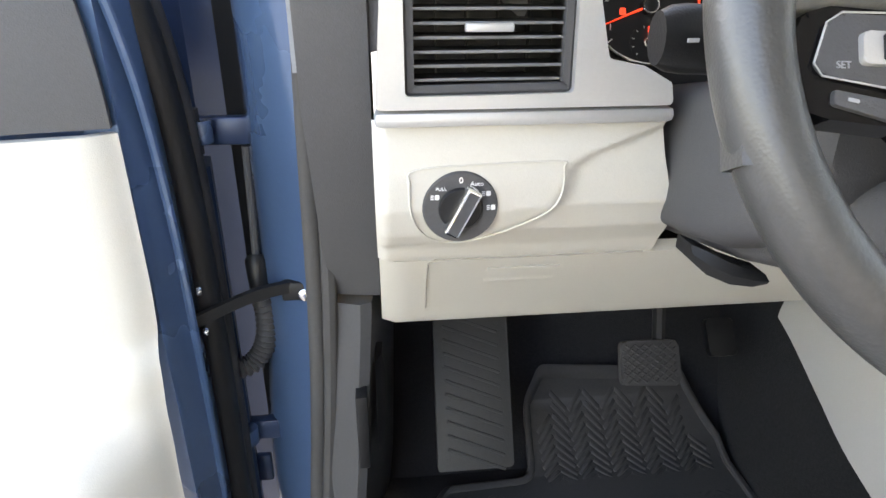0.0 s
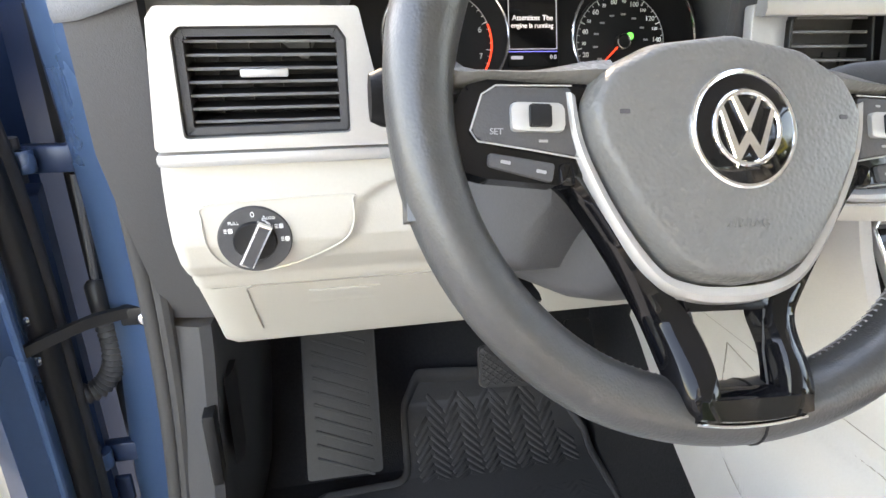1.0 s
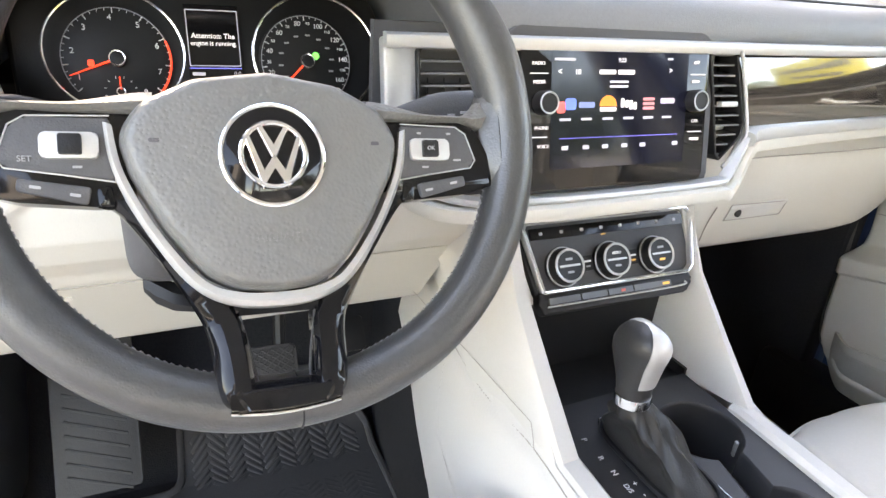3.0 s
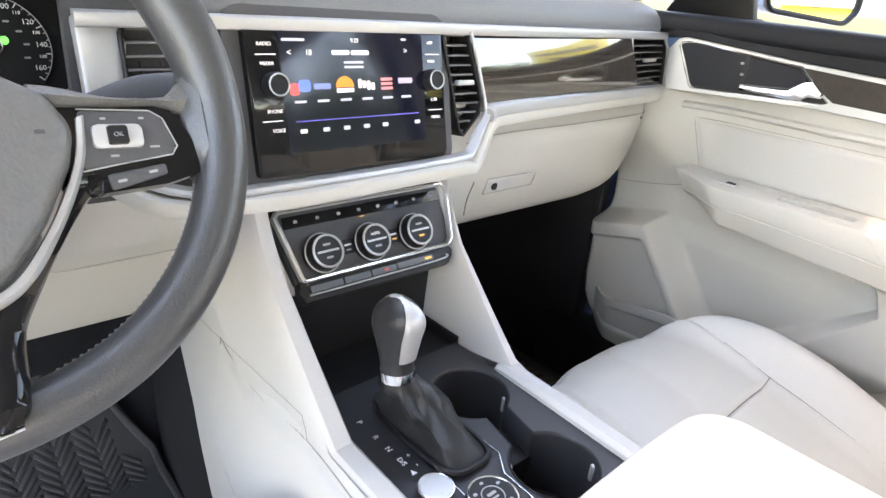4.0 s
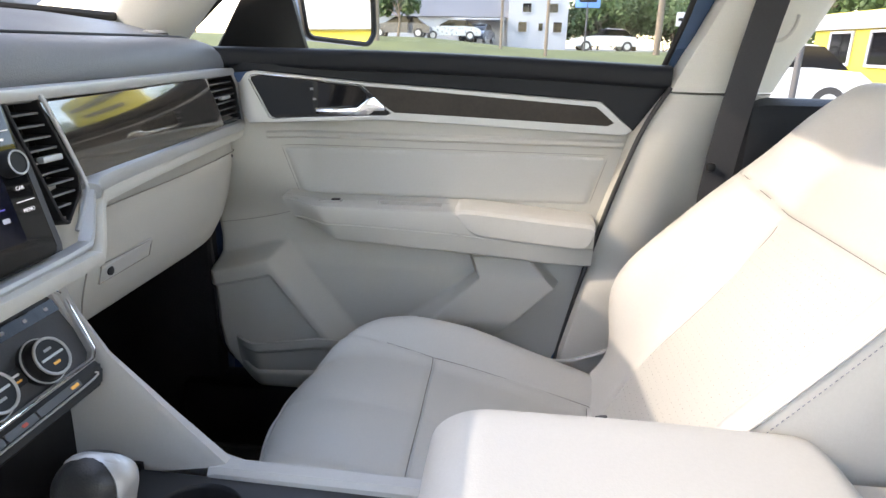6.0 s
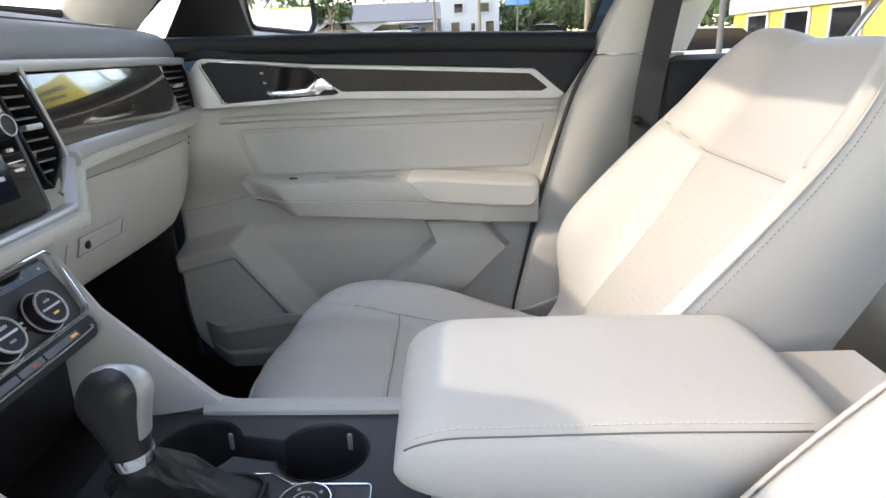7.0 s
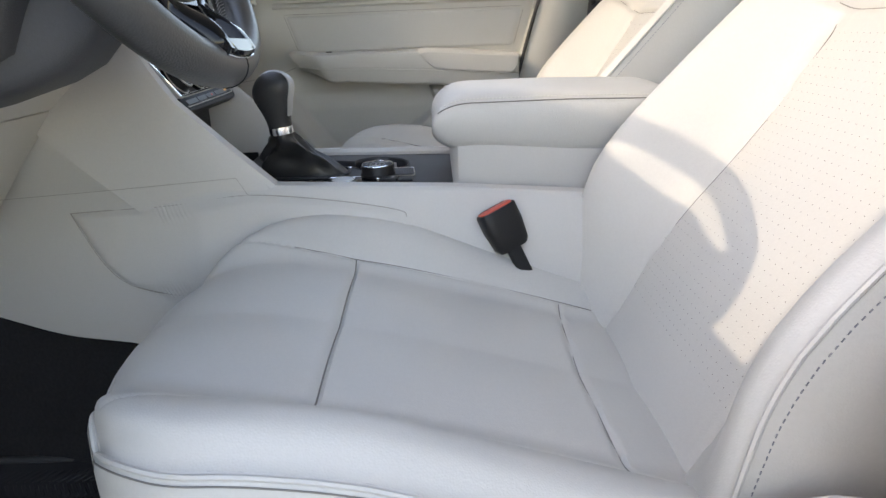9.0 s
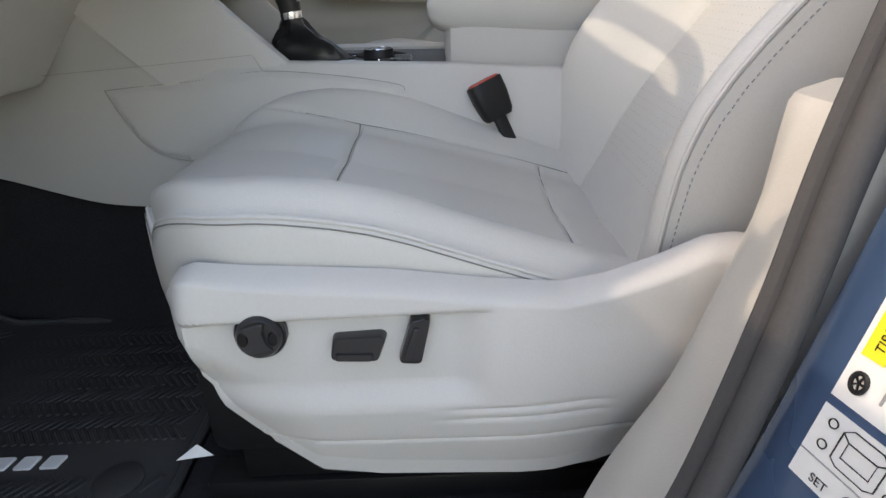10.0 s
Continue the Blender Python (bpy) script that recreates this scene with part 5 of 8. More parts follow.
badge = part("badge", lathe([(0.0275, -0.002), (0.0275, 0.003), (0.0255, 0.0045), (0.001, 0.0046)], 56, MBG), PIANO, WHEEL, "gloss black round badge")
part("badge_rim", tube([MBG @ Vector((0.0275 * math.cos(t), 0.0275 * math.sin(t), 0.0030)) for t in (2 * math.pi * k / 56 for k in range(56))], 0.0017, 8, closed=True), CHROME, badge, "chrome ring")
part("badge_ring", frame_ring([(0.0188 * math.cos(t), 0.0188 * math.sin(t)) for t in (2 * math.pi * k / 56 for k in range(56))], [(0.0160 * math.cos(t), 0.0160 * math.sin(t)) for t in (2 * math.pi * k / 56 for k in range(56))], 0.0022, 0.0008, MBG @ pose(0, 0, 0.0044)), CHROME, badge, "chrome inner ring")


def flat_stroke(pts, w):
    """A flat bar with mitred bends along 2D points, w wide."""
    P = [Vector(p) for p in pts]
    L, R = [], []
    for i, p in enumerate(P):
        u = (p - P[i - 1]).normalized() if i else (P[1] - p).normalized()
        v = (P[i + 1] - p).normalized() if i + 1 < len(P) else u
        n = (Vector((-u.y, u.x)) + Vector((-v.y, v.x))).normalized()
        k = w / 2 / max(0.35, n.dot(Vector((-u.y, u.x))))
        L.append(tuple(p + n * k))
        R.append(tuple(p - n * k))
    return ccw(L + R[::-1])


for pts in (((-0.0072, 0.0155), (0.0, -0.0005), (0.0072, 0.0155)), ((-0.0140, 0.0100), (-0.0062, -0.0150), (0.0, -0.0025), (0.0062, -0.0150), (0.0140, 0.0100))):
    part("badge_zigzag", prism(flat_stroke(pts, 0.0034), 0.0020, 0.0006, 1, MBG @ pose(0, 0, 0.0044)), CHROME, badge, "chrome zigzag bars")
# pale stitching along the inside of the rim, a few dozen real stitches on each side
def stitches(path, ln, r, every):
    """Small capsules laid across a path, one every so many metres."""
    out = []
    P = [Vector(p) for p in path]
    acc = 0.0
    for a, b in zip(P, P[1:]):
        acc += (b - a).length
        if acc >= every:
            acc = 0.0
            d = (b - a).normalized() * ln / 2
            out.append(tube([b - d, b + d], r, 5))
    return joined(*out)


def rim_inner(t, ang):
    p = rim_point(t)
    q = (rim_point(t + 0.01) - rim_point(t - 0.01)).normalized()
    o = Vector((q.y, -q.x, 0))
    return MW @ (p + o * 0.0162 * math.cos(ang) + Vector((0, 0, 1)) * 0.0184 * math.sin(ang))


for a0, a1 in ((-74, 30), (150, 254)):
    bms = []
    for k in range(60):
        t = radians(a0 + (a1 - a0) * k / 59)
        bms.append(tube([rim_inner(t - 0.006, radians(186)), rim_inner(t + 0.006, radians(200)), rim_inner(t - 0.004, radians(212))], 0.0006, 5))
    tagged(part("rim_stitching", joined(*bms), GREYPRINT, WHEEL, "grey cross-stitching inside the rim"), kind="stuff")
part("rim_seam", tube([MW @ (Vector((-0.004, 0, 0)) + rim_point(-math.pi / 2) + Vector((0, 0.0163 * math.cos(a) * -1, 0.0185 * math.sin(a)))) for a in (2 * math.pi * k / 24 for k in range(24))], 0.0007, 5, closed=True), BLACK, WHEEL)
# column shroud behind the wheel, with the tilt lever and two stalks
COL = thing("steering_column", (0.34, 0.45, 1.0), "dark grey steering column cover with stalks", "steering column")
part("shroud", loft([[Vector((0.330 + w * math.copysign(abs(math.cos(a)) ** 0.28, math.cos(a)), y, zc + h * math.copysign(abs(math.sin(a)) ** 0.30, math.sin(a)))) for a in (2 * math.pi * k / 36 for k in range(36))] for y, zc, w, h in ((0.345, 1.182, 0.058, 0.044), (0.365, 1.160, 0.076, 0.066), (0.41, 1.136, 0.086, 0.066), (0.455, 1.122, 0.088, 0.062), (0.62, 1.09, 0.088, 0.06))]), GREY, COL, "dark grey shroud")
part("shroud_step", loft([[Vector((0.345 + w * math.copysign(abs(math.cos(a)) ** 0.4, math.cos(a)), y, zc + h * math.copysign(abs(math.sin(a)) ** 0.5, math.sin(a)))) for a in (2 * math.pi * k / 28 for k in range(28))] for y, zc, w, h in ((0.306, 1.132, 0.025, 0.014), (0.315, 1.124, 0.035, 0.026), (0.338, 1.112, 0.045, 0.034), (0.370, 1.100, 0.055, 0.036), (0.435, 1.084, 0.068, 0.038), (0.58, 1.056, 0.070, 0.040))]), GREY, COL, "lower half of the shroud")
part("tilt_lever", loft([[Vector((x, y + dy, z + dz)) for dy, dz in ((-0.012, -h), (-0.014, 0), (-0.008, h), (0.014, h), (0.014, -h))] for x, y, z, h in ((0.252, 0.452, 1.054, 0.006), (0.261, 0.442, 1.049, 0.009), (0.275, 0.432, 1.044, 0.008), (0.290, 0.426, 1.042, 0.006), (0.300, 0.424, 1.042, 0.003))]), BLACK, COL, "black tilt lever")
for s, x in ((-1, 0.157), (1, 0.520)):
    pth = [Vector((0.342 + s * 0.06, 0.372, 1.205)), Vector((0.342 + s * 0.10, 0.362, 1.212)), Vector((0.342 + s * 0.14, 0.352, 1.219)), Vector((x, 0.345, 1.222))]
    rings = []
    for i, p in enumerate(smooth_path(pth, 5)):
        q = i / 15
        w, h = 0.007 + 0.004 * q, 0.006 + 0.0115 * step(0.2, 0.7, q) - 0.004 * step(0.9, 1.0, q)
        rings.append([p + Vector((0, math.cos(a) * w, math.sin(a) * h)) for a in (2 * math.pi * k / 16 for k in range(16))])
    st = part("stalk", loft(rings), BLACK if s < 0 else GREY, COL, "black control stalk")
    for k in range(3):
        part("mark", moved(box(-0.003, 0.003, -0.0004, 0.0004, -0.001, 0.001, 0), Matrix.Translation((x - s * (0.014 + 0.010 * k), 0.3335 + 0.0012 * k, 1.222 + 0.002 * (k % 2)))), GREYPRINT, st)

# ---- instrument cluster details ----
def gauge(cx, cy, r, ring_dx, ring_r, labels, needle, small):
    MG = MC @ pose(cx, cy, -0.004)
    g = part("dial", lathe([(r, 0), (r, 0.0015), (r * 0.97, 0.002), (0.001, 0.002)], 64, MG), BLACK, CL, "black round dial with white figures")
    part("chrome_ring", tube([MC @ Vector((cx + ring_dx + ring_r * math.cos(t), cy + 0.004 + ring_r * 0.93 * math.sin(t), 0.012)) for t in (2 * math.pi * k / 64 for k in range(64))], 0.0014, 8, closed=True), CHROME, g, "chrome dial ring")
    part("tick_ring", tube([MG @ Vector((r * 0.955 * math.cos(t), r * 0.955 * math.sin(t), 0.0022)) for t in (radians(-40 + 260 * k / 60) for k in range(61))], 0.0005, 5), GREYPRINT, g)
    ticks = []
    for k in range(33):
        t = radians(-40 + 260 * k / 32)
        ln = 0.10 if k % 4 == 0 else 0.05
        ticks.append(tube([MG @ Vector((r * a * math.cos(t), r * a * math.sin(t), 0.0024)) for a in (0.95 - ln, 0.95)], 0.00055 if k % 4 == 0 else 0.0003, 4))
    part("ticks", joined(*ticks), WHITE, g)
    for s, deg, size, rad in labels:
        text(s, size, MG @ pose(r * rad * math.cos(radians(deg)), r * rad * math.sin(radians(deg)), 0.0024), WHITE, g)
    t = radians(needle)
    part("needle", loft([[MG @ (Vector((r * q * math.cos(t), r * q * math.sin(t), 0.006 - 0.002 * q)) + Vector((-math.sin(t), math.cos(t), 0)) * w * e + Vector((0, 0, f))) for e, f in ((-1, 0), (0, 0.0008), (1, 0), (0, -0.0004))] for q, w in ((0.05, 0.0011), (0.90, 0.0004))]), RED_LIT, g, "red needle")
    part("needle_hub", lathe([(0.0070, 0.002), (0.0070, 0.0085), (0.0058, 0.0095), (0.001, 0.0095)], 32, MG), BLACK, g)
    part("hub_ring", tube([MG @ Vector((0.0066 * math.cos(a), 0.0066 * math.sin(a), 0.0095)) for a in (2 * math.pi * k / 32 for k in range(32))], 0.0009, 6, closed=True), CHROME, g)
    return g, MG


RED_LIT = mat("lit_red", (0.9, 0.06, 0.03), 0.5, emit=0.122, vary=0.0)
GREEN_LIT = mat("lit_green", (0.05, 0.75, 0.12), 0.5, emit=0.139, vary=0.0)
TEXT_LIT = mat("lit_white", (0.8, 0.82, 0.88), 0.5, emit=0.050, vary=0.0)
TEXT_DIM = mat("lit_grey", (0.45, 0.47, 0.55), 0.5, emit=0.032, vary=0.0)
g1, MG1 = gauge(-0.0896, -0.0095, 0.0485, 0.0, 0.0585, [(str(k + 1), 207 - 37.5 * k, 0.0075, 0.77) for k in range(8)], 201, True)
part("red_zone", tube([MG1 @ Vector((0.0463 * math.cos(radians(a)), 0.0463 * math.sin(radians(a)), 0.0024)) for a in range(-50, 26, 4)], 0.0010, 5), RED_LIT, g1, "red zone of the dial")
part("warning_lamp", pill(0.0055, 0.006, MG1 @ pose(-0.0225, -0.004, 0.0024), 0.0004), RED_LIT, g1, "lit red warning symbol")
sg = part("small_dial", lathe([(0.0158, 0.002), (0.0158, 0.0026), (0.001, 0.0026)], 40, MG1 @ pose(0, -0.030, 0)), BLACK, g1)
part("small_ticks", joined(*[tube([MG1 @ Vector((0.0145 * q * math.cos(radians(a)), -0.030 + 0.0145 * q * math.sin(radians(a)), 0.003)) for q in (0.86, 1)], 0.0004, 4) for a in range(-45, 226, 30)]), WHITE, g1)
part("small_needle", tube([MG1 @ Vector((0, -0.030 + d, 0.0045)) for d in (0.002, 0.0135)], 0.0006, 5), RED_LIT, g1)
part("small_hub", tube([MG1 @ Vector((0.0035 * math.cos(a), -0.030 + 0.0035 * math.sin(a), 0.005)) for a in (2 * math.pi * k / 24 for k in range(24))], 0.0008, 6, closed=True), CHROME, g1)
speeds = [(str(20 * (k + 1)), 197 - 32.2 * k, 0.0066, 0.80) for k in range(8)] + [(str(30 + 20 * k), 181 - 32.2 * k, 0.0042, 0.80) for k in range(7)]
g2, MG2 = gauge(0.0884, -0.0095, 0.0485, 0.008, 0.064, speeds, 224, False)
part("inner_scale", joined(*[pill(0.005, 0.0018, MG2 @ pose(0.027 * math.cos(radians(a)), 0.027 * math.sin(radians(a)), 0.0022), 0.0003) for a in range(-20, 215, 26)]), GREYPRINT, g2)
part("green_lamp", lathe([(0.0038, 0.002), (0.0038, 0.003), (0.001, 0.003)], 20, MG2 @ pose(0.0098, 0.006, 0)), GREEN_LIT, g2, "lit green symbol")
lcd = part("display", prism(oblong(0.0505, 0.074, 0.001), 0.002, 0.0005, 1, MC @ pose(-0.0025, 0.006, -0.003)), PIANO, CL, "small display between the dials")
part("display_frame", frame_ring(oblong(0.0485, 0.0535, 0.0008, 2), oblong(0.0470, 0.0520, 0.0008, 2), 0.0006, 0, MC @ pose(-0.0025, 0.0115, -0.001)), TEXT_DIM, lcd)
part("display_line", pill(0.049, 0.0007, MC @ pose(-0.0025, -0.0172, -0.001), 0.0004), mat("lit_blue", (0.12, 0.14, 0.7), 0.5, emit=0.139, vary=0.0), lcd)
text("Attention: The", 0.0068, MC @ pose(-0.0025, 0.0135, -0.0008), TEXT_LIT, lcd)
text("engine is running.", 0.0062, MC @ pose(-0.0025, 0.0065, -0.0008), TEXT_LIT, lcd)
part("figure_bar", pill(0.012, 0.003, MC @ pose(-0.019, -0.0228, -0.0008), 0.0004), TEXT_DIM, lcd)
text("0.0", 0.0055, MC @ pose(0.0175, -0.0225, -0.0008), TEXT_DIM, lcd)

# ---- touch screen details ----
# the display's own dim glow, made bluer to stand for reflected sky
LIT_BG = mat("lit_screen_dark_blue", (0.006, 0.007, 0.016), 0.08, emit=0.020, vary=0.0, coat=0.0, spec=0.5)
disp = part("display", prism(oblong(0.170, 0.112, 0.002), 0.0004, 0, 1, MS @ pose(0.002, 0.006, 0.0021)), LIT_BG, SCR, "lit display, its blue glow partly standing for reflected sky")
MD = MS @ pose(0, 0, 0.0026)
for sx, x in ((-1, -0.0925), (1, 0.0965)):
    k = part("rotary_knob", lathe([(0.0115, -0.001), (0.0115, 0.010), (0.0105, 0.0125), (0.0085, 0.0125), (0.0078, 0.0118), (0.001, 0.0118)], 40, MS @ pose(x, 0.0135, 0.002)), BLACK, SCR, "black rotary knob")
    part("knob_ring", tube([MS @ Vector((x + 0.0096 * math.cos(a), 0.0135 + 0.0096 * math.sin(a), 0.0145)) for a in (2 * math.pi * q / 36 for q in range(36))], 0.0008, 6, closed=True), SILVER, k, "satin knob ring")
    for y in (0.0405, -0.0185):
        part("key_line", pill(0.020, 0.0008, MD @ pose(x + sx * 0.0045, y, 0), 0.0004), TEXT_LIT, SCR)
for s, x, y in (("RADIO", -0.0975, 0.0495), ("MEDIA", -0.0965, 0.0325), ("PHONE", -0.0935, -0.0100), ("VOICE", -0.0915, -0.0275), ("APP", 0.0985, 0.0525), ("CAR", 0.1005, -0.0075), ("MENU", 0.1015, -0.0265)):
    text(s, 0.0046, MD @ pose(x, y, 0), TEXT_LIT, SCR, depth=0.0002)
part("key_bar", pill(0.010, 0.0022, MD @ pose(0.0985, 0.0335, 0), 0.0003), TEXT_LIT, SCR)
text("9:23", 0.0056, MD @ pose(0.000, 0.0535, 0), TEXT_LIT, disp, depth=0.0002)
text("18", 0.0070, MD @ pose(-0.053, 0.042, 0), TEXT_LIT, disp, depth=0.0002)
text("<", 0.0085, MD @ pose(-0.0735, 0.042, 0), TEXT_LIT, disp, depth=0.0002)
text(">", 0.0085, MD @ pose(0.0635, 0.044, 0), TEXT_LIT, disp, depth=0.0002)
for w, h, x, y, m_ in ((0.020, 0.0042, -0.0175, 0.0422, TEXT_LIT), (0.021, 0.0042, 0.0055, 0.0422, TEXT_LIT), (0.023, 0.0022, -0.003, 0.0330, TEXT_DIM), (0.023, 0.0022, -0.003, 0.0285, TEXT_DIM), (0.024, 0.0024, -0.068, 0.0535, TEXT_DIM), (0.007, 0.002, 0.062, 0.0555, TEXT_DIM)):
    part("word_bar", pill(w, h, MD @ pose(x, y, 0), 0.0003), m_, disp)
tiles = [(-0.0665, (0.10, 0.2, 0.75)), (-0.0415, (0.16, 0.22, 0.45)), (-0.0155, (0.9, 0.25, 0.04)), (0.0105, (0.75, 0.76, 0.8)), (0.0360, (0.55, 0.2, 0.22)), (0.0610, (0.4, 0.36, 0.5))]
for i, (x, c) in enumerate(tiles):
    mm = mat("lit_tile", c, 0.5, emit=0.045, vary=0.0)
    if i == 2:
        part("station_tile", prism([(0.0105 * math.cos(a), 0.0105 * math.sin(a)) for a in (math.pi * q / 16 for q in range(17))], 0.0003, 0, 1, MD @ pose(x, 0.0095, 0)), mm, disp, "orange half-round emblem")
        part("tile_bar", pill(0.020, 0.004, MD @ pose(x, 0.0065, 0.0001), 0.0003), TEXT_LIT, disp)
    elif i == 0:
        part("station_tile", pill(0.010, 0.011, MD @ pose(x - 0.005, 0.009, 0), 0.0003), mat("lit_tile", (0.75, 0.12, 0.12), 0.5, emit=0.045, vary=0.0), disp)
        part("station_tile", pill(0.013, 0.011, MD @ pose(x + 0.006, 0.012, 0), 0.0003), mm, disp)
    elif i == 3:
        for q in range(4):
            part("station_tile", pill(0.0042, 0.009 - 0.002 * (q % 2), MD @ pose(x - 0.008 + 0.0053 * q, 0.0125 - 0.001 * q, 0), 0.0003), mm, disp)
    elif i == 4:
        for q in range(3):
            part("station_tile", pill(0.015, 0.003, MD @ pose(x, 0.016 - 0.0045 * q, 0), 0.0003), mm, disp)
    else:
        part("station_tile", pill(0.019, 0.0055, MD @ pose(x, 0.011 + (0.003 if i == 5 else 0), 0), 0.0003), mm, disp)
    part("tile_caption", pill(0.013, 0.0024, MD @ pose(x, -0.0025, 0), 0.0003), TEXT_DIM, disp)
part("display_line", pill(0.150, 0.0007, MD @ pose(0.002, -0.0205, 0), 0.0003), mat("lit_violet", (0.16, 0.15, 0.7), 0.5, emit=0.05, vary=0.0), disp)
for x in (-0.0663, -0.0412, -0.0174, 0.0068, 0.0306, 0.0743):
    part("menu_mark", pill(0.0075, 0.004, MD @ pose(x, -0.0298, 0), 0.0003), TEXT_DIM, disp)
text("SAT", 0.0045, MD @ pose(-0.0663, -0.0298, 0.0003), TEXT_LIT, disp, depth=0.0001)

# ---- climate controls ----
CLI = thing("climate_control_panel", (0.714, 0.37, 1.03), "dark grey climate panel with three rotary dials and satin frame", "control panel")
cb = ccw(round_poly([(-0.094, -0.035), (0.108, -0.035), (0.1165, -0.028), (0.1285, 0.034), (0.122, 0.0425), (-0.102, 0.0425), (-0.1075, 0.036)], 0.004, 3))
part("backing", prism(ccw(inset_poly(cb, -0.006)), 0.010, 0.002, 2, MCL @ pose(0, 0, -0.010)), BLACK, CLI, "black surround")
part("face", prism(cb, 0.004, 0.001, 1, MCL @ pose(0, 0, -0.002)), GREY, CLI, "dark grey face plate")
part("satin_frame", frame_ring(inset_poly(cb, -0.0012), inset_poly(cb, 0.0030), 0.0085, 0.001, MCL @ pose(0, 0, 0.001)), SILVER, CLI, "satin silver frame line")
part("frame_highlight", tube([MCL @ Vector((x, y, 0.0098)) for x, y in inset_poly(cb, 0.0009)], 0.0010, 6, closed=True), CHROME, CLI, "bright edge of the frame")
AMBER = mat("lit_amber", (0.8, 0.42, 0.10), 0.5, emit=0.035, vary=0.0)
for i, x in enumerate((-0.063, 0.0, 0.063)):
    k = part("dial", lathe([(0.0215, 0.0), (0.0215, 0.006), (0.0195, 0.0075), (0.0185, 0.016), (0.0175, 0.0175), (0.0155, 0.0172), (0.001, 0.0172)], 48, MCL @ pose(x, -0.0095, 0.002)), BLACK, CLI, "black rotary dial")
    part("dial_ring", tube([MCL @ Vector((x + 0.0172 * math.cos(a), -0.0095 + 0.0172 * math.sin(a), 0.0192)) for a in (2 * math.pi * q / 48 for q in range(48))], 0.0014, 8, closed=True), SILVER, k, "satin dial ring")
    part("foot_ring", tube([MCL @ Vector((x + 0.0212 * math.cos(a), -0.0095 + 0.0212 * math.sin(a), 0.008)) for a in (2 * math.pi * q / 48 for q in range(48))], 0.0009, 8, closed=True), SILVER, k, "satin foot ring")
    part("dial_bar", pill(0.026, 0.0022, MCL @ pose(x, -0.0095, 0.0192), 0.0008), SILVER, k)
    part("dial_mark", pill(0.009, 0.0025, MCL @ pose(x, -0.0025, 0.0192), 0.0003), GREYPRINT, k)
    if i == 1:
        text("AUTO", 0.0045, MCL @ pose(x, -0.0025, 0.0197), WHITE, k, depth=0.0001)
    part("dial_mark", pill(0.008, 0.0025, MCL @ pose(x, -0.0165, 0.0192), 0.0003), AMBER if i == 2 else GREYPRINT, k)
for x in (-0.031, 0.032):
    part("small_button", prism(oblong(0.0165, 0.0165, 0.0015), 0.005, 0.001, 1, MCL @ pose(x, -0.009, 0.002)), BLACK, CLI, "small black push button")
    part("button_mark", pill(0.009, 0.002, MCL @ pose(x, -0.007, 0.0071), 0.0003), WHITE, CLI)
    part("button_lamp", pill(0.006, 0.0018, MCL @ pose(x, -0.0125, 0.0071), 0.0003), AMBER if x > 0 else GREYPRINT, CLI)
for i in range(8):
    x = -0.088 + 0.0268 * i
    part("strip_button", prism(oblong(0.0264, 0.0125, 0.0006), 0.003, 0.0004, 1, MCL @ pose(x + 0.004, 0.029, 0.002)), PIANO, CLI, "gloss black oblong button")
    part("button_mark", pill(0.0045, 0.0035, MCL @ pose(x + 0.004, 0.029, 0.0051), 0.0003, 0.001), GREYPRINT, CLI)
part("button_lamp", pill(0.006, 0.0014, MCL @ pose(0.0, 0.0215, 0.0022), 0.0004), AMBER, CLI)
MB = plane_at((0.722, 0.377, 1.0125), (1, 0, 0), (0, -0.82, 0.57))
part("lower_fascia", prism(ccw(round_poly([(-0.094, -0.013), (0.102, -0.013), (0.116, 0.000), (0.115, 0.012), (-0.096, 0.012), (-0.098, 0.0)], 0.006, 3)), 0.012, 0.003, 2, MB @ pose(0, -0.003, -0.010)), BLACK, CLI, "black lower fascia")
for i, (x, w) in enumerate(((-0.066, 0.040), (-0.027, 0.034), (0.009, 0.034), (0.055, 0.054))):
    part("flat_button", prism(oblong(w, 0.0070, 0.001), 0.003, 0.0008, 1, MB @ pose(x, -0.002, 0.001)), DARKSATIN, CLI, "flat satin button")
part("satin_line", ribbon([MB @ Vector((x, y - 0.003, 0.0025)) for x, y in ((-0.088, -0.0045), (0.0, -0.0048), (0.096, -0.0045), (0.104, 0.0))], 0.0016, 0.0016, 8), SILVER, CLI, "satin line under the flat buttons")
part("button_lamp", pill(0.010, 0.003, MB @ pose(0.074, -0.002, 0.0042), 0.0003), AMBER, CLI)
part("button_lamp", pill(0.006, 0.003, MB @ pose(0.012, -0.002, 0.0042), 0.0003), RED, CLI)

# ---- gear selector and console switches ----
GS = thing("gear_selector", (0.665, 0.23, 0.892), "black leather gear selector with satin cap and pleated boot", "gear lever")
BASE_Z = 0.8935
plate = ccw(round_poly([(0.659, 0.072), (0.712, 0.075), (0.715, 0.150), (0.731, 0.172), (0.731, 0.312), (0.680, 0.314), (0.671, 0.300)], 0.006, 4))
part("satin_frame", frame_ring(plate, inset_poly(plate, 0.0016), 0.0022, 0.0006, pose(0, 0, BASE_Z - 0.0006)), CHROME, GS, "thin chrome frame line")


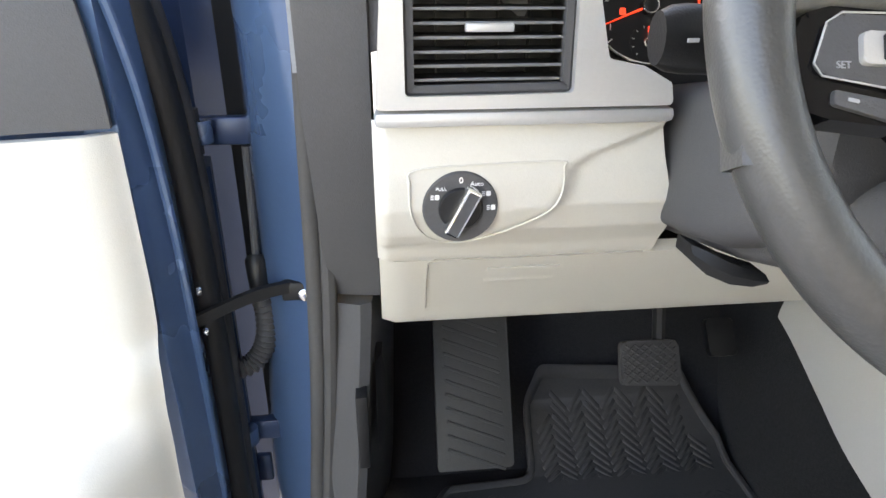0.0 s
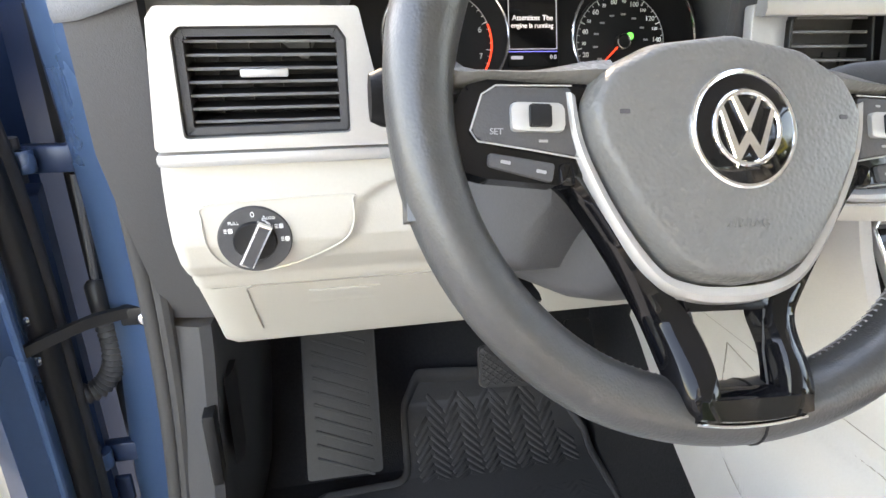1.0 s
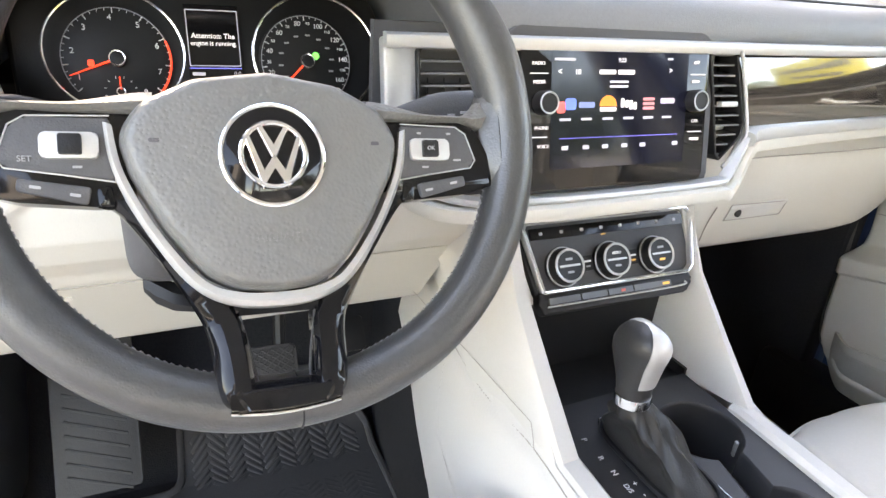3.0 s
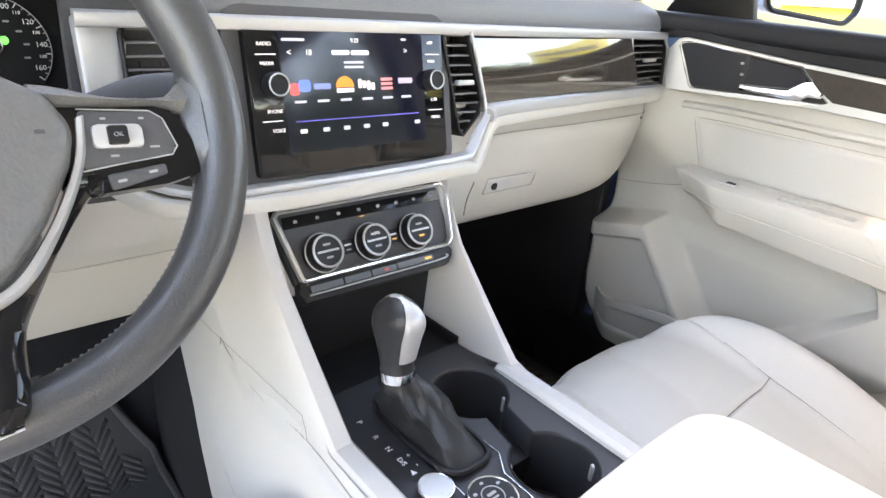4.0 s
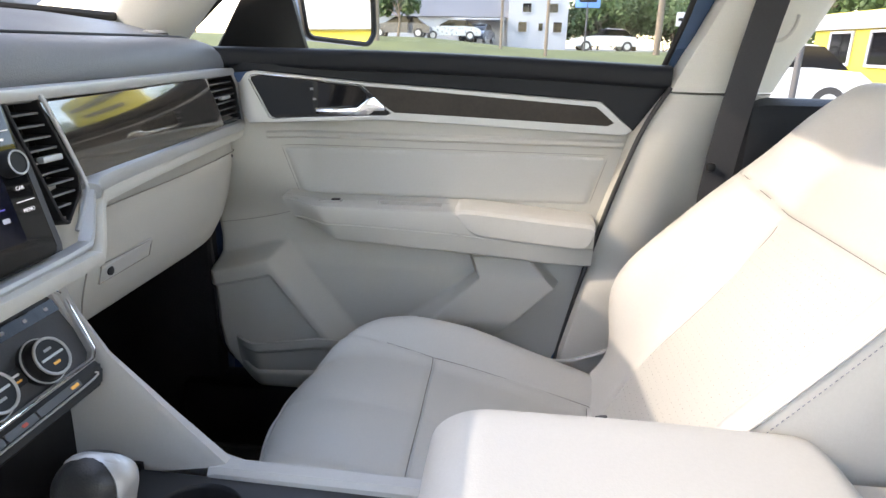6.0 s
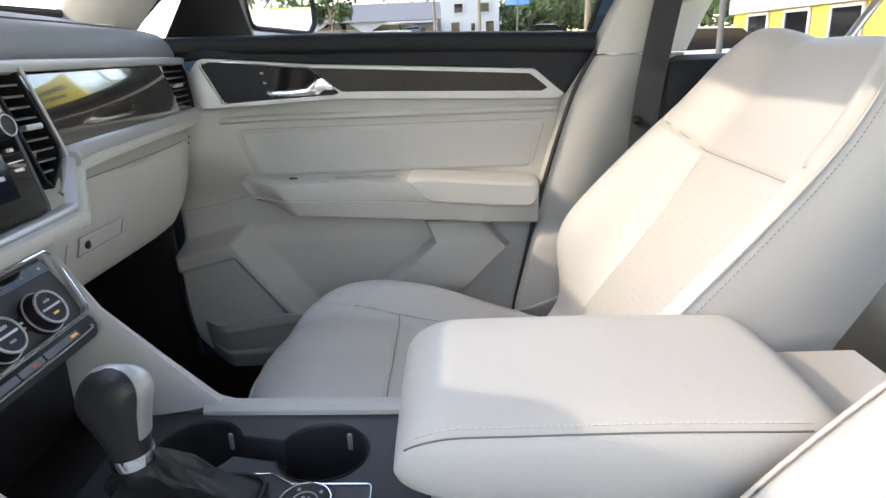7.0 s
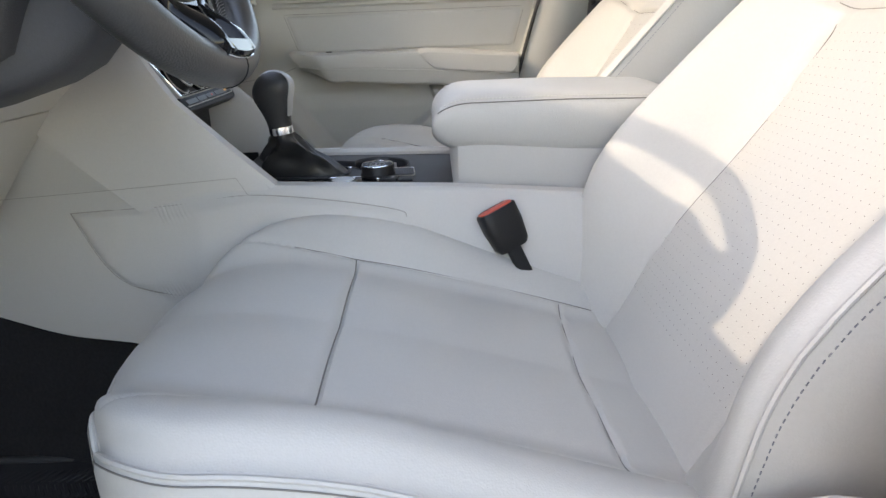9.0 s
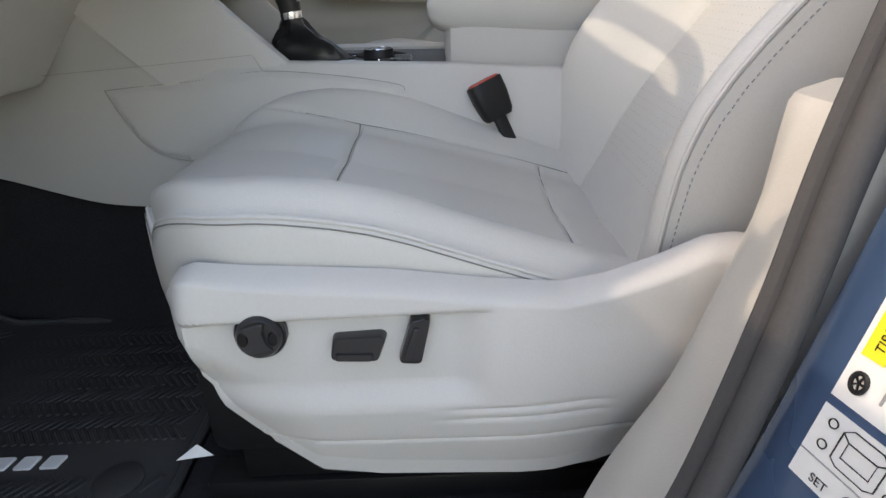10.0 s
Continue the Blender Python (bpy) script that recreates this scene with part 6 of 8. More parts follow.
def boot(k, n=36):
    """One ring of the boot: from an oblong foot to the round collar, with folds."""
    q = k / 14
    cx, cy = 0.698 - 0.034 * q, 0.240 + 0.018 * q ** 0.9
    w, l = 0.0135 * (1 - q) ** 0.8 + 0.0145, 0.049 * (1 - q) ** 1.1 + 0.0155
    z = BASE_Z + 0.072 * q ** 0.85
    out = []
    for j in range(n):
        a = 2 * math.pi * j / n
        e = 0.45 + 0.55 * q
        c, s = math.copysign(abs(math.cos(a)) ** e, math.cos(a)), math.copysign(abs(math.sin(a)) ** e, math.sin(a))
        fold = 0.0052 * math.sin(math.pi * q) * (math.sin(3 * a + 5 * q) + 0.7 * math.sin(7 * a - 9 * q)) - 0.010 * math.sin(math.pi * q) * max(0, -s) * 0.6
        out.append(Vector((cx + (w + fold) * c, cy + (l + fold) * s - 0.0, z + 0.003 * math.sin(math.pi * q) * math.sin(5 * a + 4 * q))))
    return out


part("boot", loft([boot(k) for k in range(15)]), BOOT, GS, "soft black leather boot with folds")
KT = Vector((0, 0.10, 1)).normalized()
KO = Vector((0.663, 0.2575, 0.966))


def knob_ring(q):
    """A ring of the handle: narrow at the collar, a rounded head leaning back."""
    p = KO + KT * (0.082 * q) + Vector((0, 0.004 * q - 0.010 * step(0.5, 1, q), 0))
    w = 0.0145 + 0.0048 * step(0.05, 0.75, q)
    l = 0.0165 + 0.0115 * step(0.1, 0.7, q)
    end = math.sqrt(max(0, 1 - max(0, (q - 0.66) / 0.345) ** 2.4))
    return [p + Vector((w * end * math.copysign(abs(math.cos(a)) ** 0.8, math.cos(a)), l * end * math.copysign(abs(math.sin(a)) ** 0.8, math.sin(a)), 0)) for a in (2 * math.pi * j / 32 for j in range(32))]


part("handle", loft([knob_ring(k / 24) for k in range(25)]), BOOT, GS, "black leather handle")


def cap_ring(q):
    ring = knob_ring(0.26 + 0.735 * q)
    c = sum((p for p in ring), Vector()) / len(ring)
    out = []
    half = [ring[j % 32] for j in range(21, 28)]
    for p in half:
        out.append(c + (p - c) * 1.0 + Vector((p.x - c.x, p.y - c.y, 0)).normalized() * 0.0014)
    for p in half[::-1]:
        out.append(p - Vector((p.x - c.x, p.y - c.y, 0)) * 0.03)
    return out


part("satin_cap", loft([cap_ring(k / 20) for k in range(21)]), SILVER, GS, "satin silver cap down the back of the handle")
part("top_cap", loft([[Vector((KO.x + (p.x - KO.x) * 0.55, p.y, p.z + 0.0010)) for p in knob_ring(q)] for q in (0.90, 0.94, 0.97, 0.999)]), SILVER, GS, "satin silver top")
part("collar", tube([KO + KT * d for d in (-0.004, 0.0, 0.006)], [0.0172, 0.0176, 0.0172], 28), CHROME, GS, "chrome collar")
part("boot_ring", tube([Vector((0.698 + 0.031 * math.copysign(abs(math.cos(a)) ** 0.5, math.cos(a)), 0.240 + 0.067 * math.copysign(abs(math.sin(a)) ** 0.5, math.sin(a)), BASE_Z + 0.001)) for a in (2 * math.pi * j / 48 for j in range(48))], 0.003, 6, closed=True), BLACK, GS)
for s, y in (("P", 0.290), ("R", 0.262), ("N", 0.241), ("D/S", 0.220), ("+", 0.223), ("-", 0.208)):
    text(s, 0.0085 if len(s) < 3 else 0.0075, plane_at((0.645 + (0.010 if s in "+-" else 0), y, BASE_Z + 0.0003), (0, -1, 0), (0, 0, 1)), WHITE, GS, depth=0.0002)
part("arrow_mark", prism([(-0.003, -0.003), (0.003, -0.003), (0, 0.003)], 0.0003, 0, 1, pose(0.645, 0.203, BASE_Z)), WHITE, GS)
SB = thing("start_button", (0.650, 0.176, BASE_Z), "round satin start button in the console tray", "button")
part("button_cap", lathe([(0.0165, 0), (0.0165, 0.002), (0.0150, 0.0035), (0.001, 0.0042)], 40, pose(0.650, 0.176, BASE_Z - 0.001)), SILVER, SB, "satin button cap")
part("button_rim", tube([Vector((0.650 + 0.0168 * math.cos(a), 0.176 + 0.0168 * math.sin(a), BASE_Z + 0.001)) for a in (2 * math.pi * j / 40 for j in range(40))], 0.0009, 6, closed=True), CHROME, SB)
DK = thing("drive_mode_knob", (0.672, 0.127, BASE_Z), "black rotary drive mode knob with chrome line", "knob")
part("knob_body", lathe([(0.0250, -0.002), (0.0255, 0.004), (0.0240, 0.006), (0.0240, 0.0150), (0.0230, 0.0170), (0.0215, 0.0172), (0.001, 0.0169)], 48, pose(0.672, 0.127, BASE_Z)), BLACK, DK, "black knurled knob")
part("knob_ring", tube([Vector((0.672 + 0.0222 * math.cos(a), 0.127 + 0.0222 * math.sin(a), BASE_Z + 0.0171)) for a in (2 * math.pi * j / 48 for j in range(48))], 0.0009, 6, closed=True), CHROME, DK, "chrome ring")
part("inner_ring", tube([Vector((0.672 + 0.0105 * math.cos(a), 0.127 + 0.0105 * math.sin(a), BASE_Z + 0.0172)) for a in (2 * math.pi * j / 36 for j in range(36))], 0.0006, 6, closed=True), GREYPRINT, DK)
part("knob_mark", joined(*[pill(0.004, 0.003, pose(0.672 + 0.016 * math.cos(a), 0.127 + 0.016 * math.sin(a), BASE_Z + 0.0170), 0.0003) for a in (0.5, 1.5, 2.5, 4.0, 5.4)], pill(0.010, 0.003, pose(0.672, 0.129, BASE_Z + 0.0171), 0.0003), pill(0.008, 0.002, pose(0.672, 0.124, BASE_Z + 0.0171), 0.0003)), GREYPRINT, DK)
for dx in (-0.0095, 0.0095):
    part("blank_switch", prism(oblong(0.0180, 0.030, 0.001), 0.002, 0.0006, 1, pose(0.6895 + dx, 0.0915, BASE_Z - 0.0010)), GREY, CON, "blank switch")

PB = thing("parking_brake_switch", (0.637, 0.115, BASE_Z), "black parking brake switch with chrome edge", "switch")
part("well", prism(oblong(0.022, 0.034, 0.003), 0.0012, 0.0004, 1, pose(0.643, 0.139, BASE_Z - 0.0004)), PIANO, PB, "gloss black well")
part("rocker", prism(oblong(0.022, 0.026, 0.002), 0.005, 0.0015, 2, pose(0.643, 0.110, BASE_Z - 0.001)), BLACK, PB, "black rocker")
part("rocker_edge", box(0.633, 0.653, 0.1225, 0.126, BASE_Z, BASE_Z + 0.0055, 0.001), CHROME, PB, "chrome edge")
part("second_rocker", prism(oblong(0.022, 0.020, 0.002), 0.003, 0.001, 2, pose(0.643, 0.0855, BASE_Z - 0.001)), BLACK, PB, "black hold switch")
part("rocker_mark", joined(pill(0.001, 0.004, pose(0.643, 0.117, BASE_Z + 0.004), 0.0003), pill(0.006, 0.004, pose(0.643, 0.104, BASE_Z + 0.004), 0.0003)), GREYPRINT, PB)
for cx, cy, r in ((0.778, 0.262, 0.0455), (0.770, 0.132, 0.0465)):
    for a in (-0.5, 2.4):
        part("cup_finger", moved(box(-0.003, 0.003, -0.006, 0.002, -0.010, 0.010, 0.002), Matrix.Translation((cx + r * 0.93 * math.cos(a), cy + r * 0.93 * math.sin(a), 0.872)) @ Matrix.Rotation(a + math.pi / 2, 4, "Z")), SILVER, CON, "sprung cup finger")
part("cup_lip", tube([(x, y, 0.8885 + 0.02 * (y - 0.1)) for x, y in inset_poly(well_outline(), -0.0008)], 0.0010, 6, closed=True), BLACK, CON, "thin black lip of the cup wells")
part("channel_floor", box(0.757, 0.792, 0.172, 0.222, 0.835, 0.862, 0.004), BLACK, CON, "raised floor between the cup wells")
for i, x in enumerate((0.655, 0.685)):
    part("socket", joined(frame_ring(oblong(0.020, 0.010, 0.003), oblong(0.014, 0.005, 0.002), 0.004, 0.001, plane_at((x, 0.4385, 0.955), (1, 0, 0), (0, -1, 0)))), GREY, CON, "charging socket")

# ---- driver's doorway: pillar, open door, hinges ----
BODY = thing("body_pillar_driver", (-0.1, 0.7, 0.5), "blue painted front door pillar", "car body", kind="structure")


def post(profile, zs, dy, dx=lambda z: 0.0):
    return loft([[Vector((x + dx(z), y + dy(z), z)) for x, y in profile] for z in zs])


slope = lambda z: -0.085 * step(0.93, 1.30, z) + 0.02 * step(0.93, 0.6, z)
sx = lambda z: 0.018 * step(0.93, 1.25, z) - 0.024 * step(0.93, 0.60, z)
zs = [0.48 + 0.9 * k / 30 for k in range(31)]
part("pillar_skin", post([(-0.060, 0.648), (-0.070, 0.652), (-0.095, 0.668), (-0.118, 0.690), (-0.128, 0.712), (-0.130, 0.86), (-0.06, 0.86)], zs, slope, sx), BLUE, BODY, "glossy blue pillar face")
part("wing_filler", box(-0.42, -0.125, 0.80, 0.84, 0.45, 1.32, 0.01), BLUE_SHADE, BODY, "inner wing in shade-darkened blue")
part("inner_wing", post([(-0.128, 0.74), (-0.20, 0.80), (-0.21, 0.95), (-0.128, 0.95)], zs, lambda z: 0.0), BLUE_SHADE, BODY, "metal behind the hinges, its blue darkened as shade")
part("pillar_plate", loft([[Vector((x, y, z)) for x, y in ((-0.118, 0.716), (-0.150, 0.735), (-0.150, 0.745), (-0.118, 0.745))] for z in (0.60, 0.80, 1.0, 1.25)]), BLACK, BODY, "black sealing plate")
DD = thing("door_driver", (-0.2, 0.62, 0.5), "open driver's door, beige card with grey top, blue edge", "car door", kind="structure")
DU = Vector((-0.978, -0.208, 0))
DN = Vector((0.208, -0.978, 0))


def dpt(s, d, z):
    """A point of the open door: s along it from its hinge edge, d towards its inner side."""
    return Vector((-0.203, 0.572, 0)) + DU * s + DN * d + Vector((0, 0, z))


def dcard(u, v):
    s, z = 0.003 + 0.9 * u ** 1.6, 1.128 - 0.62 * v
    edge = step(0.03, 0.0, s)
    bulge = 0.012 * step(0.93, 0.90, z + 0.25 * s) + 0.055 * step(0.86, 0.80, z) * step(-0.005, 0.09, s)
    return dpt(s + 0.012 * step(1.0, 0.75, z), bulge - 0.010 * edge, z)


part("door_card", sheet(dcard, 60, 50, -0.012), BEIGE, DD, "beige moulded door card with armrest ledge")
part("top_trim", sheet(lambda u, v: dpt(0.0045 + 0.85 * u + 0.028 * v ** 2, 0.006 - 0.02 * v ** 2, 1.133 + 0.19 * v), 20, 12, -0.012), GREY, DD, "dark grey upper door trim")
part("door_edge", loft([[dpt(s, d, z) for s, d in ((0.0, -0.002), (-0.004, -0.012), (-0.022, -0.028), (-0.032, -0.06), (-0.030, -0.10), (-0.026, -0.15), (0.02, -0.155), (0.03, -0.02))] for z in [0.5 + 0.85 * k / 20 for k in range(21)]]), BLUE, DD, "blue painted door edge")
part("outer_skin", sheet(lambda u, v: dpt(-0.02 + 1.0 * u, -0.155 - 0.03 * math.sin(math.pi * v), 0.48 + 0.85 * v), 10, 10, 0.006), BLUE, DD, "blue outer door skin")
part("inner_panel", loft([[dpt(s, d, z) for s, d in ((-0.045, -0.105), (-0.062, -0.118), (-0.062, -0.160), (-0.045, -0.165))] for z in (0.5, 0.8, 1.0, 1.06)]), BLUE_SHADE, DD, "hinge face in shade-darkened blue")
SEAL_S = [(-0.034, -0.070, 0.50), (-0.037, -0.072, 0.80), (-0.036, -0.066, 1.05), (-0.022, -0.050, 1.22), (0.02, -0.03, 1.38)]
part("edge_seal", tube(smooth_path([dpt(*q) for q in SEAL_S], 8), 0.0175, 14), BLACK, DD, "black rubber door seal")
part("seal_lip", tube(smooth_path([dpt(a - 0.012, d - 0.024, z) for a, d, z in SEAL_S], 8), 0.0115, 12), RUBBER, DD, "second lip of the door seal")
part("edge_fold", tube(smooth_path([dpt(a + 0.012, d + 0.040, z) for a, d, z in SEAL_S], 8), 0.0045, 8), BLUE, DD, "rolled fold of the blue door edge")
for z in (0.945, 0.895):
    part("edge_bolt", lathe([(0.006, 0), (0.006, 0.003), (0.004, 0.005), (0.001, 0.005)], 14, plane_at(dpt(-0.033, -0.052, z), (0, 1, 0), (1, 0.1, 0))), CHROME, DD, "steel bolt")
part("speaker_ribs", joined(*[tube([dpt(0.04 + 0.004 * k, 0.068 + 0.0015, 0.775 - 0.006 * k), dpt(0.22, 0.068 + 0.0015, 0.765 - 0.006 * k)], 0.0012, 5) for k in range(14)]), BEIGE_GREY, DD)
for z, nm in ((1.100, "upper"), (0.700, "lower")):
    h = part("hinge", box(-0.192, -0.176, 0.672, 0.715, z - 0.022, z + 0.020, 0.002), BLUE_SHADE, DD, "blue painted steel door hinge")
    part("pillar_leaf", box(-0.176, -0.120, 0.700, 0.716, z - 0.018, z + 0.012, 0.003), BLUE_SHADE, h, "hinge arm")
    part("knuckle", moved(lathe([(0.011, -0.012), (0.012, -0.010), (0.012, 0.010), (0.011, 0.012), (0.004, 0.012)], 16), Matrix.Translation((-0.168, 0.690, z))), BLUE, h, "hinge knuckle")
    part("pin", tube([Vector((-0.176, 0.692, z + d)) for d in (-0.024, 0.024)], 0.0075, 14), GREY, h, "hinge pin")
    for dz in (-0.012, 0.014):
        part("bolt", lathe([(0.007, 0), (0.007, 0.005), (0.005, 0.007), (0.001, 0.007)], 6, plane_at((-0.184, 0.673, z + dz), (1, 0, 0), (0, -1, 0))), CHROME, h, "steel hexagon bolt")
part("edge_bracket", box(-0.176, -0.15, 0.71, 0.72, 0.60, 0.645, 0.003), BLUE_SHADE, BODY)
CS = thing("door_check_strap", (-0.08, 0.66, 0.91), "black steel door check strap bolted to the pillar", "check strap")
part("strap", loft([[p + Vector((0, 0, 0.0065 * h)) + Vector((0.2, -0.95, 0)).normalized() * 0.004 * w for w, h in ((-1, -1), (1, -1), (1, 1), (-1, 1))] for p in smooth_path([(-0.205, 0.606, 0.910), (-0.165, 0.628, 0.920), (-0.125, 0.648, 0.928), (-0.088, 0.660, 0.930)], 6)]), BLACK, CS, "black strap bar")
part("bracket", box(-0.100, -0.062, 0.655, 0.668, 0.913, 0.936, 0.003), BLACK, CS, "black bracket")
part("bolt", lathe([(0.0075, 0), (0.0075, 0.004), (0.005, 0.006), (0.001, 0.006)], 20, plane_at((-0.074, 0.655, 0.922), (1, 0, 0), (0, -1, 0))), CHROME, CS, "bright steel bolt")
WL = thing("wiring_boot", (-0.14, 0.7, 0.8), "black ribbed rubber wiring boot between pillar and door", "cable boot")
wp = smooth_path([(-0.132, 0.700, 0.905), (-0.128, 0.700, 0.872), (-0.133, 0.697, 0.835), (-0.150, 0.690, 0.812), (-0.178, 0.680, 0.806)], 14)
part("ribbed_sleeve", tube(wp, [0.0125 + 0.0022 * math.sin(i * 2.1) for i in range(len(wp))], 14), RUBBER, WL, "ribbed rubber sleeve")
part("plug", tube([(-0.132, 0.702, 0.90), (-0.133, 0.704, 0.945), (-0.133, 0.706, 0.95)], [0.012, 0.013, 0.009], 12), BLACK, WL, "black plug")
part("cable", tube([(-0.133, 0.706, 0.945), (-0.131, 0.706, 1.0), (-0.128, 0.704, 1.08)], 0.0045, 8), GREY, WL, "grey cable")
# rubber seal round the doorway
loop = [(-0.030, 0.520, 1.30), (-0.042, 0.556, 1.22), (-0.052, 0.600, 1.08), (-0.060, 0.632, 0.93), (-0.070, 0.650, 0.78), (-0.084, 0.655, 0.62), (-0.09, 0.60, 0.52), (-0.09, 0.45, 0.485), (-0.09, 0.10, 0.48), (-0.09, 0.0, 0.50), (-0.092, -0.055, 0.56), (-0.095, -0.090, 0.64), (-0.097, -0.118, 0.72), (-0.092, -0.150, 0.84), (-0.080, -0.178, 0.95), (-0.06, -0.24, 1.15), (-0.03, -0.30, 1.35)]
SEAL = thing("doorway_seal", (-0.09, 0.3, 0.48), "dark grey rubber seal round the doorway", "door seal", kind="structure")
part("bead", tube(smooth_path(loop, 8), 0.0095, 10), WEATHER, SEAL, "rounded sealing bead")
part("lip", tube(smooth_path([(x + 0.015, y - (0.004 if y > 0.3 else -0.003), z) for x, y, z in loop], 8), 0.0085, 8), WEATHER, SEAL, "flat trim lip")
tagged(obj("door_sill", loft([[Vector((x, y, z)) for x, z in ((-0.14, 0.30), (-0.14, 0.44), (-0.12, 0.468), (-0.06, 0.485), (-0.03, 0.49), (-0.01, 0.48), (-0.01, 0.43))] for y in (-0.2, 0.2, 0.6, 0.75)]), BLACK), "black plastic door sill cover", "sill", kind="structure")
# kick panel with the bonnet release
KP = thing("kick_panel", (-0.02, 0.7, 0.5), "dark grey footwell side panel with bonnet release", "trim panel", kind="structure")
part("panel", loft([[Vector((x, y, z)) for x, y in ((-0.052 - b, 0.645 + a), (-0.050 - b, 0.640 + a), (-0.012 - b, 0.628 + a), (0.0 - b, 0.634 + a), (0.004 - b, 0.66 + a), (0.012, 0.80), (0.03, 1.0), (-0.052 - b, 1.0))] for z, a, b in ((0.921, -0.004, 0.0), (0.88, 0.0, 0.002), (0.80, 0.004, 0.008), (0.70, 0.008, 0.014), (0.60, 0.010, 0.022), (0.50, 0.0, 0.03))]), GREY, KP, "dark grey moulded panel")
part("release_pocket", loft([[Vector((x, y, z)) for x, y in ((0.0, 0.655), (0.008 + 0.004 * q, 0.672), (0.010, 0.70), (0.0, 0.70))] for z, q in ((0.825, 0), (0.80, 1), (0.72, 1), (0.69, 0))]), BLACK, KP, "moulded pocket")
part("release_lever", box(-0.024, -0.010, 0.612, 0.640, 0.700, 0.806, 0.003), BLACK, KP, "black bonnet release lever")
# ---- footwell ----
FR = thing("footrest", (0.14, 0.79, 0.5), "grey ribbed rubber driver's footrest", "footrest")
MFR = plane_at((0.142, 0.795, 0.665), (1, 0, 0), (0, -0.84, 0.54))
part("pad", prism(ccw(round_poly([(-0.058, -0.115), (0.058, -0.115), (0.062, 0.125), (-0.054, 0.125)], 0.006, 4)), 0.012, 0.003, 2, MFR @ pose(0, 0, -0.012)), FOOTPAD, FR, "grey rubber pad")
for k in range(11):
    y = -0.10 + 0.0205 * k
    part("rib", moved(box(-0.046, 0.046, -0.0022, 0.0022, -0.001, 0.0016, 0.0008, 1), MFR @ pose(0.002, y, 0, 0, 0, -22)), FOOTPAD, FR)
BP = thing("brake_pedal", (0.40, 0.77, 0.70), "black rubber brake pedal with diamond tread", "pedal")
MBP = plane_at((0.399, 0.752, 0.728), (1, 0, 0), (0, -0.86, 0.50))
part("pad", prism(ccw(round_poly([(-0.046, -0.030), (0.046, -0.036), (0.046, 0.032), (-0.042, 0.034)], 0.010, 4)), 0.012, 0.004, 2, MBP @ pose(0, 0, -0.012)), RUBBER, BP, "black rubber pad")
for k in range(-5, 6):
    for s in (-1, 1):
        # a raised bar of the diamond tread, clipped to the pad
        dx, dy = math.cos(radians(38)), s * math.sin(radians(38))
        ts = sorted(((-0.041 - 0.014 * k) / dx, (0.041 - 0.014 * k) / dx)), sorted((-0.028 / dy, 0.028 / dy))
        t0, t1 = max(ts[0][0], ts[1][0]), min(ts[0][1], ts[1][1])
        if t1 - t0 > 0.012:
            part("tread", moved(box(t0, t1, -0.0013, 0.0013, -0.001, 0.0020, 0.0005, 1), MBP @ pose(0.014 * k, 0, 0, 0, 0, 38 * s)), RUBBER, BP)
part("arm", tube([(0.42, 0.775, 0.735), (0.43, 0.82, 0.82), (0.435, 0.80, 0.96)], 0.010, 8), BLACK, BP, "black steel pedal arm")
AP = thing("accelerator_pedal", (0.55, 0.82, 0.6), "black ribbed rubber accelerator pedal", "pedal")
part("pad", prism(oblong(0.048, 0.062, 0.008), 0.012, 0.003, 2, plane_at((0.562, 0.850, 0.700), (1, 0, 0), (0, -0.8, 0.6))), BLACK, AP, "black ribbed pad")


def floor_mat(name, outline, z, label, cx, cy, bars):
    """A rubber mat with a raised rim and a raised herringbone of short bars."""
    mt = thing(name, (cx, cy, z), label, "floor mat", group="floor mats")
    def rising(bm):
        """The mat's front end follows the floor up to the bulkhead."""
        for c in (0.80, 0.82, 0.84, 0.86, 0.88, 0.90, 0.92):
            bmesh.ops.bisect_plane(bm, geom=bm.verts[:] + bm.edges[:] + bm.faces[:], plane_co=(0, c, 0), plane_no=(0, 1, 0))
        for v in bm.verts:
            q = max(0.0, (v.co.y - 0.79) / 0.28)
            v.co.z += 0.36 * q * q + 0.07 * q
        return bm
    part("sheet", rising(prism(outline, 0.006, 0.002, 2, pose(0, 0, z))), RUBBER, mt, "black rubber sheet")
    part("rim", rising(frame_ring(outline, inset_poly(outline, 0.012), 0.013, 0.003, pose(0, 0, z))), RUBBER, mt, "raised rim")
    xs = [p[0] for p in outline]
    ys = [p[1] for p in outline]

    def inside(x, y):
        c = False
        for (ax, ay), (bx, by) in zip(outline, outline[1:] + outline[:1]):
            if (ay > y) != (by > y) and x < (bx - ax) * (y - ay) / (by - ay) + ax:
                c = not c
        return c
    bms = []
    for i in range(60):
        for j in range(60):
            x, y = min(xs) + 0.03 * i, min(ys) + 0.0125 * j
            a = 38 if i % 2 else -38
            if all(inside(x + dx, y + dy) for dx in (-0.026, 0.026) for dy in (-0.026, 0.026)) and not bars(x, y):
                bms.append(moved(box(-0.0165, 0.0165, -0.0030, 0.0030, 0, 0.0030, 0.0009, 1), pose(x, y, z + 0.0055, 0, 0, a)))
    tread = joined(*bms)
    for v in tread.verts:
        q = max(0.0, (v.co.y - 0.79) / 0.28)
        v.co.z += 0.36 * q * q + 0.07 * q
    tagged(part("tread", tread, RUBBER, mt, "raised herringbone tread"), kind="stuff")
    return mt


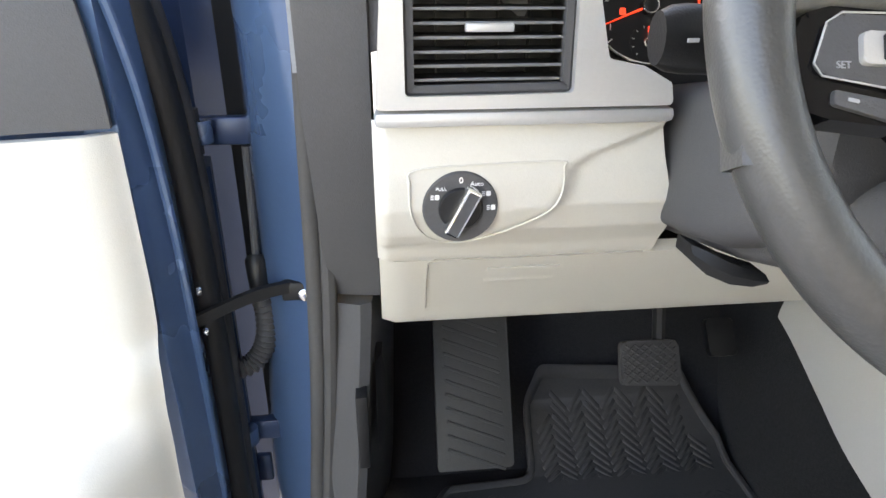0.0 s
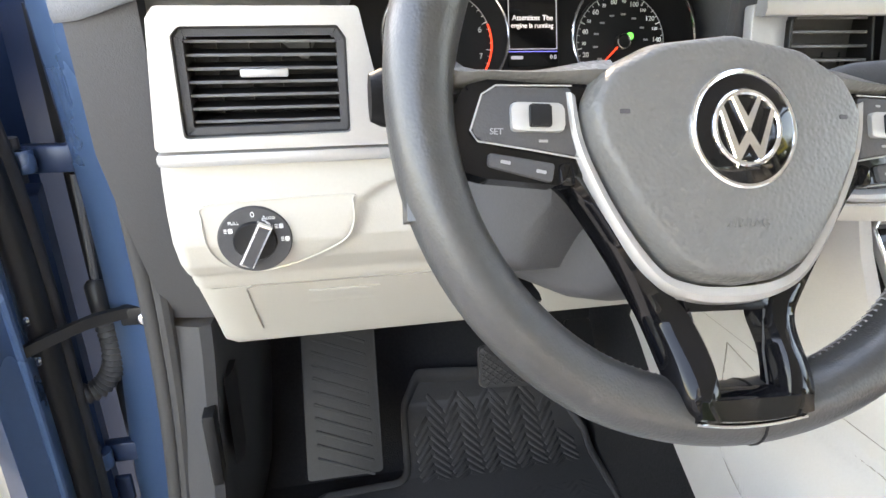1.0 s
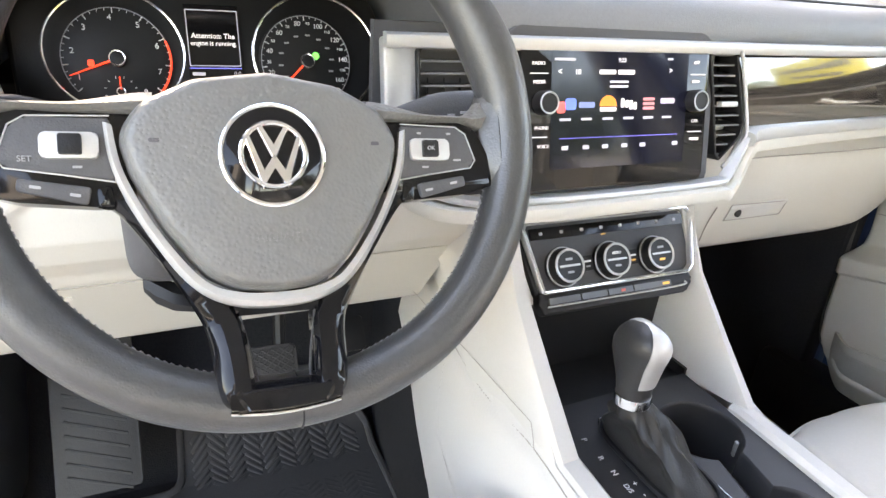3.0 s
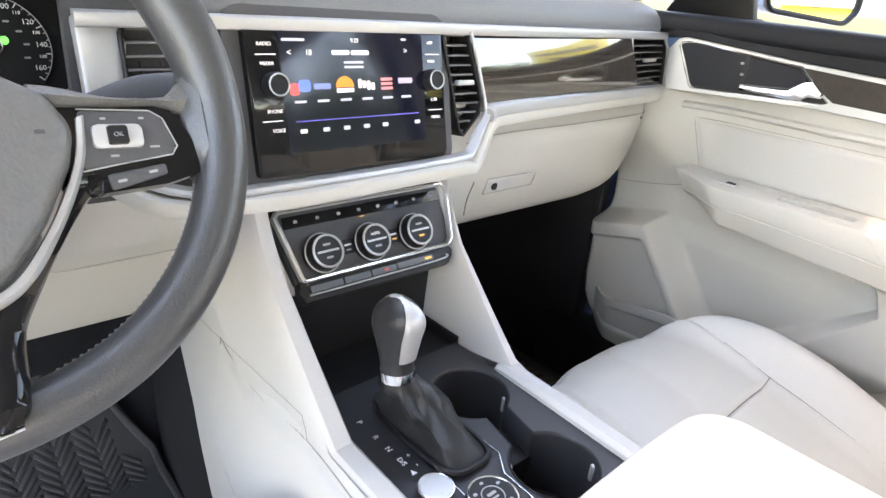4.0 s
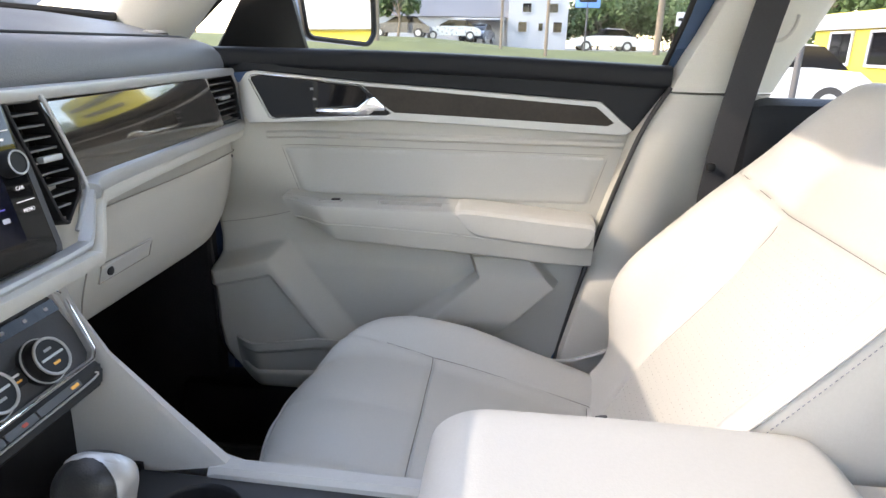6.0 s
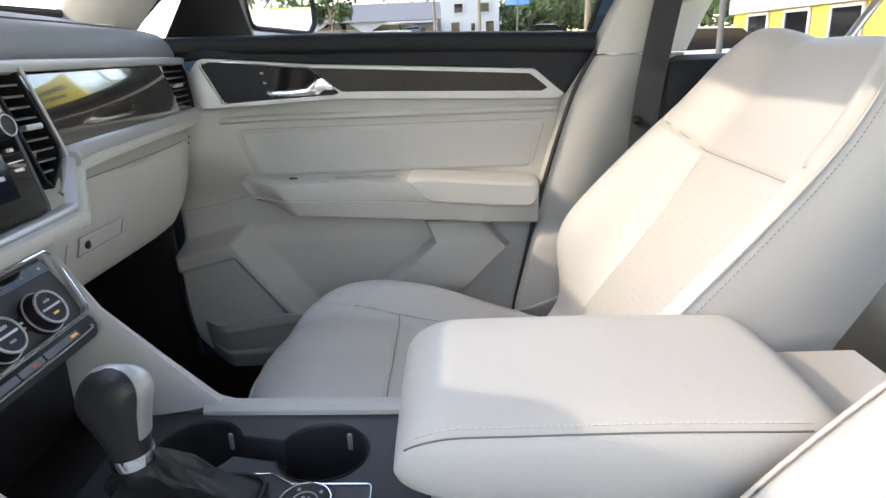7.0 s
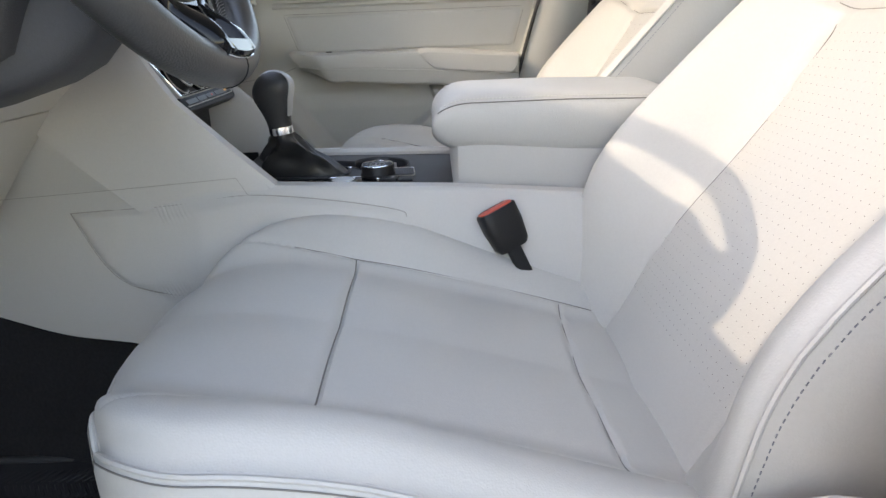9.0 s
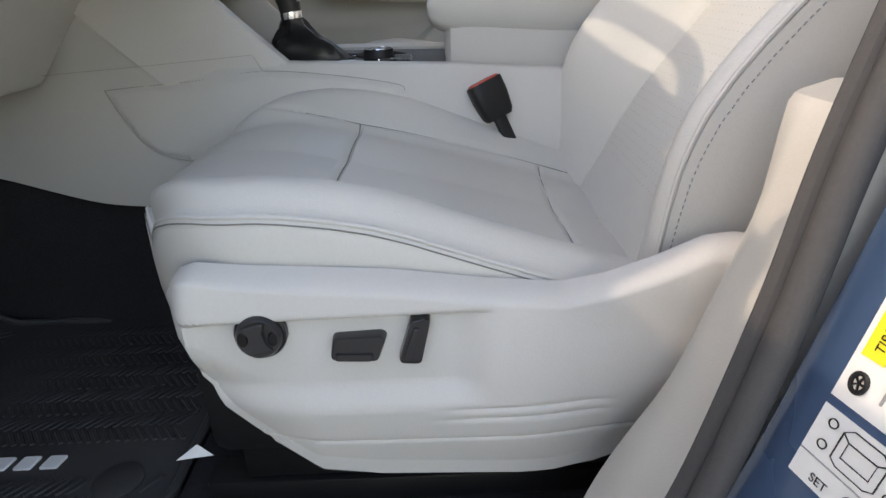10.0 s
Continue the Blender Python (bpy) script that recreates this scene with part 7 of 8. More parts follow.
dm = ccw(round_poly([(0.075, 0.40), (0.18, 0.36), (0.56, 0.36), (0.60, 0.42), (0.60, 0.84), (0.55, 0.925), (0.285, 0.935), (0.252, 0.90), (0.245, 0.800), (0.10, 0.795), (0.075, 0.76)], 0.025, 4))
mat_d = floor_mat("floor_mat", dm, 0.466, "black rubber floor mat with herringbone tread and pale lettering bars", 0.33, 0.6, lambda x, y: 0.215 < x < 0.27 and y < 0.72 or (x - 0.20) ** 2 + (y - 0.44) ** 2 < 0.0012)
pm = ccw(round_poly([(0.93, 0.36), (1.40, 0.36), (1.44, 0.45), (1.44, 0.85), (1.38, 0.92), (0.98, 0.92), (0.93, 0.85)], 0.03, 4))
mat_p = floor_mat("floor_mat", pm, 0.466, "black rubber passenger floor mat with pale lettering bars", 1.19, 0.6, lambda x, y: 1.37 < x)
for i in range(5):
    part("letter_bar", prism(ccw(round_poly([(-0.012, -0.011), (0.010, -0.011), (0.014, 0.011), (-0.008, 0.011)], 0.002, 2)), 0.003, 0.0005, 1, plane_at((0.236, 0.54 + 0.033 * i, 0.473), (0, -1, 0), (0, 0, 1))), WHITE, mat_d, "pale raised letter-sized bar")
    part("letter_bar", prism(ccw(round_poly([(-0.007, -0.008), (0.005, -0.008), (0.008, 0.008), (-0.004, 0.008)], 0.002, 2)), 0.002, 0.0005, 1, plane_at((1.405, 0.56 + 0.024 * i, 0.473), (0, -1, 0), (0, 0, 1))), DARKSATIN, mat_p, "grey raised letter-sized bar")
part("anchor_disc", lathe([(0.030, 0), (0.030, 0.004), (0.027, 0.0055), (0.001, 0.005)], 40, pose(0.20, 0.44, 0.471)), RUBBER, mat_d, "round mat fastener")
tagged(obj("door_sill_passenger", box(1.44, 1.53, -0.45, 0.66, 0.44, 0.622, 0.015), BLACK), "black plastic passenger door sill cover", "sill", kind="structure")
tagged(obj("kick_panel_passenger", box(1.47, 1.52, 0.58, 1.0, 0.45, 1.1, 0.01), CARPET), "black carpeted footwell side", "trim panel", kind="structure")
tagged(obj("body_side_passenger", joined(sheet(lambda u, v: Vector((1.535, -2.4 + 3.6 * u, 0.30 + 0.20 * v)), 4, 4, 0.03), box(1.52, 1.60, 0.60, 1.1, 0.45, 1.25, 0.02)), BLUE_SHADE), "blue painted body side and sill", "car body", kind="structure")

# ---- light switch and panel details ----
LS = thing("light_switch", (0.075, 0.468, 1.09), "round black headlight switch with chrome lever", "switch")
MLS = plane_at((0.0745, 0.4665, 1.0885), (1, 0, 0), (0, -1, -0.06))
part("disc", lathe([(0.0290, -0.012), (0.0290, -0.001), (0.0280, 0.0008), (0.001, 0.0008)], 56, MLS), GREY, LS, "charcoal disc")
part("inner_disc", lathe([(0.0170, 0.0005), (0.0168, 0.003), (0.0160, 0.004), (0.001, 0.004)], 48, MLS), BLACK, LS, "black centre")
MLV = MLS @ pose(0, 0, 0, 0, 0, -27)
part("lever", prism(ccw(round_poly([(-0.0062, -0.0205), (0.0062, -0.0205), (0.0062, 0.0200), (-0.0062, 0.0200)], 0.002, 3)), 0.016, 0.002, 2, MLV @ pose(0.001, 0, -0.004)), CHROME, LS, "chrome lever")
part("lever_inlay", prism(ccw(round_poly([(-0.0040, -0.0185), (0.0040, -0.0185), (0.0040, 0.0180), (-0.0040, 0.0180)], 0.001, 3)), 0.0006, 0, 1, MLV @ pose(0.001, 0, 0.012)), GREY, LS, "grey inlay")
text("0", 0.0065, MLS @ pose(0.000, 0.0225, 0.001), WHITE, LS)
text("Auto", 0.0050, MLS @ pose(0.0120, 0.0195, 0.001), WHITE, LS)
text("PULL", 0.0038, MLS @ pose(-0.0150, 0.0160, 0.001), WHITE, LS)
for x, y in ((-0.0195, 0.0095), (0.0195, 0.0115), (0.0235, 0.0)):
    part("symbol", joined(pill(0.0035, 0.0042, MLS @ pose(x + 0.0015, y, 0.0008), 0.0003), *[pill(0.0025, 0.0007, MLS @ pose(x - 0.0022, y + d, 0.0008), 0.0003) for d in (-0.0014, 0, 0.0014)]), WHITE, LS, "printed lamp symbol")


def panel_y(z):
    return lerp([(b, a) for b, a in LOW[::-1]], z)


shield_line = [(0.041, 1.119), (0.095, 1.122), (0.150, 1.1225), (0.1535, 1.118), (0.1535, 1.098), (0.146, 1.083), (0.125, 1.068), (0.100, 1.055), (0.078, 1.0475), (0.058, 1.052), (0.044, 1.066), (0.037, 1.085), (0.036, 1.108)]
part("panel_crease", tube(smooth_path([(x, panel_y(z) - 0.0006, z) for x, z in shield_line], 6, closed=True), 0.0010, 6, closed=True), BEIGE, DASH, "raised moulded line")
part("panel_gap", tube([(x, panel_y(z) - 0.0008, z) for x, z in ((0.060, 1.0165), (0.10, 1.0158), (0.16, 1.0155), (0.22, 1.0155), (0.255, 1.0155))], 0.0010, 5), LINE, DASH)
part("cover_gap", tube(smooth_path([(0.064, panel_y(1.0155) - 0.0005, 1.0155), (0.056, panel_y(1.011) - 0.0006, 1.011), (0.055, panel_y(1.0) - 0.0006, 1.0), (0.056, panel_y(0.96) - 0.0006, 0.96), (0.058, panel_y(0.922) - 0.0006, 0.922)], 5), 0.0010, 5), LINE, DASH)


def low_pt(x, z, out=0.0):
    return Vector((x, panel_y(z) - out, z - out * 0.6))


part("grip_recess", loft([[low_pt(x, z, o) for z, o in ((0.999, 0.0012), (0.997, 0.002), (0.985, -0.001), (0.974, 0.0008), (0.972, -0.004), (0.997, -0.004))] for x in (0.112, 0.118, 0.17, 0.182)]), BEIGE, DASH, "shallow grip recess")
# glovebox latch and seams
def glove_pt(x, z, out=0.0015):
    tab = GLOVE[::-1]
    y = lerp([(b, a) for b, a in tab], z) - 0.028 * (1 - step(0.83, 0.98, x)) + 0.045 * step(1.25, 1.485, x) ** 1.5 + 0.03 * step(1.42, 1.485, x)
    return Vector((x, y - out, z))


part("glove_latch", loft([[glove_pt(x, z, o) for z, o in ((1.0605 - 0.004 * q, 0.0012), (1.058 - 0.004 * q, 0.003), (1.038 - 0.002 * q, 0.003 - 0.004 * (1 - q)), (1.034, 0.0012), (1.034, -0.004), (1.06, -0.004))] for x, q in ((0.985, 1), (0.99, 1), (1.03, 0.6), (1.092, 0.0), (1.096, 0))]), BEIGE_GREY, DASH, "pale glovebox latch")
part("glove_lock", lathe([(0.006, 0), (0.006, 0.002), (0.004, 0.003), (0.001, 0.003)], 20, plane_at(glove_pt(1.003, 1.046, 0.002), (1, 0, 0), (0, -1, 0.1))), BLACK, DASH, "black lock")
part("latch_edge", tube([glove_pt(x, z, 0.0022) for x, z in ((0.985, 1.060), (1.095, 1.058), (1.095, 1.035), (0.985, 1.034))], 0.0007, 5, closed=True), LINE, DASH)
part("glove_gap", tube(smooth_path([glove_pt(0.94, 1.128), glove_pt(1.0, 1.130), glove_pt(1.2, 1.132), glove_pt(1.38, 1.130), glove_pt(1.43, 1.128)], 6), 0.0010, 5), LINE, DASH)
part("glove_gap", tube(smooth_path([glove_pt(0.955, 1.06), glove_pt(0.953, 1.03), glove_pt(0.965, 1.0)], 6), 0.0010, 5), LINE, DASH)
part("glove_screw", lathe([(0.003, 0), (0.003, 0.001), (0.001, 0.001)], 12, plane_at(glove_pt(1.415, 1.118, 0.0), (1, 0, 0), (0, -1, 0))), GREY, DASH)
part("defroster_grille", joined(*[moved(box(-0.006, 0.006, -0.018, 0.018, -0.002, 0.002, 0.001, 1), pose(1.30 + 0.022 * k, 0.68, 1.330 - 0.0025 * k, 0, 0, 20)) for k in range(7)]), BLACK, DASH, "black demister grille")

# ---- passenger door details ----
part("window_switch", moved(box(-0.010, 0.010, -0.022, 0.022, 0, 0.003, 0.001), Matrix.Translation((1.462, 0.318, shelf_top(0.318)))), BEIGE_GREY, DOOR, "pale switch plate")
part("switch_key", moved(box(-0.006, 0.006, -0.008, 0.008, 0, 0.005, 0.0015), Matrix.Translation((1.462, 0.308, shelf_top(0.308)))), BLACK, DOOR, "black window switch")
def pad_ring(y):
    e = 1 - min(1.0, abs((y + 0.050) / 0.128)) ** 22
    zt = shelf_top(y) + 0.005 * e
    zl = zt - 0.012 - 0.040 * e
    rows = [(1.512, zt), (1.470, zt + 0.001 * e), (1.434, zt), (1.4275, zt - 0.0025), (1.4235, zt - 0.008), (1.4228, (zt + zl) / 2), (1.4235, zl + 0.005), (1.4275, zl), (1.50, zl)]
    return [Vector((x, y - 0.55 * max(0.0, zt - z) * step(0.0, 0.07, y), z)) for x, z in rows]


part("arm_pad", loft([pad_ring(0.078 - 0.256 * (0.5 - 0.5 * math.cos(math.pi * k / 30))) for k in range(31)]), LEATHER, DOOR, "beige padded leather elbow rest", 28)
for k in range(3):
    part("lock_mark", moved(box(-0.0004, 0.0004, -0.003, 0.003, -0.002, 0.002, 0), Matrix.Translation((lerp(TR[::-1], 0.345) - 0.0132, 0.345 - 0.004 * k, 1.238 - 0.018 * k))), GREYPRINT, DOOR)
part("lock_panel", band([(0.343, 1.192), (0.418, 1.190), (0.443, 1.250)], [(0.343, 1.2525), (0.43, 1.2595), (0.443, 1.256)], 0.343, 0.443, 0.0125, 30, 0.001), SILL, DOOR, "dark grey loudspeaker panel")
part("handle_bowl", band([(0.228, 1.205), (0.24, 1.196), (0.335, 1.194)], [(0.228, 1.208), (0.262, 1.241), (0.335, 1.250)], 0.228, 0.335, 0.0122, 24, 0.001), PIANO, DOOR, "gloss black handle bowl")
part("card_gap", tube(smooth_path([(card_x(y, z) - 0.0006, y, z) for y, z in ((0.565, 0.962), (0.50, 0.972), (0.44, 0.985), (0.41, 0.995))], 5), 0.0009, 5), LINE, DOOR)
part("door_gap_seal", tube(smooth_path([(1.478, -0.128, 0.70), (1.478, -0.148, 0.80), (1.474, -0.194, 1.0), (1.474, -0.246, 1.17), (1.485, -0.292, 1.255)], 6), 0.0045, 8), RUBBER, DOOR, "black door seal")
part("front_seal", tube(smooth_path([(1.488, 0.38, 0.622), (1.488, 0.47, 0.632), (1.488, 0.535, 0.662), (1.488, 0.572, 0.72), (1.488, 0.588, 0.95)], 6), 0.008, 8), RUBBER, DOOR, "black door seal")
MIR = thing("door_mirror", (1.70, 0.45, 1.28), "blue door mirror with dark rim", "car mirror")
mo = ccw(round_poly([(-0.10, -0.045), (0.085, -0.058), (0.108, -0.03), (0.108, 0.05), (0.07, 0.09), (-0.07, 0.095), (-0.115, 0.06)], 0.03, 5))
MM = plane_at((1.748, 0.366, 1.368), (0.84, -0.54, 0), (-0.54, -0.84, 0.03))
part("shell", joined(dome(mo, 0.08, MM @ pose(0, 0, -0.004) @ Matrix.Diagonal((1, 1, -1, 1)), 0.3, 8)), BLUE, MIR, "blue painted mirror shell")
part("rim", frame_ring(mo, inset_poly(mo, 0.010), 0.012, 0.004, MM @ pose(0, 0, -0.002)), BLACK, MIR, "black rim")
part("mirror_glass", prism(inset_poly(mo, 0.009), 0.003, 0, 1, MM @ pose(0, 0, -0.001)), MIRROR, MIR, "mirror glass")
part("foot", box(1.56, 1.66, 0.40, 0.46, 1.27, 1.31, 0.012), BLACK, MIR, "black mirror foot")

# ---- pillars behind the front doors, belts ----
BPP = thing("door_post_passenger", (1.47, -0.4, 0.5), "pale beige post trim behind the passenger door", "pillar", kind="structure")
BPZ = [(0.50, 0.0), (0.74, -0.012), (0.90, -0.05), (1.0, -0.065), (1.17, -0.112), (1.25, -0.165), (1.30, -0.186), (1.341, -0.207), (1.43, -0.243), (1.64, -0.33)]


def bpost(z, flare):
    y = -0.127 + lerp(BPZ, z)
    xi = 1.475 - 0.05 * step(1.25, 1.62, z) - flare
    return [Vector((xi + 0.030, y + 0.004, z)), Vector((xi + 0.010, y - 0.002, z)), Vector((xi + 0.002, y - 0.015, z)), Vector((xi - 0.006, y - 0.06, z)), Vector((xi, y - 0.10, z)), Vector((xi + 0.03, y - 0.17, z)), Vector((xi + 0.08, y - 0.20, z)), Vector((xi + 0.08, y, z))]


part("upper_trim", loft([bpost(1.2485 + 0.38 * k / 12, 0.0) for k in range(13)]), HEAD, BPP, "pale upper post trim")
part("lower_trim", loft([bpost(0.50 + 0.7450 * k / 40, 0.004 + 0.026 * step(0.93, 0.89, 0.50 + 0.745 * k / 40)) for k in range(41)]), BEIGE, BPP, "beige lower post trim")
BELT = thing("seat_belt", (1.43, -0.38, 0.9), "dark grey woven seat belt on the post", "seat belt")


def belt_strip(pts, w, d=0.0012):
    P = smooth_path(pts, 6)
    rings = []
    for i, p in enumerate(P):
        t = (P[min(i + 1, len(P) - 1)] - P[max(0, i - 1)]).normalized()
        s = Vector((0.15, 1, 0))
        s = (s - t * s.dot(t)).normalized()
        n = t.cross(s)
        rings.append([p + s * w / 2 + n * d, p - s * w / 2 + n * d, p - s * w / 2 - n * d, p + s * w / 2 - n * d])
    return loft(rings)


WEB = mat("belt_webbing", (0.05, 0.05, 0.055), 0.85, grain=0.8, size=900, vary=0.1)
part("webbing", belt_strip([(1.400, -0.455, 1.60), (1.420, -0.415, 1.40), (1.425, -0.378, 1.16), (1.42, -0.365, 0.95), (1.41, -0.36, 0.70)], 0.048), WEB, BELT, "dark grey webbing")
part("tongue", box(1.412, 1.428, -0.366, -0.352, 1.122, 1.136, 0.004), BLACK, BELT, "black belt tongue")
part("height_guide", tube([(1.435, -0.435 + 0.028 * math.cos(a), 1.375 + 0.04 * math.sin(a)) for a in (math.pi * (1 + k / 12) for k in range(13))], 0.003, 6), BEIGE_GREY, BPP)
BPD = thing("door_post_driver", (-0.03, -0.2, 0.5), "sunlit beige post trim and blue body beside the driver's seat", "pillar", kind="structure")
DPZ = [(0.48, 0.06), (0.60, 0.026), (0.72, -0.02), (0.84, -0.052), (0.95, -0.080), (1.15, -0.14), (1.35, -0.20), (1.66, -0.28)]


def dpost(z):
    y = -0.098 + lerp(DPZ, z)
    i = y - 0.012 * step(0.62, 0.76, z) * (1 - step(0.86, 0.95, z)) - 0.012
    return [Vector((0.030 - 0.02 * step(0.6, 0.95, z), i, z)), Vector((0.020 - 0.02 * step(0.6, 0.95, z), i + 0.009, z)), Vector((-0.02, y - 0.004, z)), Vector((-0.072, y - 0.012, z)), Vector((-0.075, y - 0.10, z)), Vector((0.04, y - 0.22, z)), Vector((0.04, y - 0.05, z))]


part("post_trim", loft([dpost(z) for z in [0.48 + 0.46 * k / 24 for k in range(25)]] + [[p + Vector((0, -d, 0)) for p in dpost(0.945 + 0.001 * d)] for d in (2e-3, 6e-3, 16e-3)]), BEIGE, BPD, "pale beige lower post trim")
part("upper_trim", loft([[p + Vector((0.0, -0.045, 0)) for p in dpost(0.93 + 0.70 * k / 16)] for k in range(17)]), HEAD, BPD, "pale upper post trim")


def dbody(z):
    y = -0.112 + lerp(DPZ, z)
    return [Vector((-0.090, y - 0.006, z)), Vector((-0.112, y - 0.002, z)), Vector((-0.185, y - 0.018, z)), Vector((-0.20, y - 0.04, z)), Vector((-0.20, y - 0.20, z)), Vector((-0.08, y - 0.20, z))]


part("painted_post", loft([dbody(0.40 + 1.2 * k / 24) for k in range(25)]), BLUE, BPD, "blue painted door post")


def on_post(s, z, d=0.0012):
    """A place on the painted post's front face: s across it from the seal outwards."""
    a, b = dbody(z)[1], dbody(z)[2]
    return a + (b - a) * s + Vector((-0.2, 1, 0.25)).normalized() * d


PAPER = mat("white_label", (0.74, 0.74, 0.72), 0.5, vary=0.03)
YELLOW = mat("yellow_print", (0.75, 0.68, 0.04), 0.6, vary=0.03)
UP_POST = on_post(0.5, 0.90) - on_post(0.5, 0.80)
ACROSS = on_post(1, 0.80) - on_post(0, 0.80)
FACE = Vector((-0.2, 1, 0.25))
for nm, z0, z1, s0, s1 in (("tyre_label", 0.816, 0.95, 0.12, 0.97), ("pressure_label", 0.768, 0.811, 0.12, 0.92)):
    lb = thing(nm, tuple(on_post(0.5, z0)), "white printed sticker on the blue door post", "sticker")
    part("paper", sheet(lambda u, v: on_post(s0 + (s1 - s0) * u, z0 + (z1 - z0) * v, 0.0012), 6, 6, 0.0004), PAPER, lb, "white sticker")
    if nm == "tyre_label":
        part("yellow_band", sheet(lambda u, v: on_post(0.17 + 0.17 * u, 0.842 + 0.072 * v, 0.0022), 2, 4, 0.0003), YELLOW, lb, "yellow printed band")
        text("TIRE AND LOADING", 0.0070, plane_at(on_post(0.275, 0.878, 0.0028), UP_POST, FACE), BLACK, lb, depth=0.0001)
        wheel = [(0.255 + 0.055 * math.cos(a), 0.829 + 0.0050 * math.sin(a)) for a in (2 * math.pi * k / 20 for k in range(20))]
        part("tyre_print", tube([on_post(x, z, 0.0022) for x, z in wheel], 0.0013, 6, closed=True), BLACK, lb, "printed tyre picture")
        part("spoke_print", joined(*[tube([on_post(0.255, 0.829, 0.0022), on_post(*wheel[4 * k], 0.0022)], 0.0006, 4) for k in range(5)]), BLACK, lb)
        for k in range(6):
            part("print_bar", tube([on_post(0.44 + 0.085 * k, 0.826, 0.002), on_post(0.44 + 0.085 * k, 0.90 - 0.006 * (k % 3), 0.002)], 0.0007, 4), GREYPRINT, lb)
    else:
        fit = lambda z: 0.811 - (0.808 - z) * 0.60
        ink = lambda pts, closed=True: tube([on_post(x, fit(z), 0.002) for x, z in pts], 0.0004, 4, closed=closed)
        part("car_print", ink([(0.34, 0.772), (0.34, 0.797), (0.40, 0.803), (0.62, 0.803), (0.68, 0.797), (0.68, 0.772), (0.62, 0.768), (0.40, 0.768)]), BLACK, lb, "printed car outline")
        part("car_print", ink([(0.40, 0.777), (0.40, 0.792), (0.62, 0.792), (0.62, 0.777)]), BLACK, lb)
        part("car_print", ink([(0.34, 0.797), (0.40, 0.792), (0.62, 0.792), (0.68, 0.797)], False), BLACK, lb)
        for x, z in ((0.25, 0.776), (0.25, 0.797), (0.77, 0.776), (0.77, 0.797)):
            part("wheel_print", ink([(x + 0.035 * math.cos(a), z + 0.0040 * math.sin(a)) for a in (2 * math.pi * k / 14 for k in range(14))]), BLACK, lb)
        part("divider", tube([on_post(0.13, 0.7835, 0.002), on_post(0.91, 0.7835, 0.002)], 0.0004, 4), GREYPRINT, lb)
        text("SET", 0.0070, plane_at(on_post(0.36, 0.7735, 0.002), ACROSS, FACE), BLACK, lb, depth=0.0001)
        part("lamp_print", tube([on_post(0.60 + 0.05 * math.cos(a), 0.776 + 0.0035 * math.sin(a), 0.002) for a in (2 * math.pi * k / 14 for k in range(14))], 0.0006, 4, closed=True), BLACK, lb, "printed warning symbol")

# driver's door mirror, outside the frame of the open door
part("mirror_shell", dome(ccw(round_poly([(-0.12, -0.07), (0.11, -0.08), (0.13, 0.0), (0.10, 0.08), (-0.10, 0.08)], 0.03, 4)), 0.09, plane_at(dpt(0.22, -0.25, 1.235), (0.978, 0.208, 0), (0.1, 1, 0)), 0.4, 6), BLUE, DD, "blue driver's door mirror")
part("mirror_foot", tube([dpt(0.10, -0.13, 1.15), dpt(0.16, -0.24, 1.19)], 0.025, 10), BLACK, DD, "black mirror foot")
part("window_frame", joined(tube(smooth_path([dpt(0.02, -0.06, 1.16), dpt(0.22, -0.04, 1.38), dpt(0.46, -0.02, 1.55), dpt(0.70, 0.0, 1.60), dpt(0.93, 0.0, 1.58)], 6), 0.018, 8), tube([dpt(0.93, 0.0, 1.58), dpt(0.90, -0.05, 1.15)], 0.018, 8)), BLUE, DD, "blue window frame of the open door")

# ---- belt buckles ----
def buckle(base, tip, label):
    b = thing("belt_buckle", base, label, "buckle", group="belt buckles")
    B0, T0 = Vector(base), Vector(tip)
    d = (T0 - B0).normalized()
    side = Vector((-0.36, 0.9, -0.29)).normalized()
    side = (side - d * side.dot(d)).normalized()
    n = d.cross(side)
    L = (T0 - B0).length

    def ring(q, w, t):
        return [B0 + d * L * q + side * w * math.copysign(abs(math.cos(a)) ** 0.5, math.cos(a)) + n * t * math.copysign(abs(math.sin(a)) ** 0.5, math.sin(a)) for a in (2 * math.pi * (k + 0.5) / 16 for k in range(16))]
    part("stalk", loft([ring(q, 0.010, 0.006) for q in (-0.55, 0.0, 0.2)]), BLACK, b, "black stalk")
    part("body", loft([ring(0.1, 0.020, 0.011), ring(0.2, 0.024, 0.0135), ring(0.6, 0.0275, 0.015), ring(0.93, 0.0275, 0.015), ring(0.97, 0.0265, 0.0142)]), BLACK, b, "black buckle body")
    part("release_key", loft([ring(0.955, 0.0235, 0.0125), ring(1.0, 0.0235, 0.0120), ring(1.01, 0.022, 0.011)]), RED, b, "red release key")
    part("slot", loft([[p - n * 0.0075 for p in ring(q, 0.019, 0.0022)] for q in (0.98, 1.014)]), BLACK, b, "black slot")
    return b


buckle((0.553, -0.060, 0.810), (0.562, -0.033, 0.870), "black seat belt buckle with red release key beside the driver's seat")
part("ptab_a", bar_section([(1.02, -0.16, 0.80), (1.035, -0.152, 0.84), (1.040, -0.15, 0.868)], (0.010, 0.008), (0.004, 0.003)), GREY, passenger_seat, "dark plastic child-seat anchor guide")
part("ptab_b", bar_section([(0.995, -0.165, 0.80), (1.005, -0.155, 0.84), (1.008, -0.15, 0.866)], (0.010, 0.008), (0.004, 0.003)), GREY, passenger_seat, "dark plastic child-seat anchor guide")

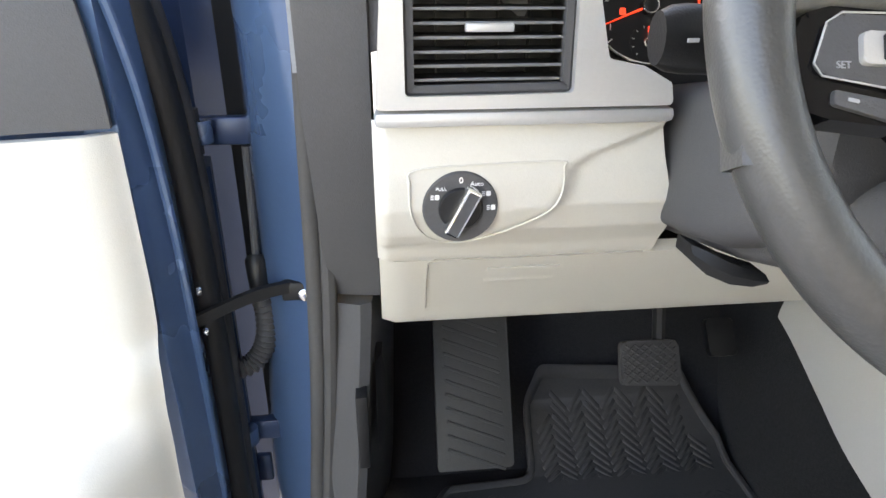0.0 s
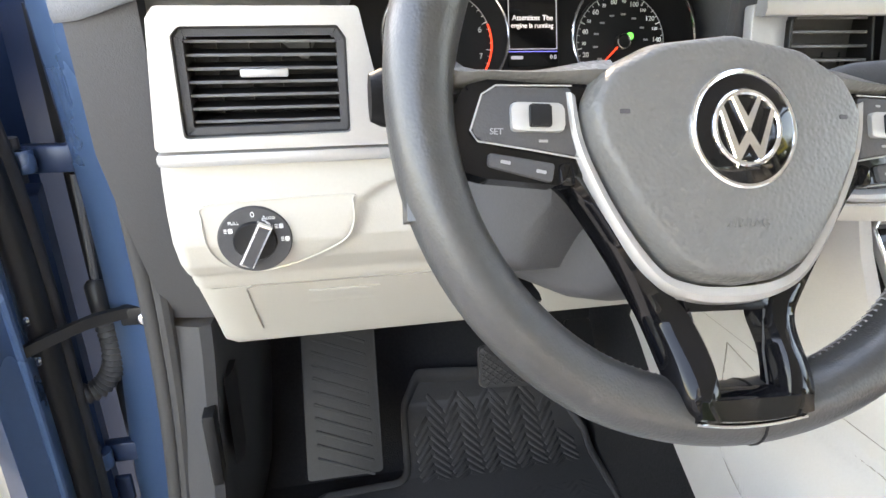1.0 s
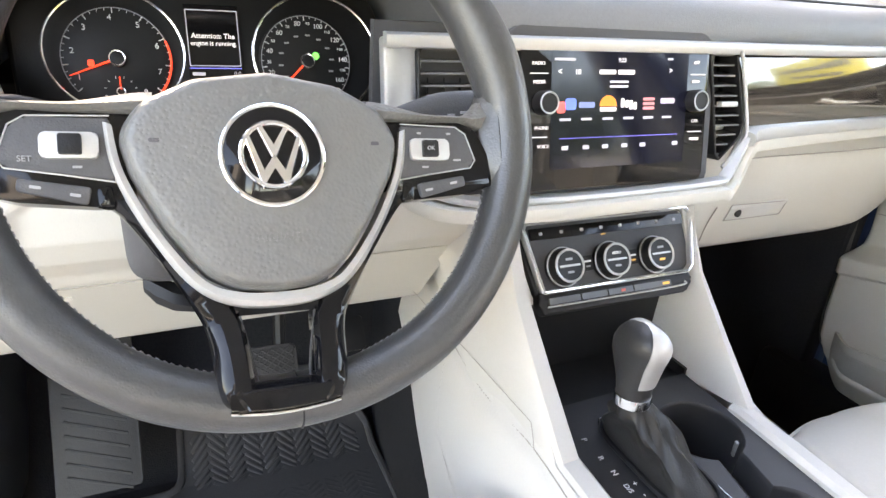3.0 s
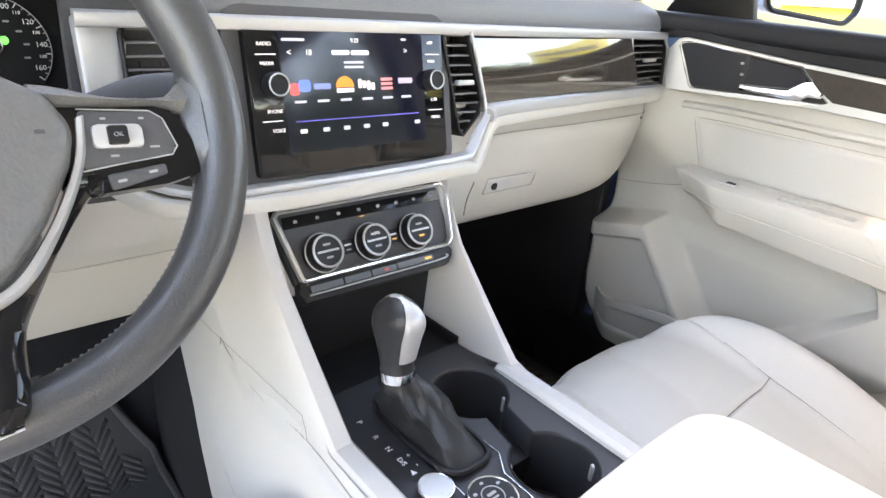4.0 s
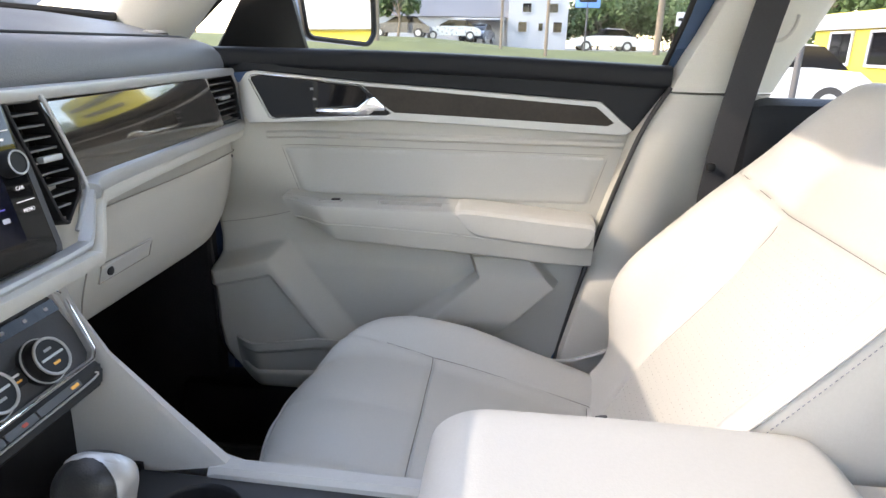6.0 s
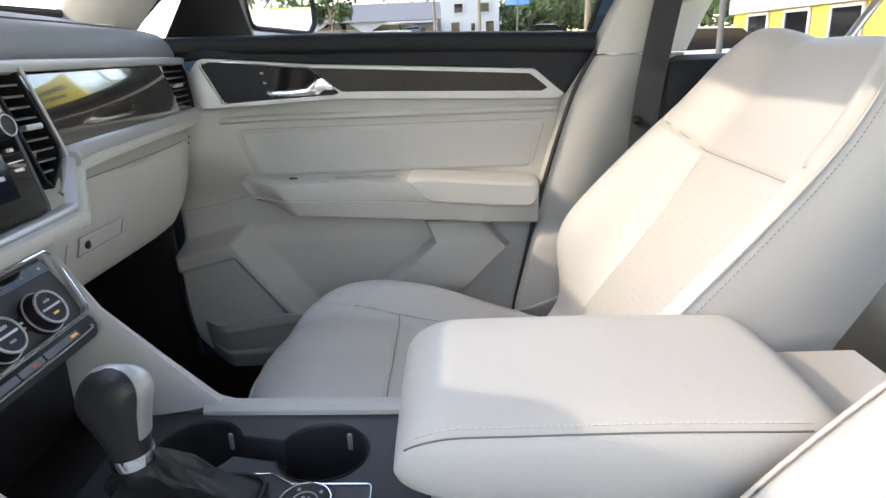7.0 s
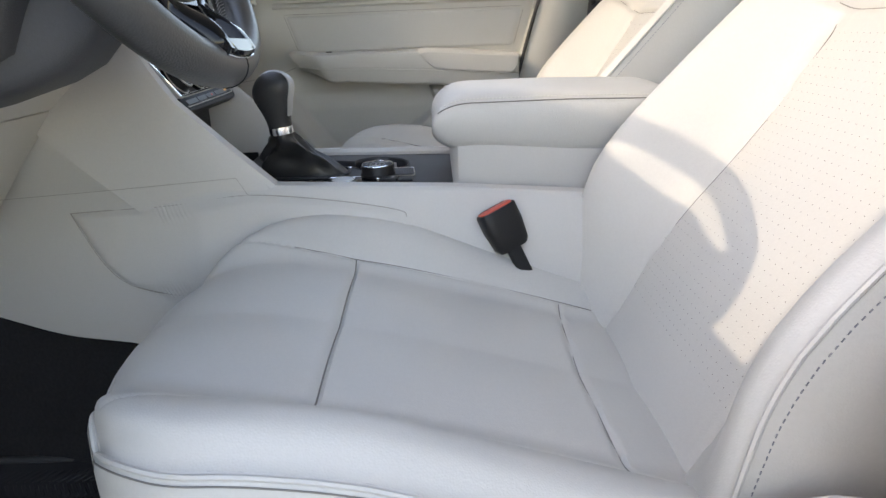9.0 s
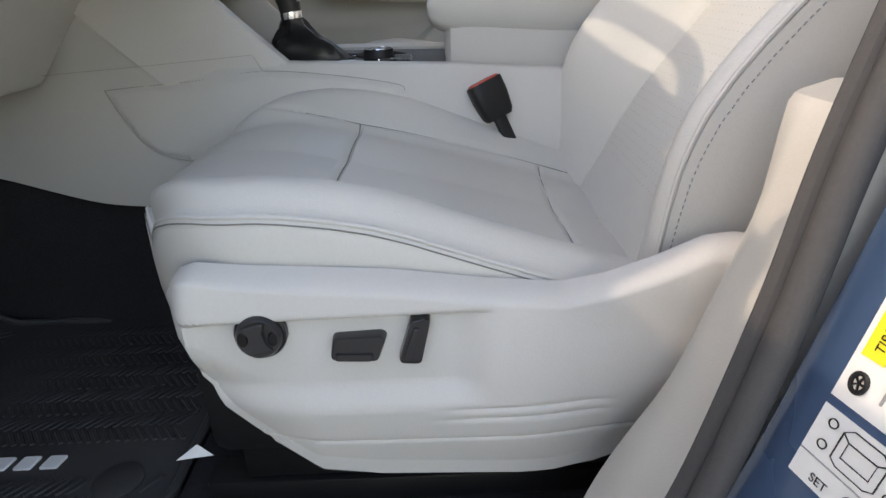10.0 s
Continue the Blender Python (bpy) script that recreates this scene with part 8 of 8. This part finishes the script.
# ---- driver's seat controls ----
SXO = 0.350 - 0.285
def ctl(y, z):
    return plane_at((SXO + 0.001, y, z), (0, -1, 0), (-1, 0, 0.05))


CTL_BLACK = mat("satin_black_control", (0.020, 0.020, 0.022), 0.30, grain=0.1, size=900, vary=0.05, spec=0.6)
lum = part("lumbar_knob", lathe([(0.0215, -0.004), (0.0215, 0.003), (0.0200, 0.0045), (0.0192, 0.004), (0.0185, 0.009), (0.0165, 0.0115), (0.010, 0.0105), (0.001, 0.010)], 40, ctl(0.186, 0.756) @ pose(0, 0, 0.005)), CTL_BLACK, driver_seat, "round black lumbar control")
part("knob_bridge", dome(ccw(round_poly([(-0.0105, -0.0135), (0.0105, -0.0135), (0.0060, -0.005), (0.0060, 0.005), (0.0105, 0.0135), (-0.0105, 0.0135), (-0.0065, 0.005), (-0.0065, -0.005)], 0.002, 3)), 0.0035, ctl(0.186, 0.756) @ pose(0, 0, 0.0150, 0, 0, 12), 0.75, 5), CTL_BLACK, lum, "waisted middle of the control")
for s in (-1, 1):
    part("knob_dimple", dome([(0.0045 * math.cos(a), 0.007 * math.sin(a)) for a in (2 * math.pi * k / 20 for k in range(20))], 0.0015, ctl(0.186, 0.756) @ pose(0.0125 * s, 0, 0.0150), 0.4, 5), PIANO, lum)
slide = part("slide_switch", dome(ccw(round_poly([(-0.022, -0.0100), (0.019, -0.0120), (0.027, 0.009), (0.022, 0.0120), (-0.018, 0.0110)], 0.005, 4)), 0.013, ctl(0.110, 0.740), 0.75, 7), CTL_BLACK, driver_seat, "black cushion switch")
part("switch_ridge", dome(ccw(round_poly([(-0.017, -0.0085), (0.014, -0.0100), (0.016, -0.0035), (-0.016, -0.0020)], 0.002, 3)), 0.004, ctl(0.110, 0.740) @ pose(0, 0, 0.0115), 0.7, 5), CTL_BLACK, slide)
recline = part("recline_switch", dome(ccw(round_poly([(-0.0140, -0.0205), (0.006, -0.0220), (0.0155, 0.018), (0.0105, 0.0215), (-0.001, 0.0195)], 0.005, 4)), 0.013, ctl(0.062, 0.745), 0.75, 7), CTL_BLACK, driver_seat, "black backrest switch")
part("switch_ridge", dome(ccw(round_poly([(-0.0095, -0.0165), (-0.0035, -0.0175), (0.0070, 0.0135), (0.0020, 0.0150)], 0.002, 3)), 0.004, ctl(0.062, 0.745) @ pose(0, 0, 0.0115), 0.7, 5), CTL_BLACK, recline)
part("paper_tag", prism([(-0.02, -0.006), (0.02, -0.004), (0.0, 0.008)], 0.0006, 0, 1, plane_at((0.10, 0.285, 0.60), (0, -1, 0), (-0.6, 0.2, 0.8))), PAPER, driver_seat, "white tag under the seat")

# ---- rear cabin, seen in the gaps only ----
RS = thing("rear_bench", (XC, -1.15, 0.465), "dark rear bench in deep shade", "car seat")
part("cushion", box(0.05, 1.42, -1.25, -0.78, 0.62, 0.80, 0.05, 4), LEATHER, RS, "beige rear cushion")
part("backrest", moved(box(0.05, 1.42, -0.09, 0.09, 0.0, 0.62, 0.05, 4), pose(0, -1.25, 0.74, 18, 0, 0)), LEATHER, RS, "beige rear backrest")
tagged(obj("rear_door_passenger", joined(box(1.47, 1.56, -1.5, -0.42, 0.48, 1.06, 0.02), ), BEIGE), "beige rear door card", "car door", kind="structure")
tagged(obj("rear_door_top", box(1.46, 1.56, -1.5, -0.42, 1.06, 1.24, 0.03), SILL), "black rear door upper pad", "car door", kind="structure")
tagged(obj("rear_wall", box(-0.05, 1.5, -2.72, -2.66, 0.4, 1.15, 0.02), BEIGE_GREY), "pale tailgate lining", "car body", kind="structure")
tagged(obj("rear_side_driver", joined(box(-0.12, -0.02, -2.7, -0.45, 0.3, 1.22, 0.02)), BEIGE), "beige rear side trim on the driver's side", "car body", kind="structure")
for y in (-1.45, -2.6):
    pillar("rear_pillar", [(1.50, y, 1.2), (1.47, y + 0.02, 1.45), (1.42, y + 0.05, 1.68)], 0.035, 0.09, HEAD, "pale rear window pillar trim")
    pillar("rear_pillar", [(-0.06, y, 1.2), (-0.03, y + 0.02, 1.45), (0.02, y + 0.05, 1.68)], 0.035, 0.09, HEAD, "pale rear window pillar trim")

# ---- outside ----
GRASS = mat("dry_grass", (0.105, 0.118, 0.045), 0.95, grain=1.0, size=30, vary=0.3, stain=0.5)
CONCRETE = mat("pale_road", (0.15, 0.148, 0.144), 0.9, grain=0.5, size=20, vary=0.1, stain=0.3)
SIDING = mat("white_siding", (0.33, 0.35, 0.37), 0.7, vary=0.05, stain=0.6)
ROOFING = mat("grey_roofing", (0.12, 0.125, 0.135), 0.8, vary=0.15, stain=0.8)
LEAF = mat("tree_leaf", (0.040, 0.075, 0.022), 0.7, vary=0.35, stain=1.5)
BARK = mat("bark", (0.16, 0.13, 0.10), 0.9, grain=1, size=40, vary=0.25, stain=3)
YWALL = mat("yellow_painted_wall", (0.48, 0.41, 0.06), 0.7, vary=0.06, stain=0.7)
CARW = mat("white_car_paint", (0.55, 0.56, 0.57), 0.25, vary=0.02, coat=0.7)
CARD = mat("dark_car_paint", (0.04, 0.05, 0.07), 0.25, vary=0.02, coat=0.7)


def strip(name, x0, x1, material, label, dz, cat, n=14):
    def fn(u, v):
        x, y = x0 + (x1 - x0) * u, -140 + 280 * v
        return Vector((x, y, ground_z(x, y) + dz))
    return tagged(obj(name, sheet(fn, n, 140), material), label, cat, kind="structure")


strip("road", 12.0, 33.0, CONCRETE, "pale sun-bleached road beyond the lot", 0.02, "road")
strip("kerb", 33.0, 33.4, SIDING, "pale concrete kerb", 0.14, "kerb", 2)
strip("grass_verge", 33.4, 46.0, GRASS, "dry mown grass verge rising from the road", 0.05, "grass")
strip("yard", 46.0, 130.0, ASPHALT, "grey yard round the buildings", 0.03, "ground")
strip("lane_line", 21.2, 21.4, SIDING, "white painted road line", 0.03, "road marking", 2)


def house(name, x, y0, y1, z0, z1, depth, roof, label, wins, door=None):
    h = thing(name, (x, (y0 + y1) / 2, z0), label, "building")
    part("wall", box(x, x + depth, y0, y1, z0 - 0.6, z1, 0.02), SIDING, h, "white clad wall")
    for k in range(int((z1 - z0) / 0.2)):
        part("board", box(x - 0.015, x, y0, y1, z0 + 0.2 * k + 0.02, z0 + 0.2 * k + 0.19, 0.004, 1), SIDING, h)
    if roof > 0:
        part("roof", loft([[Vector((x - 0.5, yy, z1 - 0.05)), Vector((x + depth / 2, yy, z1 + roof)), Vector((x + depth + 0.4, yy, z1 - 0.05)), Vector((x + depth / 2, yy, z1 + roof - 0.15))] for yy in (y0 - 0.3, y1 + 0.3)]), ROOFING, h, "grey shallow pitched roof")
    else:
        part("parapet", box(x - 0.1, x + depth, y0 - 0.1, y1 + 0.1, z1, z1 + 0.25, 0.03), SIDING, h, "white parapet")
    for (wy, wz, ww, wh) in wins:
        w = part("window", frame_ring(rect(ww + 0.16, wh + 0.16), rect(ww, wh), 0.08, 0.01, plane_at((x - 0.03, wy, wz), (0, -1, 0), (-1, 0, 0))), SIDING, h, "white window frame")
        part("pane", prism(rect(ww, wh), 0.02, 0, 1, plane_at((x - 0.03, wy, wz), (0, -1, 0), (-1, 0, 0))), PIANO, w, "dark glass pane")
    if door:
        # the bay's inner shade is a near-black slab on the wall
        part("bay", box(x - 0.06, x - 0.02, door[0], door[1], z0 - 0.1, z0 + door[2], 0.01), DARK, h, "near-black slab for the shade in an open bay")
    return h


house("workshop_building", 58.0, 0.3, 18.0, 1.72, 3.75, 14, 1.9, "long low white workshop with grey roof and open bay", [(12.5, 2.8, 1.0, 0.9), (8.5, 2.8, 1.0, 0.9)], (3.0, 4.6, 1.5))
house("office_building", 56.0, -4.6, 0.3, 1.1, 5.2, 10, 0, "white two-storey office with small windows", [(-0.9, 2.9, 0.7, 0.8), (-2.4, 2.9, 0.35, 0.6), (-3.8, 2.9, 0.7, 0.8), (-1.2, 4.4, 0.7, 0.7), (-3.4, 4.4, 0.7, 0.7)])
awn = thing("porch", (55, 1.9, 1.1), "white porch roof on thin posts before the workshop", "porch")
part("porch_roof", box(54.6, 57.9, 0.6, 4.8, 3.35, 3.5, 0.02), SIDING, awn, "white porch roof")
for y in (0.7, 2.6, 4.7):
    part("post", box(54.7, 54.8, y - 0.05, y + 0.05, 1.0, 3.35, 0.01), SIDING, awn)


def tree(x, y, h, r, seed, dense=420, sunk=0.0):
    rnd = random.Random(seed)
    z0 = ground_z(x, y) + sunk
    t = thing("tree", (x, y, z0), "broad leafy green tree in sunlight", "tree", group="trees behind the buildings")
    pts = [Vector((x, y, z0)), Vector((x + rnd.uniform(-.2, .2), y + rnd.uniform(-.2, .2), z0 + h * 0.3)), Vector((x + rnd.uniform(-.4, .4), y + rnd.uniform(-.4, .4), z0 + h * 0.75))]
    limbs = [tube(smooth_path(pts, 5), [0.05 * h * (1 - 0.8 * i / 10) * 0.5 for i in range(11)], 8)]
    tips = []
    for k in range(9):
        a = 2 * math.pi * k / 9 + rnd.uniform(-.3, .3)
        zz = rnd.uniform(0.3, 0.7)
        s = Vector((x, y, z0 + h * zz))
        e = s + Vector((math.cos(a) * r * rnd.uniform(.6, .95), math.sin(a) * r * rnd.uniform(.6, .95), h * rnd.uniform(.1, .3)))
        limbs.append(tube([s, (s + e) / 2 + Vector((0, 0, 0.1 * h * rnd.random())), e], [0.012 * h, 0.008 * h, 0.003 * h], 6))
        tips.append(e)
    part("trunk", joined(*limbs), BARK, t, "brown trunk and limbs")
    verts, faces = [], []
    for k in range(dense * 6):
        c = rnd.choice(tips + [pts[2], pts[2] + Vector((0, 0, 0.15 * h))])
        d = Vector((rnd.gauss(0, 1), rnd.gauss(0, 1), rnd.gauss(0, 0.8)))
        c = c + d.normalized() * r * 0.42 * rnd.random() ** 0.5
        s = rnd.uniform(0.10, 0.24)
        u = Vector((rnd.gauss(0, 1), rnd.gauss(0, 1), rnd.gauss(0, 1))).normalized()
        v = u.orthogonal().normalized()
        i = len(verts)
        verts += [c - u * s, c + v * s * 0.55, c + u * s, c - v * s * 0.55]
        faces += [(i, i + 1, i + 2, i + 3)]
    me = bpy.data.meshes.new("crown")
    me.from_pydata(verts, [], faces)
    me.materials.append(LEAF)
    cr = new("crown", me)
    cr.parent = t
    cr.matrix_parent_inverse = Matrix.Translation(-t.location)
    cr["label"] = "crown of many small leaves"


for i, (x, y, h, r) in enumerate(((62, -7, 9, 4.0), (66, -12, 12, 5.5), (70, -19, 13, 6), (64, -25, 11, 5), (72, -32, 13, 6), (64, -16, 8, 4), (75, 2, 12, 6), (72, 12, 11, 5), (68, 22, 11, 5.5), (60, 30, 10, 5), (66, -42, 13, 6), (44, 7.6, 4.2, 1.6))):
    tree(x, y, h, r, 20 + i)
for i, (x, y, h, r) in enumerate(((14, -26, 9, 4.5), (22, -32, 11, 5.5), (6, -30, 9, 4.5), (30, -38, 12, 6), (40, 42, 11, 5), (28, 48, 11, 5))):
    tree(x, y, h, r, 60 + i)
for i, (x, y, h, r) in enumerate(((59, -7.6, 5, 3.2), (61, -10.6, 5.5, 3.5), (59, -14, 5, 3.5), (62, -18, 6, 4), (60, -22.5, 5, 3.6), (63, -27, 6, 4), (33, -20, 5.2, 3.5), (37, -16.5, 5, 3.5), (27, -22.5, 5.6, 3.6), (19, -22.5, 5.6, 3.6), (41, -24, 6, 4), (12, -22.5, 5.4, 3.4))):
    tree(x, y, h, r, 90 + i, 560)


for i, (x, y, h, r) in enumerate(((63, -7.5, 5.5, 3.0), (64, -11, 6, 3.4), (60, -13.5, 5, 3.0), (66, -16, 6, 3.6), (58, -18.5, 5, 3.2))):
    tree(x, y, h, r, 130 + i, 520, -1.6)


def pole(x, y, h, r, label, cat="pole", sign=None):
    p = thing("utility_pole" if h > 6 else "sign_post", (x, y, ground_z(x, y)), label, cat)
    z = ground_z(x, y)
    part("shaft", tube([(x, y, z), (x, y, z + h)], [r, r * 0.8], 10), BARK if h > 6 else GREY, p, "round shaft")
    if sign:
        part("board", box(x - 0.04, x + 0.0, y - sign[0] / 2, y + sign[0] / 2, z + h - sign[1], z + h, 0.01), sign[2], p, "flat sign board")
        part("bar", box(x - 0.06, x - 0.04, y - sign[0] * 0.35, y + sign[0] * 0.35, z + h - sign[1] * 0.6, z + h - sign[1] * 0.4, 0.005), PIANO, p)


pole(40, 8.2, 9, 0.16, "weathered wooden utility pole")
pole(40, -8.6, 9, 0.20, "weathered wooden utility pole")
pole(40, 0.6, 7, 0.09, "thin grey lamp pole")
pole(38, -2.0, 6.2, 0.10, "tall grey sign pole with a dark board", sign=(2.2, 1.5, PIANO))
pole(42, -4.6, 3.4, 0.06, "small blue and white road sign on a post", "sign", sign=(1.5, 0.8, mat("blue_sign", (0.1, 0.25, 0.6), 0.5, vary=0.02)))
pole(36, -8.9, 2.6, 0.04, "small pale sign on a thin post", "sign", sign=(0.7, 0.7, SIDING))
tagged(obj("overhead_wire", tube(smooth_path([(40, 30, 7.0), (40, 8.2, 6.6), (40, 0, 5.6), (40, -8.6, 4.6), (40, -30, 6.6)], 8), 0.02, 6), BLACK), "black overhead wire between the poles", "wire")


ps = thing("pole_sign", (12.6, -4.4, 0.0), "tall yellow shop sign on two grey posts", "sign")
for y in (-3.6, -5.2):
    part("post", tube([(12.65, y, 0.0), (12.65, y, 2.9)], 0.06, 10), GREY, ps, "grey steel post")
part("board", box(12.55, 12.75, -5.7, -3.1, 2.75, 4.1, 0.03), YWALL, ps, "yellow sign board")
for z, w in ((3.7, 2.0), (3.25, 1.4)):
    part("sign_bar", box(12.52, 12.55, -4.4 - w / 2, -4.4 + w / 2, z - 0.10, z + 0.10, 0.01), CARD, ps, "dark lettering-sized bar")


def parked_car(x, y, heading, paint, label, s=1.0):
    """A saloon with rounded body, glasshouse and wheels, length along its own y."""
    z0 = ground_z(x, y) + 0.02
    c = thing("parked_car", (x, y, z0), label, "car", group="parked cars")
    M = Matrix.Translation((x, y, z0)) @ Matrix.Rotation(radians(heading), 4, "Z")
    prof = [(-2.2, 0.35), (-2.25, 0.7), (-1.9, 0.95), (-1.0, 1.02), (0.9, 1.0), (1.9, 0.85), (2.25, 0.65), (2.2, 0.32)]
    part("body", loft([[M @ Vector((xx, yy, zz + (0.05 if abs(xx) < 0.8 else 0))) for yy, zz in prof] for xx in (-0.88, -0.8, 0.8, 0.88)]), paint, c, "painted body")
    part("cabin", loft([[M @ Vector((xx, yy, zz)) for yy, zz in ((-1.75, 0.98), (-1.2, 1.42), (0.2, 1.45), (1.0, 1.0))] for xx in (-0.74, -0.62, 0.62, 0.74)]), PIANO, c, "dark glasshouse")
    part("roof", loft([[M @ Vector((xx, yy, zz)) for yy, zz in ((-1.25, 1.41), (-1.0, 1.46), (0.0, 1.48), (0.3, 1.43))] for xx in (-0.64, 0.64)]), paint, c, "painted roof")
    for yy in (-1.4, 1.4):
        for xx in (-0.80, 0.80):
            wh = part("wheel", moved(lathe([(0.33, -0.1), (0.34, -0.05), (0.34, 0.05), (0.33, 0.1)], 20), M @ Matrix.Translation((xx, yy, 0.33)) @ Matrix.Rotation(math.pi / 2, 4, "Y")), RUBBER, c, "black tyre")
            part("rim", moved(lathe([(0.2, -0.105), (0.2, 0.105)], 14), M @ Matrix.Translation((xx, yy, 0.33)) @ Matrix.Rotation(math.pi / 2, 4, "Y")), SILVER, wh, "silver wheel rim")


parked_car(46, -6.3, 8, CARW, "small white saloon parked beyond the verge")
parked_car(47.5, 8.0, 0, CARD, "dark saloon parked before the workshop")
parked_car(50, 4.6, 10, mat("silver_car_paint", (0.4, 0.42, 0.45), 0.3, metal=0.5, vary=0.02), "silver saloon parked before the workshop")
parked_car(52.5, 2.6, 80, CARD, "dark pickup-like car by the porch")
parked_car(14.6, -4.95, 0, CARW, "white car parked beside the lot, close by")
parked_car(34, 30, 40, mat("red_car_paint", (0.4, 0.03, 0.03), 0.3, vary=0.02), "red car parked far ahead")
yb = thing("yellow_shop", (14, -16, 0), "bright yellow shop front with a white fascia", "building")
part("wall", box(2.5, 30.0, -19.5, -13.0, 0.0, 2.85, 0.03), YWALL, yb, "yellow painted wall")
part("fascia", box(2.4, 30.1, -12.99, -12.8, 2.2, 2.8, 0.02), SIDING, yb, "white fascia board")
for k in range(7):
    w = part("window", frame_ring(rect(1.8, 1.3), rect(1.6, 1.1), 0.08, 0.01, plane_at((9.6 + 3 * k, -12.97, 1.5), (-1, 0, 0), (0, 1, 0))), SIDING, yb, "white window frame")
    part("pane", prism(rect(1.6, 1.1), 0.03, 0, 1, plane_at((9.6 + 3 * k, -12.97, 1.5), (-1, 0, 0), (0, 1, 0))), PIANO, w, "dark glass pane")

# ---- sewn and moulded lines ----
def side_x(y, z):
    q = (0.905 - z) / 0.25
    x = 0.592 + (0.540 - 0.592) * max(0.0, min(1.4, q)) - 0.014 * math.sin(math.pi * min(1, max(0, q)))
    x += draw_in(y, z)
    return min(x, 0.5882) if z > 0.885 and y > 0.26 else x


def con_line(pts, r=0.0004, out=0.0002):
    return tube(smooth_path([Vector((side_x(y, z) - out, y, z)) for y, z in pts], 6), r, 5)


part("panel_line", con_line([(0.72, 0.896), (0.618, 0.902), (0.47, 0.909), (0.36, 0.915), (0.308, 0.918)]), LINE, CON)
part("panel_groove", con_line([(0.552, 0.872), (0.538, 0.848), (0.505, 0.806), (0.468, 0.780), (0.402, 0.767), (0.32, 0.764)], 0.0008, 0.0004), LINE, CON)
part("panel_groove", con_line([(0.552, 0.872), (0.50, 0.877), (0.40, 0.884), (0.294, 0.894), (0.18, 0.883), (0.095, 0.868), (0.083, 0.858), (0.075, 0.845)], 0.0007, 0.0004), LINE, CON)
part("panel_line", con_line([(0.308, 0.918), (0.301, 0.905), (0.294, 0.892)]), LINE, CON)


def lid_left(y, q):
    """A place on the lid's rounded upper left edge: q from 0 (flank) to 1 (top)."""
    ring = armrest_ring(y)
    k = 24 - q * 11
    i = int(k)
    w = k - i
    return ring[i] * (1 - w) + ring[i + 1] * w


for q in (0.40, 0.52):
    path = [lid_left(0.036 - 0.30 * k / 120, q) + Vector((-0.0006, 0, 0.0004)) for k in range(121)]
    if q > 0.45:
        tagged(part("stitching", stitches(path, 0.0030, 0.0006, 0.0044), STITCH, ARM, "pale double stitching along the lid"), kind="stuff")
        tagged(part("stitching", stitches([p + Vector((-0.0012, 0, -0.0055)) for p in path], 0.0030, 0.0006, 0.0044), STITCH, ARM, "pale double stitching along the lid"), kind="stuff")
    else:
        part("lid_seam", tube(path, 0.0008, 5), SEAM, ARM)


def seat_lines(S, x0, slim=0.0):
    for side in (-1, 1):
        P = []
        for k in range(8, 110):
            b = k / 140
            x, y, z = back_point(side * 0.722, b, slim)
            P.append(Vector((x0 + x + side * 0.0008, y, z)))
        tagged(part("stitching", stitches(P, 0.0030, 0.0005, 0.0052), THREAD, S, "blue-grey stitching beside the piping"), kind="stuff")
    for side in (-1, 1):
        pts = []
        for k in range(14):
            u = 0.135 + (0.24 - 0.135) * k / 13
            W = smooth_lerp(BACK_W, 0.40)
            x, y, z = back_point(side * min(0.695, 0.70 * u / W), (0.457 + 0.15 * (u - 0.135)) / 0.78, slim)
            pts.append(Vector((x0 + x, y, z)) + FW * 0.0005)
        part("back_seam", tube(pts, 0.0007, 5), SEAM, S)
    pts = []
    for k in range(-20, 21):
        x, y, z = back_point(0.70 * 0.135 / smooth_lerp(BACK_W, 0.397) * k / 20, 0.457 / 0.78, slim)
        pts.append(Vector((x0 + x, y, z)) + FW * 0.0005)
    part("back_seam", tube(pts, 0.0007, 5), SEAM, S)
    # small punched holes in the middle panels, laid on as dark dots
    verts, faces = [], []

    def dot(p, n, r):
        n = n.normalized()
        u = n.orthogonal().normalized()
        v = n.cross(u)
        i = len(verts)
        for q in range(5):
            a = 2 * math.pi * q / 5
            verts.append(p + n * 0.0003 + (u * math.cos(a) + v * math.sin(a)) * r)
        faces.append(tuple(range(i, i + 5)))
    for i in range(-12, 13):
        for j in range(37):
            a, b = 0.0105 * i, 0.10 + 0.0128 * j
            if b > 0.555:
                continue
            W = smooth_lerp(BACK_W, -0.06 + 0.78 * b)
            x, y, z = back_point(0.70 * (a + (0.0052 if j % 2 else 0)) / W, b, slim)
            dot(Vector((x0 + x, y, z)), FW, 0.0006)
    me = bpy.data.meshes.new("perforation")
    me.from_pydata(verts, [], faces)
    me.materials.append(PUNCH)
    ob = new("perforation", me)
    ob.parent = S
    ob.matrix_parent_inverse = Matrix.Translation(-S.location)
    tagged(ob, "fine punched holes in the middle panel", kind="stuff")


seat_lines(driver_seat, 0.350)
seat_lines(passenger_seat, 1.086, 0.75)
